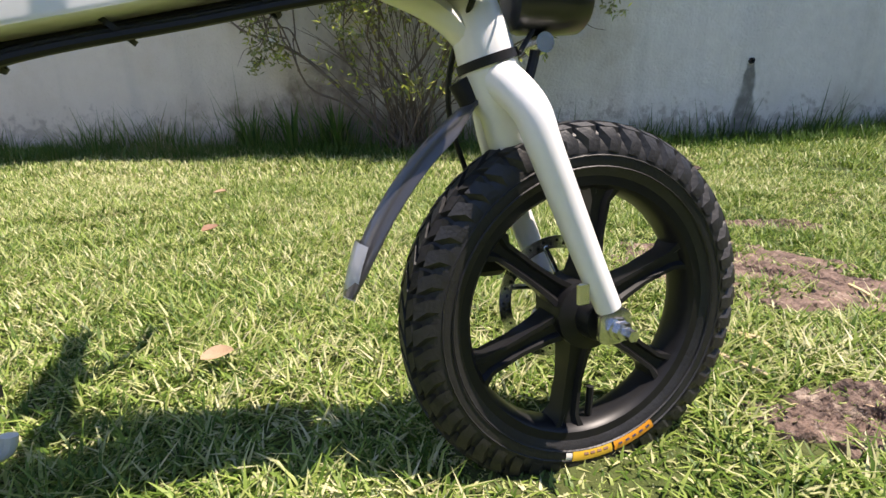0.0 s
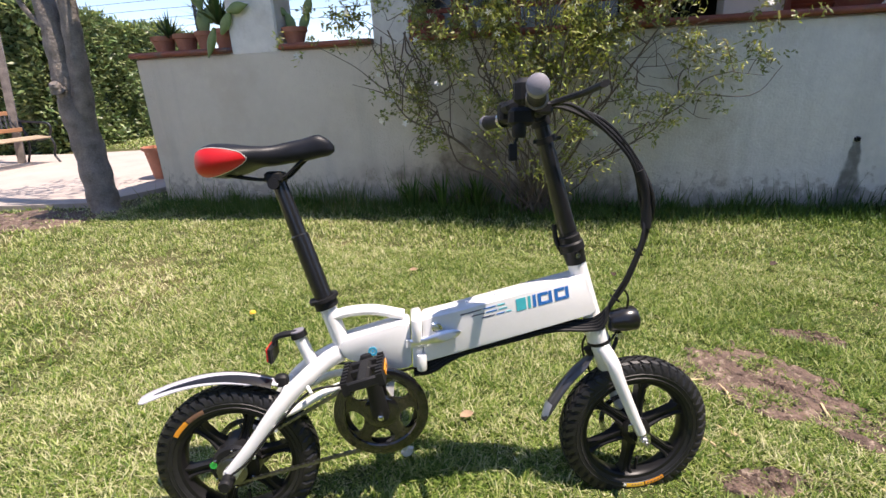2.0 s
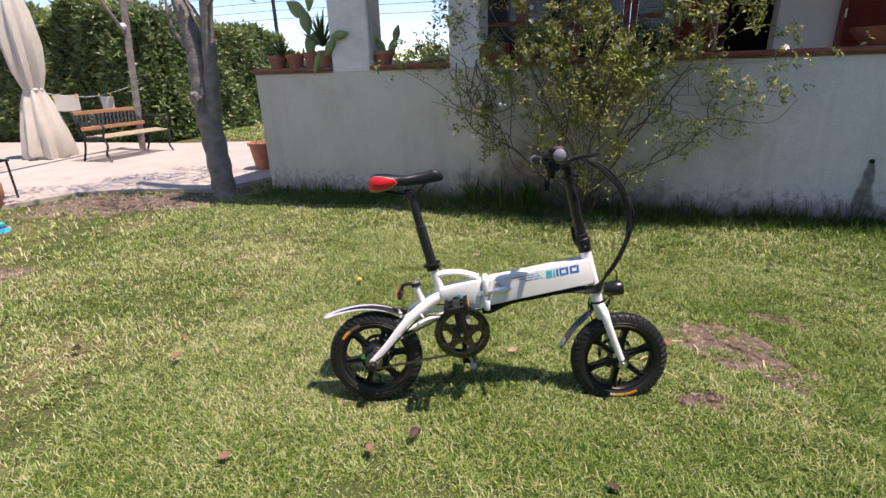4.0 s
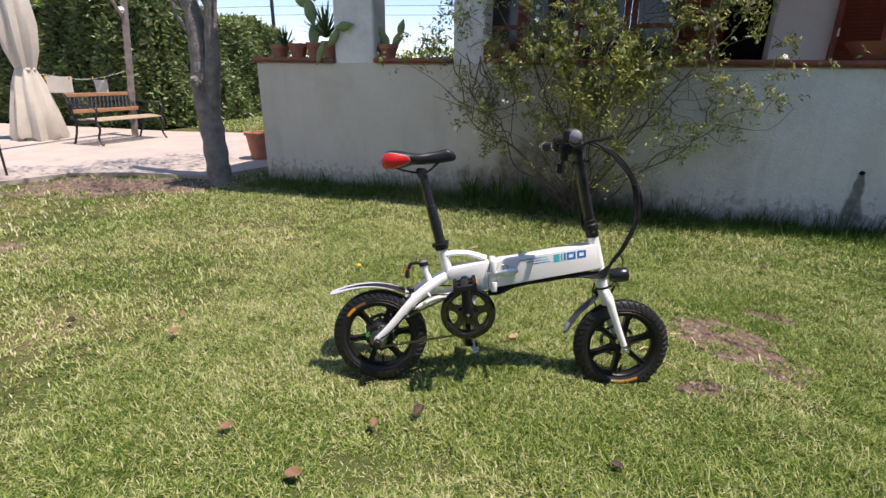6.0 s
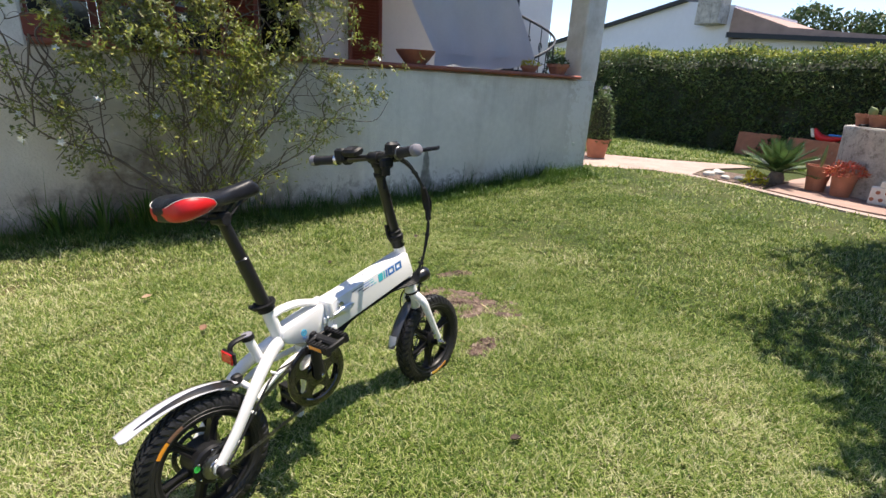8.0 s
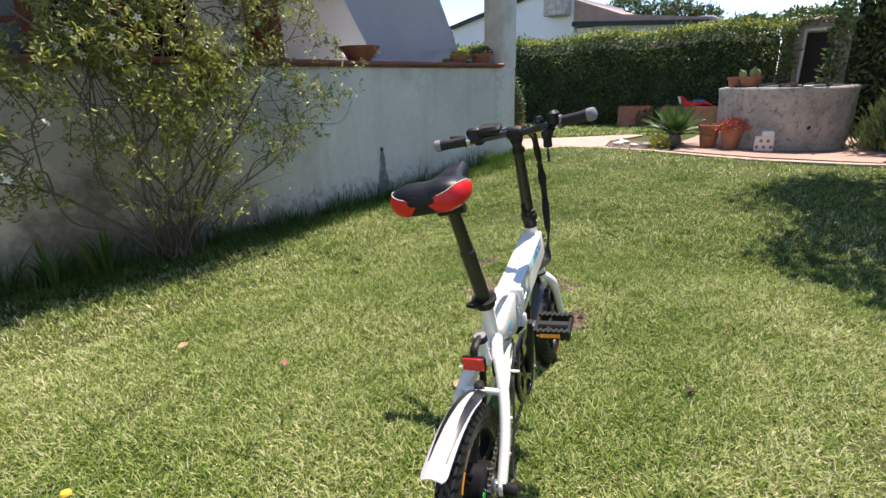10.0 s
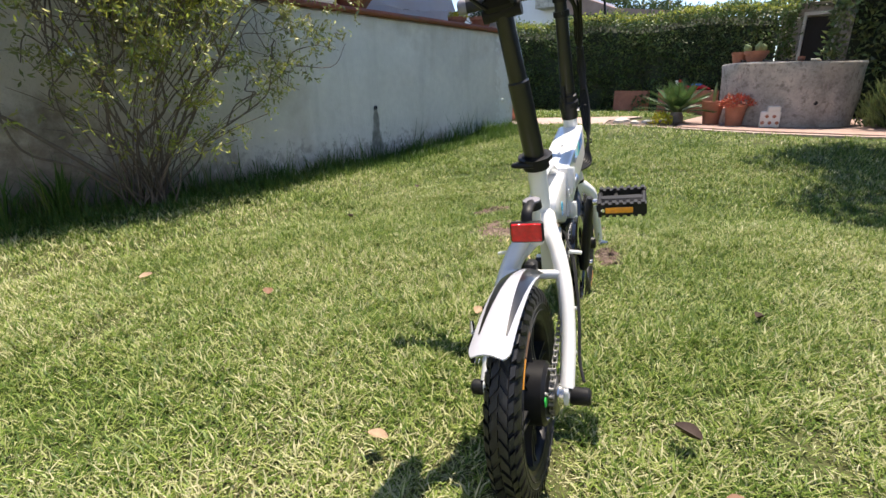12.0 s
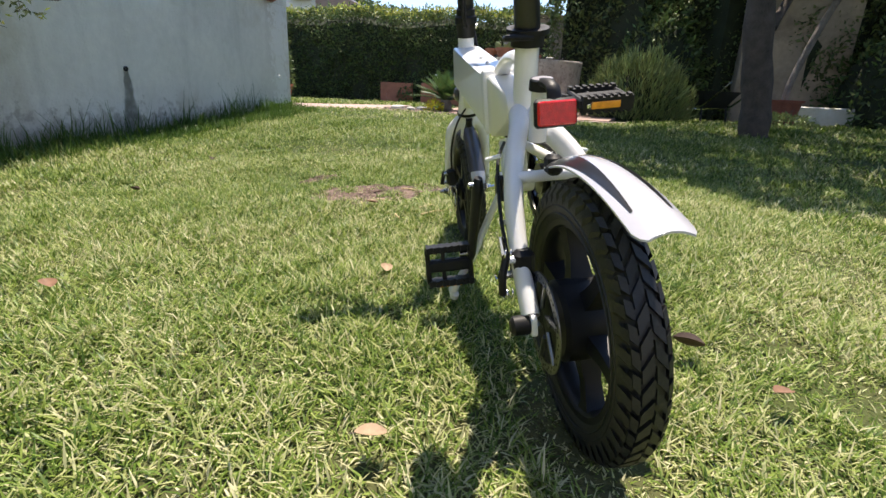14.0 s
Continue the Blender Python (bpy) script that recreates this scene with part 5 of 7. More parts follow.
def patch_share(x, y):
    """1 inside the bare patches, 0 outside, with ragged rims."""
    s = np.zeros_like(x)
    rag = 0.28 * np.sin(x * 23 + 3 * np.sin(y * 17)) + 0.22 * np.sin(y * 31 + 2 * np.sin(x * 13)) + 0.15 * np.sin((x + y) * 57)
    for cx, cy, a, b, turn in PATCHES:
        c, sn = math.cos(radians(turn)), math.sin(radians(turn))
        u, v = (x - cx) * c + (y - cy) * sn, -(x - cx) * sn + (y - cy) * c
        d = np.sqrt((u / a) ** 2 + (v / b) ** 2)
        s = np.maximum(s, np.clip((1.15 + rag * 1.3 - d) * 2.0, 0, 1))
    for cx, cy, a, b, turn in THIN:
        c, sn = math.cos(radians(turn)), math.sin(radians(turn))
        u, v = (x - cx) * c + (y - cy) * sn, -(x - cx) * sn + (y - cy) * c
        s = np.maximum(s, 0.62 * np.clip((1.0 + rag * 1.5 - np.sqrt((u / a) ** 2 + (v / b) ** 2)) * 1.6, 0, 1))
    return s


def soil_patch(cx, cy, a, b, turn):
    n, rings = 110, 26
    vs, fs = [(0, 0)], []
    for k in range(1, rings + 1):
        for i in range(n):
            t = 2 * math.pi * i / n
            w = 1 + 0.16 * math.sin(3 * t + cx * 9) + 0.1 * math.sin(7 * t + cy * 5)
            vs.append((a * w * 1.15 * k / rings * math.cos(t), b * w * 1.25 * k / rings * math.sin(t)))
    c, s = math.cos(radians(turn)), math.sin(radians(turn))
    rough = np.random.default_rng(int(abs(cx) * 100))
    out = []
    for i, (u, v) in enumerate(vs):
        x, y = cx + u * c - v * s, cy + u * s + v * c
        rim = i > (rings - 1) * n
        z = float(height(np.array(x), np.array(y))) + (-0.012 if rim else 0.004 + 0.005 * math.sin(x * 61 + 2 * math.sin(y * 37)) * math.sin(y * 53) + 0.004 * math.sin(x * 143 + y * 71) * math.sin(y * 167 - x * 59) + float(rough.uniform(-0.004, 0.006)))
        out.append((x, y, z))
    for i in range(n):
        fs.append((0, 1 + i, 1 + (i + 1) % n))
        for k in range(rings - 1):
            o = 1 + k * n
            fs.append((o + i, o + n + i, o + n + (i + 1) % n, o + (i + 1) % n))
    g = Shape()
    g.v, g.f = out, fs
    single("soil_patch", g, soil, "bare reddish-brown soil patch in the lawn", "soil", kind="structure", angle=80)


for p in PATCHES:
    soil_patch(*p)


def blades(rng, n, x0, x1, y0, y1, length, width, keep=None, lean=(0.35, 1.25)):
    k = max(1, n // 7)                            # blades fan out from small tufts
    root = rng.integers(0, k, n)
    spread = length * 0.32
    ox, oy = rng.normal(0, spread, n), rng.normal(0, spread, n)
    x, y = rng.uniform(x0, x1, k)[root] + ox, rng.uniform(y0, y1, k)[root] + oy
    vigour = rng.uniform(0.6, 1.3, k)[root]
    fan = np.arctan2(oy, ox) + rng.normal(0, 0.7, n)
    clump = 0.5 + 0.5 * np.sin(x * 9 + 4 * np.sin(y * 6)) * np.sin(y * 11 + 3 * np.sin(x * 5))
    ok = rng.uniform(size=n) > patch_share(x, y) * 0.87
    ok &= rng.uniform(size=n) < 0.55 + 0.45 * clump
    ok &= (y < WALL_Y - 0.01) | (x > WALL_R + 0.02) | (x < WALL_L - 0.02)
    if keep is not None:
        ok &= keep(x, y)
    x, y, clump, vigour, fan = x[ok], y[ok], clump[ok], vigour[ok], fan[ok]
    n = len(x)
    z = height(x, y) * np.clip(1 - (np.hypot(x, y) - 9) / 6, 0, 1) - 0.004
    a = fan
    tilt = rng.uniform(lean[0], lean[1], n)
    ln = length * rng.uniform(0.5, 1.35, n) * (0.8 + 0.4 * clump) * vigour
    for wx, wy in ((-0.535, 0.307), (0.4, 0.6)):     # pressed down under the wheels
        ln *= np.where(np.hypot((x - wx) * 0.9535 + (y - wy) * 0.3, ((y - wy) * 0.9535 - (x - wx) * 0.3) * 1.8) < 0.16, 0.45, 1)
    ln *= 1 - 0.45 * np.clip(patch_share(x, y) * 1.4, 0, 1)
    wd = width * rng.uniform(0.65, 1.25, n)
    d = np.stack([np.cos(a), np.sin(a)], 1)
    s = np.stack([-d[:, 1], d[:, 0]], 1) * wd[:, None] / 2
    base = np.stack([x, y], 1)
    out = np.zeros((n, 4, 3))
    bend = rng.uniform(0.1, 0.55, n)
    m = base + d * (ln * 0.42 * np.sin(tilt * 0.75))[:, None]
    mz = z + ln * 0.42 * np.cos(tilt * 0.75)
    e = m + d * (ln * 0.58 * np.sin(tilt + bend))[:, None]
    ez = np.maximum(mz + ln * 0.58 * np.cos(tilt + bend), z + 0.006)
    for k, (xy, zz) in enumerate(((base, z), (m + s, mz), (m - s, mz), (e, ez))):
        out[:, k, :2], out[:, k, 2] = xy, zz
    return out.reshape(-1, 3)


def grass(name, chunks, material, label):
    v = np.concatenate(chunks)
    n = len(v) // 4
    b = np.arange(n)[:, None] * 4
    f = np.concatenate([b + np.array(t)[None] for t in ((0, 1, 2), (2, 1, 3))])
    return tagged(new(name, raw_mesh(name, v, f, material)), label, "grass", kind="stuff")


def in_lawn(x, y):
    """Not on the patio or the path."""
    left = (x < -3.6) & (y > np.interp(x, [-5.95, -5.62, -5.0, -4.06, -3.9, -3.6], [1.8, 2.72, 3.02, 3.2, 3.75, 5.0]))
    right = (x > 4.72) & (y > 3.75 - np.maximum(0, x - 5.25) * 0.7)
    strip = (y > -1.0) & (x > np.interp(y, [-0.75, -0.3, 0.6, 1.2, 2.0, 2.5, 3.2], [6.0, 5.85, 5.74, 5.82, 6.02, 6.08, 5.95]))
    return ~left & ~right & ~strip & (x > -5.85)


rng = np.random.default_rng(4)
inner = lambda x, y: ~((x > -1.7) & (x < 1.9) & (y > -0.7) & (y < 2.3))
mid = lambda x, y: ~((x > -3.7) & (x < 4.3) & (y > -1.6)) & in_lawn(x, y)
grass("lawn_grass", [
    blades(rng, 660000, -1.7, 1.9, -0.7, 2.3, 0.036, 0.0034, lean=(0.45, 1.42)),
    blades(rng, 520000, -3.7, 4.3, -1.6, 3.46, 0.043, 0.0052, lambda x, y: inner(x, y) & in_lawn(x, y)),
    blades(rng, 190000, -6.0, 6.6, -4.5, 4.0, 0.055, 0.0095, mid),
], blade_mat, "sunlit lawn of coarse green and straw grass")
grass("far_grass", [
    blades(rng, 60000, 6.3, 10.2, 2.2, 9.0, 0.07, 0.02, lambda x, y: y > 4.6 - (x - 6.59) * 1.14),
    blades(rng, 25000, -9.5, -3.8, 6.8, 10.5, 0.07, 0.02, lambda x, y: y > 7.3),
    blades(rng, 20000, 5.0, 8.2, -4.5, -1.0, 0.07, 0.018),
], blade_mat, "grass beyond the paving")

# dry straw lying on the bare soil
straw = [blades(rng, 9000, 0.3, 2.4, 0.4, 2.3, 0.04, 0.0026, lambda x, y: patch_share(x, y) > 0.3, lean=(1.3, 1.5)), blades(rng, 9000, -5.2, -3.3, 0.1, 3.4, 0.06, 0.006, lambda x, y: patch_share(x, y) > 0.3, lean=(1.3, 1.5))]
grass("dry_straw", straw, straw_mat, "dry straw scattered over the bare soil")

# tall unmown grass along the wall foot
tall = []
for k in range(150):
    cx = rng.uniform(WALL_L + 0.05, 3.95)
    cy = WALL_Y - abs(rng.normal(0.06, 0.05)) - 0.02
    n = int(rng.uniform(14, 46))
    hgt = rng.uniform(0.1, 0.26) * (1.35 if -1.1 < cx < -0.2 else 1.0)
    tall.append(blades(rng, n, cx - 0.06, cx + 0.06, cy - 0.04, min(cy + 0.04, WALL_Y - 0.015), hgt, 0.006, lean=(0.02, 0.4)))
for k in range(26):
    cx = rng.uniform(3.9, 4.65)
    tall.append(blades(rng, 40, cx - 0.08, cx + 0.08, WALL_Y - 0.22, WALL_Y - 0.02, 0.13, 0.006, lean=(0.05, 0.5)))
grass("wall_grass", tall + [blades(rng, 26000, WALL_L, 4.6, WALL_Y - 0.42, WALL_Y - 0.01, 0.085, 0.005, lean=(0.1, 0.8))], tuft_mat, "tall uncut grass at the foot of the wall")

# iris clumps in the wall's shade
for cx in (-0.95, -0.7, -0.42):
    g = Shape()
    for k in range(26):
        a, t = rng.uniform(0, 6.28), rng.uniform(0.1, 0.55)
        h, b = rng.uniform(0.22, 0.4), rng.uniform(0, 0.05)
        x0, y0 = b * math.cos(a), b * math.sin(a)
        d = Vector((math.cos(a) * math.sin(t), math.sin(a) * math.sin(t) * 0.6, math.cos(t)))
        s = Vector((-math.sin(a), math.cos(a), 0)) * 0.008
        p0, p1, p2 = Vector((x0, y0, -0.02)), Vector((x0, y0, 0)) + d * h * 0.6, Vector((x0, y0, 0)) + d * h + Vector((math.cos(a) * 0.04, 0, -0.03))
        g.add([p0 - s, p0 + s, p1 + s, p1 - s, p2], [(0, 1, 2, 3), (3, 2, 4)])
    single("iris_clump", g, tuft_mat, "dark strap-leaved clump at the wall foot", "plant", group="clumps at the wall", kind="stuff", m=pose(cx, WALL_Y - 0.16, 0))


# ---- leafy things ----
def stems_and_leaves(name, m, label, category, stems, leaves, bark_mat, leaf_mat, extra=()):
    t = thing(name, m, label, category)
    for i, (pts, r0, r1) in enumerate(stems):
        line = smooth(pts, 5)
        k = len(line)
        part("stem", Shape().tube(line, [r0 + (r1 - r0) * j / (k - 1) for j in range(k)], 7), bark_mat, t, angle=60)
    ob = new("foliage", leaves)
    ob.parent = t
    return t


def jasmine():
    r = np.random.default_rng(11)
    stems, tips = [], []
    ends = [(-1.56, 1.3), (-1.35, 1.0), (-0.8, 1.85), (-0.35, 2.0), (-0.1, 1.6), (0.12, 2.1), (0.4, 1.95), (0.8, 1.9), (1.1, 1.75), (1.5, 1.0), (0.85, 1.25)]
    line_pts = []

    def crooked(p, e, r0, r1, n, wob):
        """A bent branch from p to e that wanders on the way."""
        pts = [tuple(p)]
        for i in range(1, n):
            u = i / n
            q = p.lerp(e, u) + Vector((r.normal(0, wob), r.normal(0, wob * 0.4), r.normal(0, wob * 0.7) + (0.1 if e.z > p.z else -0.02) * math.sin(math.pi * u)))
            pts.append((q.x, min(q.y, 3.4), max(q.z, 0.02)))
        pts.append(tuple(e))
        stems.append((pts, r0, r1))
        return smooth(pts, 6)

    for k, (ex, ez) in enumerate(ends):
        foot_at = Vector((0.03 + r.uniform(-0.1, 0.1), 3.3 + r.uniform(-0.06, 0.06), -0.02))
        tip = Vector((ex, 3.3 - r.uniform(0.0, 0.3) - (0.12 if ez > 1.25 else 0), ez))
        line = crooked(foot_at, tip, r.uniform(0.008, 0.016), 0.002, 6, 0.075)
        line_pts.append(line)
        for j in range(4):
            q = line[int(len(line) * r.uniform(0.3, 0.75))]
            e = Vector((q.x + r.normal(0.0, 0.42), 3.28 - r.uniform(0.0, 0.3), min(q.z + r.uniform(-0.1, 0.85), 2.0)))
            sub_line = crooked(q, e, 0.0055, 0.0015, 5, 0.05)
            line_pts.append(sub_line)
            for i in range(2):
                q = sub_line[int(len(sub_line) * r.uniform(0.3, 0.95))]
                e = q + Vector((r.uniform(-0.3, 0.3), r.uniform(-0.14, 0.05), r.uniform(-0.2, 0.25)))
                e.y, e.z = min(e.y, 3.4), max(e.z, 0.15)
                crooked(q, e, 0.0026, 0.001, 3, 0.02)
                tips.append(e)
    for k in range(14):   # old shoots that hang from the coping
        p = Vector((r.uniform(-1.15, 0.3), 3.3 - r.uniform(0, 0.12), r.uniform(1.15, 1.5)))
        line_pts.append(crooked(p, Vector((p.x * 0.8 - 0.12 + r.normal(0, 0.12), 3.36 - r.uniform(0, 0.08), r.uniform(0.42, 0.95))), 0.006, 0.003, 5, 0.045))
    for k in range(46):   # dry bare shoots at the foot
        p = Vector((0.03 + r.normal(0, 0.09), 3.28 + r.uniform(-0.08, 0.08), 0.0))
        e = Vector((p.x + r.normal(0, 0.34), 3.24 - r.uniform(0.0, 0.3), r.uniform(0.3, 0.95)))
        crooked(p, e, r.uniform(0.003, 0.006), 0.0012, 4, 0.03)
    for k in range(26):   # long sprays along the wall top
        p = Vector((r.uniform(-1.0, 1.0), 3.25 - r.uniform(0, 0.15), r.uniform(0.9, 1.5)))
        e = p + Vector((r.choice([-1, 1]) * r.uniform(0.25, 0.7), r.uniform(-0.1, 0.02), r.uniform(-0.25, 0.3)))
        e.y = min(e.y, 3.4)
        line_pts.append(crooked(p, e, 0.0035, 0.001, 4, 0.035))
    cl = []
    for line in line_pts:
        for q in line[int(len(line) * 0.5)::2]:
            m = 4 if q.z > 1.1 else (2 if r.uniform() < 0.6 else 0)
            for j in range(m):
                cl.append(q + Vector((r.normal(0, 0.06), r.normal(-0.03, 0.05), r.normal(0, 0.06))))
    for e in tips:
        for j in range(5):
            cl.append(e + Vector((r.normal(0, 0.07), r.normal(-0.02, 0.05), r.normal(0, 0.07))))
    for j in range(520):   # the bushy mass over the coping
        x = r.normal(0.15, 0.62)
        cl.append(Vector((x, r.normal(3.12, 0.17), 1.2 + abs(r.normal(0.3, 0.3)) - 0.1 * abs(x))))
    for j in range(160):   # the leafy column in the middle
        cl.append(Vector((r.normal(0.02, 0.11), r.normal(2.98, 0.09), r.uniform(0.35, 1.5))))
    cl = [c for c in cl if math.sin(c.x * 9 + 1) * math.sin(c.z * 8 + c.x * 3) + 0.35 * math.sin(c.x * 23) > -0.08]
    cen = []
    for c in cl:
        d = Vector(r.normal(size=3)).normalized() * 0.028
        for j in range(6):
            w = d * (j // 2 + 0.5)
            cen.append((c.x + w.x, min(c.y + w.y, 3.43), c.z + w.z))
    cen = np.array(cen)
    t = stems_and_leaves("jasmine_bush", pose(0, 0, 0), "straggly jasmine bush with white flowers trained on the wall", "bush", stems, leaf_mesh("foliage", cen, 0.042, 0.016, leaf_jasmine, r), twig_bark, leaf_jasmine)
    # sunlit leaves, their light given by the paler colour
    col = []
    for k in range(170):
        c = np.array([r.normal(0.12, 0.24), r.normal(2.9, 0.09), r.uniform(0.35, 1.5)])
        col.append(c + r.normal(0, 0.035, (11, 3)))
    ob = new("sunlit_growth", leaf_mesh("sunlit_growth", np.concatenate(col), 0.042, 0.012, leaf_sunlit, r, 0.1))
    ob.parent = t
    for k in range(0, 170, 2):
        c = col[k].mean(axis=0)
        part("twig", Shape().tube([(0.05 + (c[0] - 0.05) * 0.6, 3.2, c[2] * 0.7), tuple(c)], 0.0025, 5), twig_bark, t)
    # more leaves coloured as if the sun were on them
    pick = r.permutation(len(cen))[:900]
    ob = new("lit_growth", leaf_mesh("lit_growth", np.repeat(cen[pick], 7, axis=0) + r.normal(0, 0.02, (len(pick) * 7, 3)) + np.array([0, -0.03, 0]), 0.038, 0.01, leaf_sunlit, r))
    ob.parent = t
    petal = Shape()
    for k in range(5):
        a = 2 * math.pi * k / 5
        c, s = math.cos(a), math.sin(a)
        petal.add([(0, 0, 0), (0.009 * c - 0.005 * s, -0.003, 0.009 * s + 0.005 * c), (0.019 * c, -0.001, 0.019 * s), (0.009 * c + 0.005 * s, -0.003, 0.009 * s - 0.005 * c)], [(0, 1, 2, 3)])
    fl = mesh("flower", petal, petal_white)
    for k in range(95):
        c = cen[int(r.integers(len(cen)))]
        ob = new("flower", fl)
        ob.parent = t
        ob.matrix_basis = pose(c[0], c[1] - 0.07, c[2], r.uniform(-40, 40), r.uniform(0, 70), r.uniform(-40, 40)) @ Matrix.Scale(1.35, 4)


jasmine()


def hedge(name, x0, y0, x1, y1, thick, top, label, leaf, seed, count, size=0.075, lit_top=0, wavy=0.08):
    """A dense clipped row: a core painted dark for the inner shade and a coat of leaves, from one end of its axis to
    the other.
    """
    r = np.random.default_rng(seed)
    ax = Vector((x1 - x0, y1 - y0, 0))
    ln = ax.length
    m = Matrix.Translation((x0, y0, 0)) @ pose(0, 0, 0, 0, 0, math.degrees(math.atan2(ax.y, ax.x)))
    t = thing(name, m, label, "hedge")
    n = max(8, int(ln / 0.5))
    rings = []
    for i in range(n + 1):
        x = 0.3 + (ln - 0.6) * i / n
        w, h = thick / 2 - 0.1 + wavy * 0.6 * math.sin(i * 1.9 + seed), top - 0.12 + wavy * math.sin(i * 1.3 + seed * 2)
        rings.append([(x, -w, -0.1), (x, -w * 1.05, h * 0.5), (x, -w * 0.9, h * 0.92), (x, -w * 0.5, h), (x, w * 0.5, h), (x, w * 0.9, h * 0.92), (x, w * 1.05, h * 0.5), (x, w, -0.1)])
    part("core", Shape().loft(rings), shade_core, t)
    u = r.uniform(-0.05, ln + 0.05, count)
    face = r.uniform(size=count)
    side = r.uniform(0.02, 1, count)
    h = top + wavy * np.sin(u / 0.5 * 1.3 + seed * 2) + 0.05 * np.sin(u * 5.1)
    lump = 0.07 * np.sin(u * 3.1 + side * 7 + seed) + 0.05 * np.sin(u * 7.7 - side * 13)
    c = np.zeros((count, 3))
    out = np.zeros((count, 3))
    fr, tp, bk = face < 0.62, (face >= 0.62) & (face < 0.88), face >= 0.88
    c[:, 0] = u
    c[:, 1] = np.where(tp, r.uniform(-0.5, 0.5, count) * thick, np.where(fr, -1, 1) * (thick / 2 + lump - 0.03 + r.normal(0, 0.035, count)))
    c[:, 2] = np.where(tp, h - 0.04 + lump + r.normal(0, 0.04, count), side * h)
    out[:, 1] = np.where(tp, 0, np.where(fr, -1, 1))
    out[:, 2] = np.where(tp, 1.0, 0.25)
    end = r.uniform(size=count) < 0.09
    far_end = r.uniform(size=count) < 0.5
    c[:, 0] = np.where(end, np.where(far_end, ln - 0.05, 0.05) + r.normal(0, 0.06, count), c[:, 0])
    c[:, 1] = np.where(end, r.uniform(-0.5, 0.5, count) * thick, c[:, 1])
    c[:, 2] = np.where(end, side * h, c[:, 2])
    out[:, 0] = np.where(end, np.where(far_end, 1, -1), 0)
    ob = new("foliage", leaf_mesh("foliage", c, size, size * 0.42, leaf, r, 0.15, out))
    ob.parent = t
    # paler leaves paint the sunlight along the top
    if lit_top:
        c2 = np.stack([r.uniform(0, ln, lit_top), r.uniform(-0.55, 0.5, lit_top) * thick, np.zeros(lit_top)], 1)
        c2[:, 2] = top + wavy * np.sin(c2[:, 0] / 0.5 * 1.3 + seed * 2) + np.abs(r.normal(0, 0.06, lit_top)) - 0.02
        ob = tagged(new("lit_growth", leaf_mesh("lit_growth", c2, size, size * 0.4, leaf_sunlit, r, -0.5)), kind="stuff")
        ob.parent = t
    return t


hedge("hedge", -15.5, 6.6, -8.6, 7.3, 1.2, 2.6, "tall green laurel hedge behind the patio", leaf_laurel, 3, 42000, 0.15, 1200, 0.18)
hedge("hedge", -9.1, 6.95, -10.2, 12.5, 1.2, 2.35, "tall green laurel hedge along the lawn strip", leaf_laurel, 5, 22000, 0.14, 500, 0.1)
hedge("hedge", 10.7, 9.6, 10.75, 0.98, 1.2, 1.98, "clipped dark green hedge with sunlit top", leaf_hedge, 7, 30000, 0.085, 5200, 0.05)
hedge("hedge", 10.9, 0.3, 9.9, -8.0, 1.8, 3.3, "high dark evergreen screen in shade", leaf_laurel, 9, 22000, 0.13, 500, 0.35)
hedge("hedge", -10.5, 12.8, 12, 13.5, 1.2, 1.7, "far green hedge behind the house", leaf_hedge, 12, 9000, 0.16, 1200, 0.1)
hedge("hedge", -9, -8, 9.5, -8.4, 1.4, 2.6, "green boundary hedge of the garden", leaf_hedge, 14, 9000, 0.18, 400, 0.15)


def tree(name, m, label, limbs, blobs, leaf, seed, count, size, skin=None):
    """Limbs are (points, first radius, last radius); blobs are (centre, radius) of the crown."""
    r = np.random.default_rng(seed)
    t = thing(name, m, label, "tree")
    for i, (pts, r0, r1) in enumerate(limbs):
        line = smooth(pts, 6)
        k = len(line)
        rad = [(r0 + (r1 - r0) * j / (k - 1)) * (1 + 0.06 * math.sin(j * 1.7 + i)) for j in range(k)]
        if i == 0:
            rad[0] *= 1.45
            rad[1] *= 1.2
        part("trunk" if i == 0 else "limb", Shape().tube(line, rad, 14), skin or bark, t, angle=60)
    c = []
    for (bx, by, bz), br in blobs:
        n = int(count * br ** 2 / sum(b[1] ** 2 for b in blobs))
        d = r.normal(size=(n, 3))
        d /= np.linalg.norm(d, axis=1)[:, None]
        c.append(np.array([bx, by, bz]) + d * br * (r.uniform(0.35, 1.0, n) ** 0.6)[:, None] * np.array([1, 1, 0.75]))
    c = np.concatenate(c)
    keep = np.sin(c[:, 0] * 4.1) * np.sin(c[:, 1] * 4.7 + 1) * np.sin(c[:, 2] * 5.3) > -0.25
    ob = new("crown", leaf_mesh("crown", c[keep], size, size * 0.4, leaf, r))
    ob.parent = t
    return t


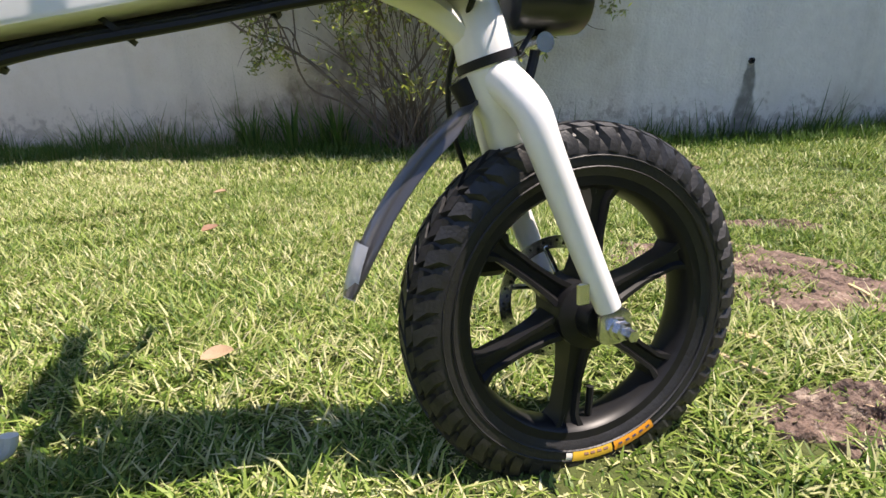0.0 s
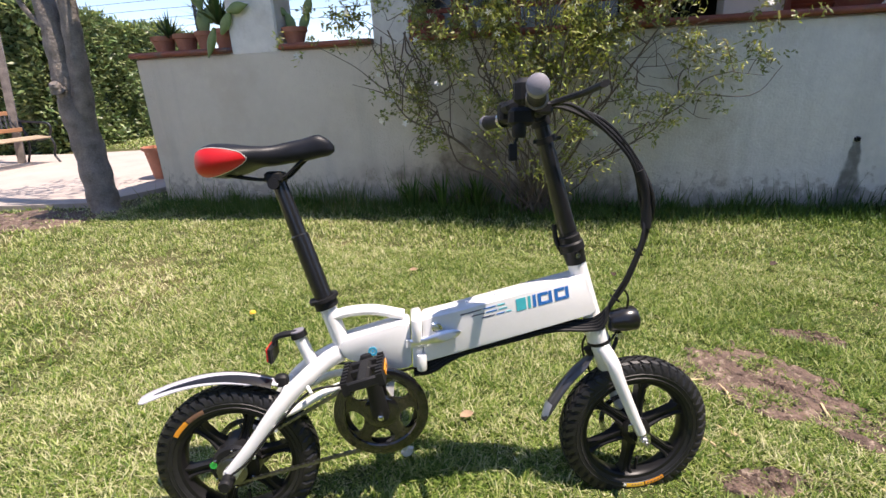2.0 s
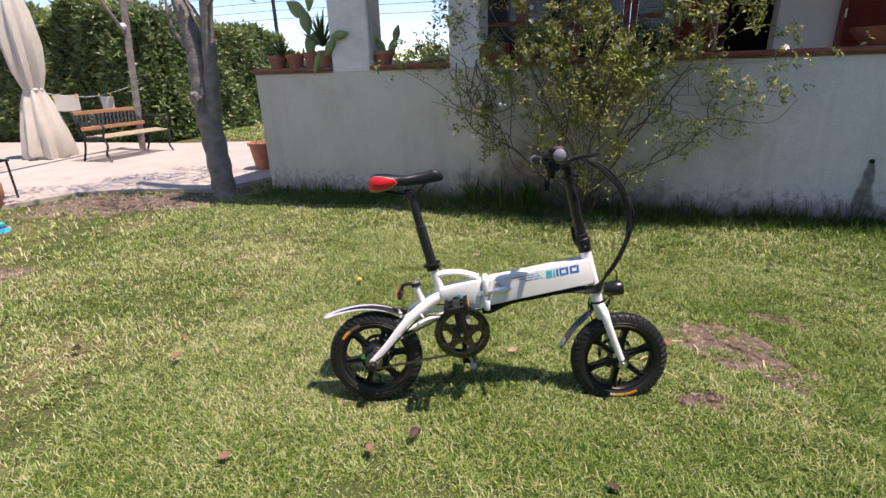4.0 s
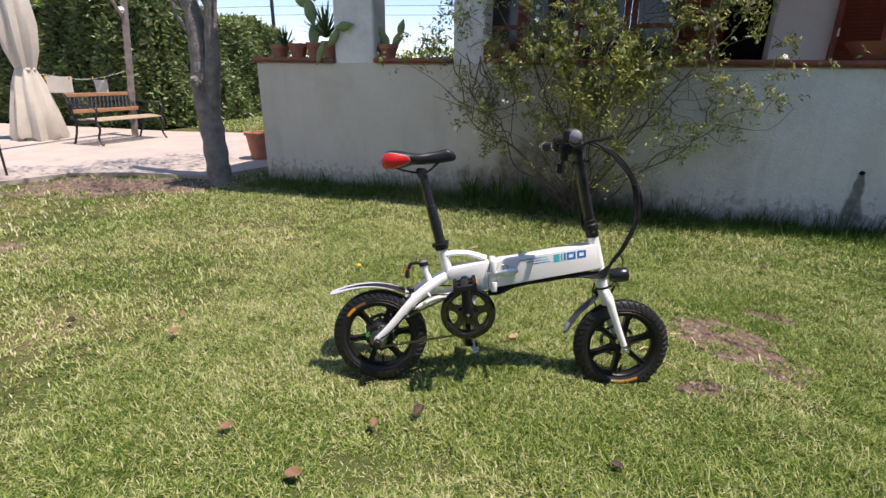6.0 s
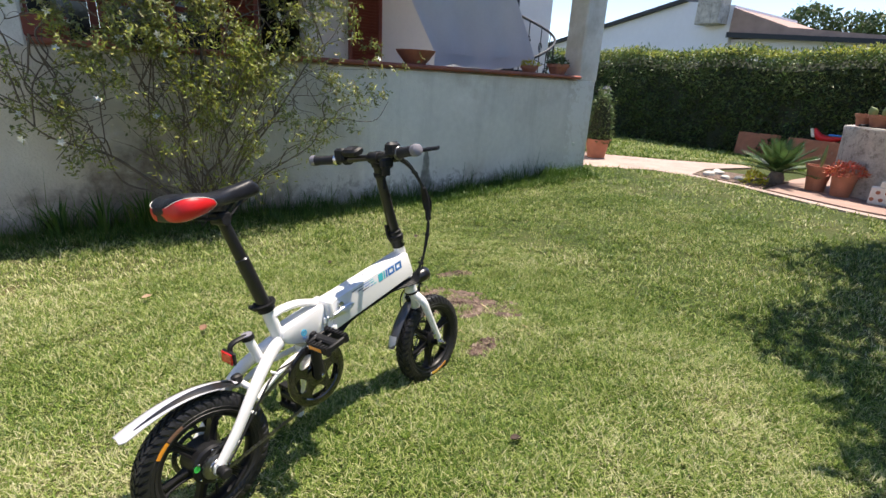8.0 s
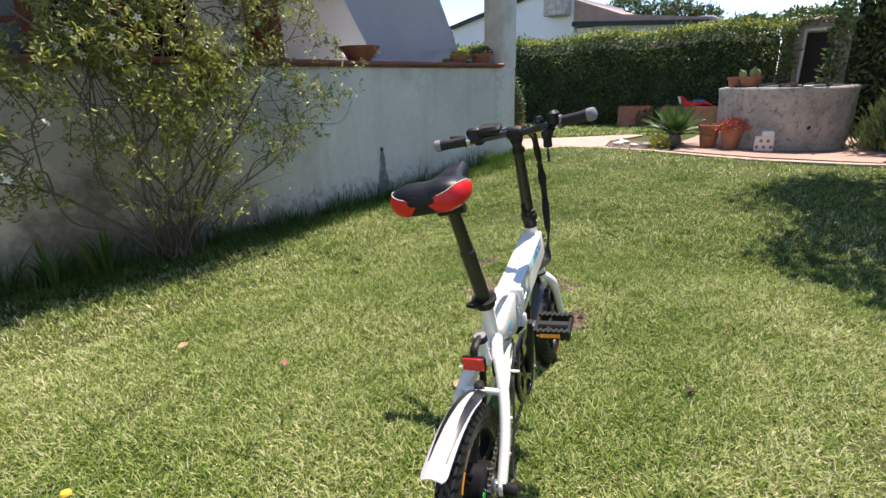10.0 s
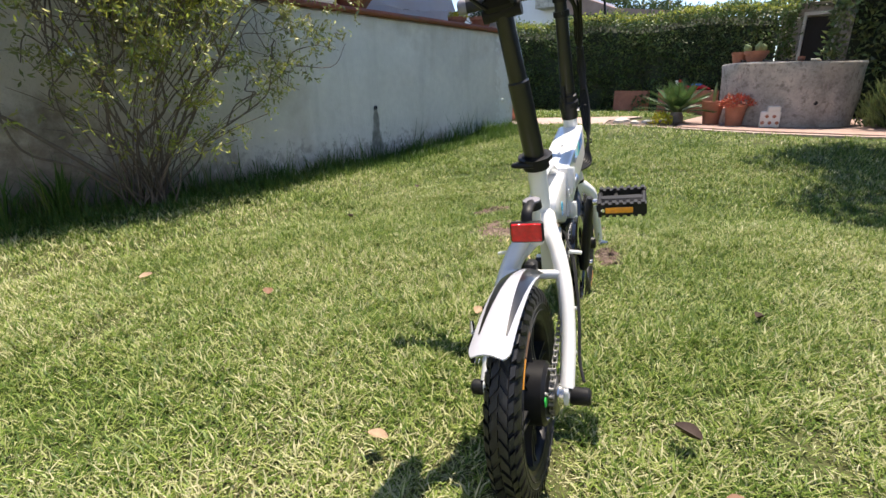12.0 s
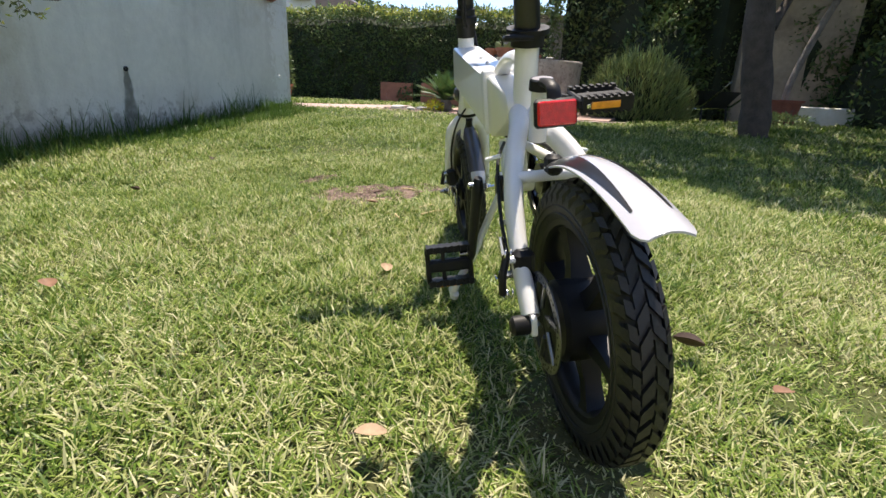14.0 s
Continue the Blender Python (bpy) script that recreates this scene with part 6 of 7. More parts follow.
tree("tree", pose(-3.86, 3.13, 0), "grey-barked patio tree with a forked trunk",
     [([(0.01, 0, -0.1), (-0.03, 0.03, 0.2), (-0.11, 0.1, 0.57), (-0.15, 0.11, 0.98)], 0.125, 0.125), ([(-0.16, 0.11, 0.85), (-0.15, 0.11, 1.3), (-0.15, 0.11, 1.7), (-0.27, 0.12, 2.15), (-0.42, 0.2, 2.9)], 0.115, 0.065),
      ([(-0.09, 0.11, 0.7), (0.0, 0.11, 1.2), (0.05, 0.11, 1.6), (0.1, 0.11, 1.95), (0.32, 0.1, 2.9)], 0.085, 0.055), ([(-0.2, 0.1, 1.75), (-0.5, 0.05, 1.95), (-0.8, 0.0, 2.02)], 0.016, 0.005), ([(0.12, 0.1, 1.95), (0.4, 0.05, 2.06), (0.72, 0.1, 1.95)], 0.014, 0.005),
      ([(-0.15, 0.1, 1.5), (-0.28, 0.0, 1.75), (-0.3, 0.0, 2.1)], 0.03, 0.01), ([(0.06, 0.1, 1.75), (-0.1, 0.1, 2.0), (-0.35, 0.1, 2.3)], 0.018, 0.007), ([(-0.14, -0.01, 1.06), (-0.13, -0.05, 1.12)], 0.06, 0.035)],
     [((-0.6, 0.1, 2.9), 0.7), ((0.4, -0.3, 3.1), 0.7), ((-0.1, 0.6, 3.2), 0.8), ((-1.0, -0.5, 3.1), 0.6), ((0.7, 0.05, 2.12), 0.12)], leaf_tree, 21, 2300, 0.09)
tree("tree", pose(4.9, -1.86, 0), "shade tree beside the lawn, its bark coloured darker for shade",
     [([(0.06, -0.08, -0.1), (0.05, -0.03, 0.4), (0.0, 0.14, 1.2), (0.04, 0.2, 2.0), (0.1, 0.2, 3.0)], 0.16, 0.12), ([(0.05, 0, 1.5), (-0.25, -0.5, 2.2), (-0.7, -0.8, 3.0)], 0.07, 0.03), ([(0.06, 0.02, 1.9), (0.5, 0.7, 2.6), (0.9, 1.2, 3.3)], 0.07, 0.03),
      ([(0.04, 0, 1.2), (0.6, -0.4, 1.9), (1.3, -0.6, 2.6)], 0.05, 0.02)],
     # outer blobs, out of view, are added to shade lawn and back wall
     [((-0.6, 0.9, 3.3), 1.0), ((0.6, 1.2, 3.5), 1.1), ((0.1, -0.4, 3.6), 1.3), ((1.4, 0.2, 3.3), 1.1), ((-0.9, -0.6, 3.2), 0.9), ((1.2, -1.4, 3.2), 1.2), ((-0.4, -1.9, 3.1), 1.1), ((0.2, 1.6, 2.9), 0.7), ((1.6, -0.5, 2.3), 0.5), ((3.0, -1.0, 3.6), 1.5), ((3.4, -3.0, 3.6), 1.6), ((1.6, -3.2, 3.4), 1.4), ((3.6, 1.0, 3.6), 1.0), ((-1.2, 1.35, 3.3), 0.75), ((-1.95, 0.85, 3.2), 0.65), ((-0.1, 1.65, 3.4), 0.8), ((-1.6, 0.0, 3.3), 0.7)], leaf_tree, 23, 38000, 0.15, bark_shaded)
tree("tree", pose(2.9, -3.3, 0), "olive-leaved garden tree with drooping twigs",
     [([(0.0, 0, -0.1), (0.0, 0, 0.8), (0.05, 0.02, 1.8)], 0.1, 0.07), ([(0.05, 0.02, 1.7), (0.1, 0.6, 2.2), (0.1, 1.1, 2.0), (0.1, 1.3, 1.4)], 0.03, 0.006), ([(0.05, 0.02, 1.7), (-0.3, 0.2, 2.4), (-0.4, 0.4, 3.0)], 0.04, 0.02)],
     [((0, 0.2, 2.7), 1.0), ((0.1, 1.28, 1.5), 0.18), ((0.15, 1.2, 1.85), 0.22)], leaf_herb, 25, 3600, 0.09)
tree("tree", pose(46, 13, 0), "umbrella pine on the skyline", [([(0, 0, 0), (0, 0, 5)], 0.3, 0.2)], [((0, 0, 6.0), 1.6), ((1, 2.0, 6.3), 1.6), ((0, -2.0, 5.6), 1.4), ((0, 4.5, 6.8), 1.8)], leaf_tree, 27, 5000, 0.4)
tree("tree", pose(50, 4, 0), "dark pine on the skyline", [([(0, 0, 0), (0, 0, 4)], 0.3, 0.2)], [((0, 0, 4.2), 1.8), ((0, 4.5, 4.9), 1.6)], leaf_tree, 28, 3000, 0.4)


def clump(name, m, label, seed, rx, ry, h, count, size, leaf, category="bush", upright=False, core=True):
    r = np.random.default_rng(seed)
    t = thing(name, m, label, category)
    d = r.normal(size=(count, 3))
    d[:, 2] = np.abs(d[:, 2])
    d /= np.linalg.norm(d, axis=1)[:, None]
    c = d * np.array([rx, ry, h]) * (r.uniform(0.55, 1.0, count) ** 0.5)[:, None] * (1 + 0.14 * np.sin(d[:, 0] * 9 + seed) * np.sin(d[:, 1] * 8))[:, None]
    out = d * 0.8
    if upright:
        out = np.tile(np.array([0, 0, 2.2]), (count, 1)) + d * 1.3
    ob = new("foliage", leaf_mesh("foliage", c, size, size * (0.14 if upright else 0.42), leaf, r, 0.0, out))
    ob.parent = t
    # added solid, coloured as the shade between the leaves
    if core:
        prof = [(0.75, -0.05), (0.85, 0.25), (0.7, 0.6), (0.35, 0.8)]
        part("core", Shape().loft([[(rx * q * math.cos(a), ry * q * math.sin(a), h * z) for a in (2 * math.pi * i / 14 for i in range(14))] for q, z in prof]), shade_core, t)
    return t


clump("rosemary_bush", pose(7.35, -1.05, 0.1), "grey-green rosemary bush beside the well", 31, 0.5, 0.8, 0.95, 7000, 0.15, leaf_herb, upright=True)
clump("yellow_bush", pose(-2.0, 7.6, 0), "yellow-green flowering bush behind the veranda", 33, 1.0, 0.8, 1.75, 3500, 0.08, leaf_yellow)
clump("conical_shrub", pose(6.1, 4.35, 0.365), "green potted shrub at the wall end", 35, 0.2, 0.2, 0.85, 1500, 0.06, leaf_hedge)
clump("ivy_patch", pose(7.3, -3.2, 0.08), "low ivy at the foot of the red pot", 36, 0.5, 0.45, 0.22, 700, 0.07, leaf_herb, core=False)
clump("ivy_mass", pose(11.05, 0.9, 1.95), "ivy growing over the small shed roof", 37, 0.6, 0.8, 0.3, 1500, 0.09, leaf_hedge, core=False)
clump("shrub", pose(8.8, -5.6, 0.0), "large dark shrub in the shade", 38, 1.3, 1.2, 1.9, 3600, 0.13, leaf_hedge)
clump("shrub", pose(9.6, -1.7, 0.0), "glossy green shrub behind the rosemary", 39, 0.8, 0.9, 2.2, 3600, 0.12, leaf_hedge)
clump("shrub", pose(-9.8, 6.9, 0.0), "low green shrub in front of the hedge", 40, 0.8, 0.5, 1.3, 1600, 0.11, leaf_hedge)

# ---- pots and potted plants ----
def pot_shape(r, h, rim=0.025):
    return Shape().lathe([(r * 0.66, 0.0), (r * 0.68, 0.0), (r * 0.93, h - rim * 1.6), (r * 1.04, h - rim * 1.5), (r * 1.06, h), (r * 0.92, h), (r * 0.88, h - 0.03), (0.001, h - 0.035)], 28)


def pot(m, r, h, label, material=None, group="terracotta pots"):
    t = thing("flower_pot", m, label, "pot", group)
    part("body", pot_shape(r, h), material or terracotta, t)
    part("soil", Shape().lathe([(r * 0.87, h - 0.034), (r * 0.5, h - 0.026), (0.001, h - 0.024)], 20), soil, t)
    return t


def spiky(g, n, rng, length, width, tilt0, tilt1, droop=0.1):
    for k in range(n):
        a, ti = 2 * math.pi * k * 0.381966 + rng.uniform(-0.2, 0.2), tilt0 + (tilt1 - tilt0) * (k + 0.5) / n
        ln = length * rng.uniform(0.8, 1.1)
        d = Vector((math.cos(a) * math.sin(ti), math.sin(a) * math.sin(ti), math.cos(ti)))
        s = Vector((-math.sin(a), math.cos(a), 0))
        up = d.cross(s) * -1
        pts = [d * ln * u + Vector((0, 0, -droop * ln * u * u)) for u in (0, 0.3, 0.65, 1)]
        w = (width * 0.6, width, width * 0.7, 0.0008)
        rings = [[tuple(p - s * q), tuple(p - up * q * 0.35), tuple(p + s * q), tuple(p + up * q * 0.1)] for p, q in zip(pts, w)]
        g.loft(rings)
    return g


def pad(c, w, h, lean, turn):
    """One flat cactus pad standing on the point c."""
    prof = []
    for k in range(9):
        u = k / 8
        q = math.sin(math.pi * min(0.985, max(0.05, u)) ** 0.85)
        prof.append([(w * q * math.cos(a), 0.016 * (0.4 + q) * math.sin(a), h * u) for a in (2 * math.pi * i / 12 for i in range(12))])
    return Shape().loft(prof, Matrix.Translation(c) @ pose(0, 0, 0, 0, lean, turn))


def cactus(m, pads, label):
    t = thing("cactus", m, label, "cactus")
    for p in pads:
        part("pad", pad(*p), cactus_skin, t, angle=50)
    return t


rng = np.random.default_rng(8)
CZ = WALL_TOP + 0.046
for x, r, h, lb in ((-3.25, 0.1, 0.13, "low terracotta pot on the wall coping"), (-3.02, 0.1, 0.14, "terracotta pot on the wall coping"), (-2.82, 0.085, 0.15, "terracotta pot with a tall cactus on the coping"), (-2.64, 0.085, 0.16, "terracotta pot beside the pillar on the coping"),
                    (-1.97, 0.1, 0.13, "low terracotta pot beside the pillar"), (3.68, 0.1, 0.08, "shallow orange pot with small flowers"), (4.16, 0.13, 0.12, "round weathered clay pot on the coping")):
    pot(pose(x, WALL_Y + 0.14, CZ), r, h, lb)
single("agave_plant", spiky(Shape(), 34, rng, 0.26, 0.012, 0.1, 1.35), leaf_palm, "small spiky agave in a coping pot", "plant", m=pose(-3.18, WALL_Y + 0.14, CZ + 0.1))
single("yucca_plant", spiky(Shape(), 40, rng, 0.4, 0.014, 0.1, 1.3), leaf_palm, "spiky yucca in a coping pot", "plant", m=pose(-2.72, WALL_Y + 0.22, CZ + 0.2))
cactus(pose(-2.82, WALL_Y + 0.14, CZ + 0.1), [((0, 0, 0), 0.06, 0.26, 0, 10), ((0, 0, 0.22), 0.065, 0.28, -8, 20), ((-0.02, 0, 0.4), 0.075, 0.25, -55, 0), ((0.03, 0, 0.44), 0.07, 0.3, 15, -20), ((0.0, 0, 0.1), 0.06, 0.25, 40, 30)], "tall prickly pear cactus with broad green pads")
cactus(pose(-2.55, WALL_Y - 0.02, CZ + 0.1), [((0, 0, 0), 0.045, 0.22, 35, 0), ((0.1, -0.02, 0.17), 0.045, 0.2, 80, 0), ((-0.02, -0.05, 0.05), 0.04, 0.25, 205, 0)], "prickly pear pads leaning past the pillar")
cactus(pose(-1.97, WALL_Y + 0.14, CZ + 0.09), [((0, 0, 0), 0.045, 0.18, -20, 0), ((0.05, 0, 0), 0.04, 0.2, 30, 10), ((0.12, 0, 0.12), 0.04, 0.16, 20, 0), ((-0.05, 0, 0.14), 0.035, 0.12, -60, 0)], "small prickly pear in a terracotta pot")
box_t = thing("planter_box", pose(-1.1, WALL_Y + 0.1, CZ), "dark brown window box on the wall coping", "planter")
part("body", Shape().box(0.15, 0, 0.07, 0.5, 0.18, 0.14, c=0.01), brown_paint, box_t)
part("soil", Shape().box(0.15, 0, 0.138, 0.46, 0.14, 0.012), soil, box_t)
clump("wispy_plant", pose(-1.2, WALL_Y + 0.12, CZ + 0.13), "wispy green plant growing in the planter box", 51, 0.28, 0.12, 0.5, 420, 0.045, leaf_jasmine, "plant", core=False)
clump("small_flowers", pose(3.68, WALL_Y + 0.14, CZ + 0.07), "small orange flowers in a shallow pot", 52, 0.11, 0.11, 0.06, 160, 0.035, leaf_yellow, "flowers", core=False)
clump("potted_herb", pose(4.16, WALL_Y + 0.14, CZ + 0.11), "dark trailing plant in the round pot", 53, 0.13, 0.13, 0.08, 220, 0.04, leaf_tree, "plant", core=False)
bowl_t = thing("clay_bowl", pose(2.08, WALL_Y + 0.1, CZ), "wide dark terracotta bowl on the coping", "bowl")
part("body", Shape().lathe([(0.09, 0), (0.1, 0), (0.19, 0.11), (0.2, 0.13), (0.185, 0.13), (0.17, 0.11), (0.001, 0.06)], 28), coping_red, bowl_t)

pot(pose(-4.32, 4.45, 0.05), 0.19, 0.36, "terracotta pot at the wall corner on the patio")
clump("pot_sprig", pose(-4.32, 4.45, 0.38), "sparse green sprig in the corner pot", 54, 0.12, 0.12, 0.25, 60, 0.05, leaf_herb, "plant", core=False)
pot(pose(6.1, 4.35, 0.12), 0.2, 0.3, "terracotta pot with a shrub at the wall end")
single("palm_sprig", spiky(Shape(), 16, rng, 0.7, 0.03, 0.3, 1.2, 0.35), leaf_palm, "arching palm fronds behind the potted shrub", "palm", m=pose(6.5, 5.0, 0.6))
part("stem", Shape().tube([(6.5, 5.0, -0.05), (6.5, 5.0, 0.62)], 0.06, 10), bark, thing("short_palm", pose(0, 0, 0), "short palm trunk by the path", "palm"))
pot(pose(6.72, 1.42, 0.13), 0.145, 0.31, "terracotta pot beside the well")
pot(pose(6.62, 1.12, 0.13), 0.14, 0.28, "terracotta pot with a red-leaved plant by the well")
clump("red_plant", pose(6.62, 1.12, 0.38), "orange-red succulent in a pot by the well", 55, 0.2, 0.2, 0.14, 420, 0.05, petal_red, "plant", core=False)
cactus(pose(6.72, 1.42, 0.4), [((0, 0, 0), 0.03, 0.3, -6, 30)], "slim cactus in the pot by the well")
pot(pose(8.05, -3.45, 0.09), 0.27, 0.42, "large red plastic pot in the shade", coping_red)
part("trunk", Shape().tube(smooth([(8.05, -3.45, 0.35), (8.1, -3.5, 0.8), (8.25, -3.75, 1.5), (8.35, -4.0, 2.1)], 5), 0.05, 10), bark, thing("potted_tree", pose(0, 0, 0), "bare leaning trunk in the red pot", "tree"))
sago = thing("sago_palm", pose(6.72, 1.88, 0.125), "green sago palm with arching fronds in the bed", "palm")
part("trunk", Shape().lathe([(0.09, 0), (0.1, 0.08), (0.07, 0.16)], 14), bark, sago)
for k in range(30):
    a, ti = 2.39996 * k, 0.25 + 1.1 * (k + 0.5) / 30
    ln = 0.58
    d = Vector((math.cos(a) * math.sin(ti), math.sin(a) * math.sin(ti), math.cos(ti)))
    s = Vector((-math.sin(a), math.cos(a), 0))
    g = Shape()
    spine = [Vector((0, 0, 0.14)) + d * ln * u + Vector((0, 0, -0.22 * ln * u * u)) for u in (i / 19 for i in range(20))]
    g.tube(spine, 0.005, 5)
    for i in range(1, 20):
        for sg in (-1, 1):
            w = 0.11 * math.sin(math.pi * (i + 2) / 22)
            p, q = spine[i], spine[i] + s * sg * w + d * 0.05 + Vector((0, 0, 0.02))
            o = d * 0.017
            g.add([tuple(p - o), tuple(p + o), tuple(q)], [(0, 1, 2)])
    part("frond", g, leaf_palm, sago)


# ---- the old well ----
well = thing("old_well", pose(7.45, 0.66, 0.07), "weathered round concrete well with a wide rim", "well")
n = 40
rings = []
for r, z in ((0.815, 0.0), (0.81, 0.04), (0.795, 0.06), (0.8, 0.12), (0.815, 0.4), (0.82, 0.75), (0.835, 0.84), (0.825, 0.86), (0.7, 0.862), (0.68, 0.84), (0.66, 0.3), (0.01, 0.28)):
    rings.append([((r + 0.008 * math.sin(5 * a + z * 7) + 0.005 * math.sin(11 * a)) * math.cos(a), (r + 0.008 * math.sin(5 * a + z * 7)) * math.sin(a), z + 0.006 * math.sin(3 * a)) for a in (2 * math.pi * i / n for i in range(n))])
part("ring_wall", Shape().loft(rings), concrete_old, well)
part("drain_hole", Shape().lathe([(0.026, -0.01), (0.026, 0.006), (0.018, 0.007)], 12, pose(-0.812 * math.cos(0.5), -0.812 * math.sin(0.5), 0.36, 0, 90, 28)), iron, well, "small dark drain hole")
for k in range(5):
    part("cover_bar", Shape().tube([(-0.74, -0.5 + 0.25 * k, 0.885), (0.74, -0.5 + 0.25 * k, 0.885)], 0.015, 8), iron, well)
part("cover_mesh", Shape().lathe([(0.72, 0.868), (0.72, 0.874), (0.001, 0.876)], 32), iron, well)
pot(pose(7.15, 1.26, 0.93), 0.1, 0.15, "small terracotta pot on the well rim")
pot(pose(6.98, 1.04, 0.93), 0.14, 0.15, "wide terracotta pot on the well rim")
pot(pose(6.85, 0.52, 0.93), 0.04, 0.06, "tiny clay pot on the well rim")
cactus(pose(6.98, 1.04, 1.06), [((0, 0, 0), 0.05, 0.15, -15, 60), ((0, 0.08, 0), 0.05, 0.13, 30, 100), ((0, -0.08, 0), 0.045, 0.12, 10, 80)], "pale succulent pads in the wide pot")
single("stone_lid", Shape().box(0, 0, 0.012, 0.16, 0.1, 0.024, c=0.006), stone, "small flat white stone on the well rim", "stone", m=pose(6.76, 0.36, 0.93))
block = thing("patterned_block", pose(6.5, 0.7, 0.13, 0, 0, 12), "cream patterned tile block leaning on the well", "block")
part("body", Shape().box(0, 0, 0.1, 0.09, 0.22, 0.2, c=0.01).box(0, -0.03, 0.23, 0.09, 0.14, 0.07, c=0.01), rough_plaster, block)
for k in range(5):
    part("motif", Shape().lathe([(0.022, -0.001), (0.022, 0.002)], 8, pose(-0.046, -0.08 + 0.04 * k, 0.06 + 0.08 * (k % 2), 0, -90, 0)), terracotta, block)
for k, (x, y, s) in enumerate(((6.4, 2.6, 0.09), (6.36, 2.35, 0.07), (6.5, 2.2, 0.08), (6.65, 2.6, 0.08), (6.8, 2.7, 0.07))):
    ob = single("bed_stone", Shape().lathe([(0.3 * s, -0.3 * s), (0.95 * s, 0.0), (0.85 * s, 0.45 * s), (0.35 * s, 0.72 * s)], 10), stone, "rounded grey stone edging the bed", "stone", "bed stones", m=pose(x, y, 0.13, 0, 0, 50 * k))
    ob.scale = (1.3, 0.9, 0.8)
clump("bed_flowers", pose(6.38, 2.0, 0.12), "small yellow-green plant in the flower bed", 57, 0.14, 0.14, 0.16, 160, 0.06, leaf_yellow, "plant", core=False)
single("bed_litter", Shape().box(0, 0, 0.01, 0.5, 0.5, 0.03, c=0.01), soil, "dark mulch under the sago palm", "soil", m=pose(6.75, 2.05, 0.12), kind="structure")


# ---- clay slabs and toy by the far hedge ----
def clay_slab(m, w, h, label):
    t = thing("clay_slab", m, label, "slab", "clay slabs by the hedge")
    part("plate", Shape().box(0, 0, h / 2, 0.04, w, h, c=0.008), terracotta, t)
    part("rib", Shape().box(-0.025, -w / 2 + 0.04, h / 2, 0.012, 0.03, h * 0.96, c=0.003), terracotta, t)


clay_slab(pose(10.0, 3.62, 0.07, 0, 8, 14), 0.72, 0.46, "reddish clay slab leaning by the hedge")
clay_slab(pose(9.66, 2.44, 0.07, 0, 5, -2), 1.1, 0.47, "long reddish clay slab standing by the hedge")
toy = thing("toy_scooter", pose(9.78, 2.42, 0.53), "red, white and blue plastic toy on the slab", "toy")
part("body", Shape().tube(smooth([(0, 0.22, 0.2), (0, 0.12, 0.06), (0, -0.05, 0.04), (0, -0.2, 0.07), (0, -0.36, 0.03)], 5), [0.02, 0.03, 0.04, 0.05, 0.06, 0.065, 0.065, 0.06, 0.06, 0.06, 0.06, 0.06, 0.06, 0.05, 0.045, 0.04, 0.035, 0.03, 0.025, 0.02, 0.01], 10), red_vinyl, toy)
part("seat", Shape().box(0, -0.1, 0.11, 0.09, 0.2, 0.04, c=0.015), decal_blue, toy)
part("front", Shape().box(0, 0.19, 0.2, 0.05, 0.05, 0.16, pose(0, 0, 0, -20), c=0.012), plastic_white, toy)
part("handle", Shape().tube([(-0.1, 0.22, 0.27), (0.1, 0.22, 0.27)], 0.012, 8), black_matt, toy)

# ---- shed with an old door ----
g = Shape()
for y0, y1, z0, z1 in ((-0.2, 0.36, -0.1, 2.0), (0.88, 1.2, -0.1, 2.0), (0.36, 0.88, 1.82, 2.0)):
    g.box(10.9, (y0 + y1) / 2, (z0 + z1) / 2, 0.5, y1 - y0, z1 - z0)
single("wall_shed", g, concrete_old, "mossy plaster front of a small shed", "wall", kind="structure")
single("roof_shed", Shape().prism([(10.55, 1.98), (11.3, 1.98), (11.3, 2.12), (10.5, 2.02)], -0.15, 1.15), concrete_old, "worn shed roof edge", "roof", kind="structure")
door_t = thing("door_2", pose(10.72, 0.36, 0), "dark shed door with a bare wooden frame", "door", kind="structure")
part("door_leaf", Shape().box(0.05, 0.24, 0.9, 0.04, 0.44, 1.8), dark_room, door_t)
for y in (0.0, 0.48):
    part("door_frame", Shape().box(-0.06, y, 0.9, 0.09, 0.05, 1.84, c=0.006), rough_plaster, door_t)
part("door_frame", Shape().box(-0.06, 0.24, 1.85, 0.09, 0.53, 0.06, c=0.006), rough_plaster, door_t)

# wall and barrow in the shade
wall_box("wall_back", 9.35, 9.6, -4.9, -3.1, -0.2, 2.6, tan_plaster, "shaded tan plaster wall behind the red pot")
wall_box("wall_low", 8.4, 8.6, -4.7, -3.75, -0.2, 0.42, plaster, "low plaster wall beside the red pot")
barrow = thing("wheelbarrow", pose(7.6, -2.1, 0.09, 0, 0, 25), "dark metal wheelbarrow standing in the shade", "wheelbarrow")
part("tray", Shape().loft([[(-0.25, -0.2, 0.25), (0.3, -0.15, 0.25), (0.3, 0.15, 0.25), (-0.25, 0.2, 0.25)], [(-0.4, -0.32, 0.5), (0.45, -0.26, 0.5), (0.45, 0.26, 0.5), (-0.4, 0.32, 0.5)]]), iron, barrow)
for s in (-1, 1):
    part("handle", Shape().tube([(0.5, s * 0.12, 0.2), (-0.3, s * 0.26, 0.28), (-0.8, s * 0.28, 0.62)], 0.016, 8), steel, barrow)
    part("leg", Shape().tube([(-0.25, s * 0.22, 0.27), (-0.3, s * 0.24, 0.0)], 0.014, 8), iron, barrow)
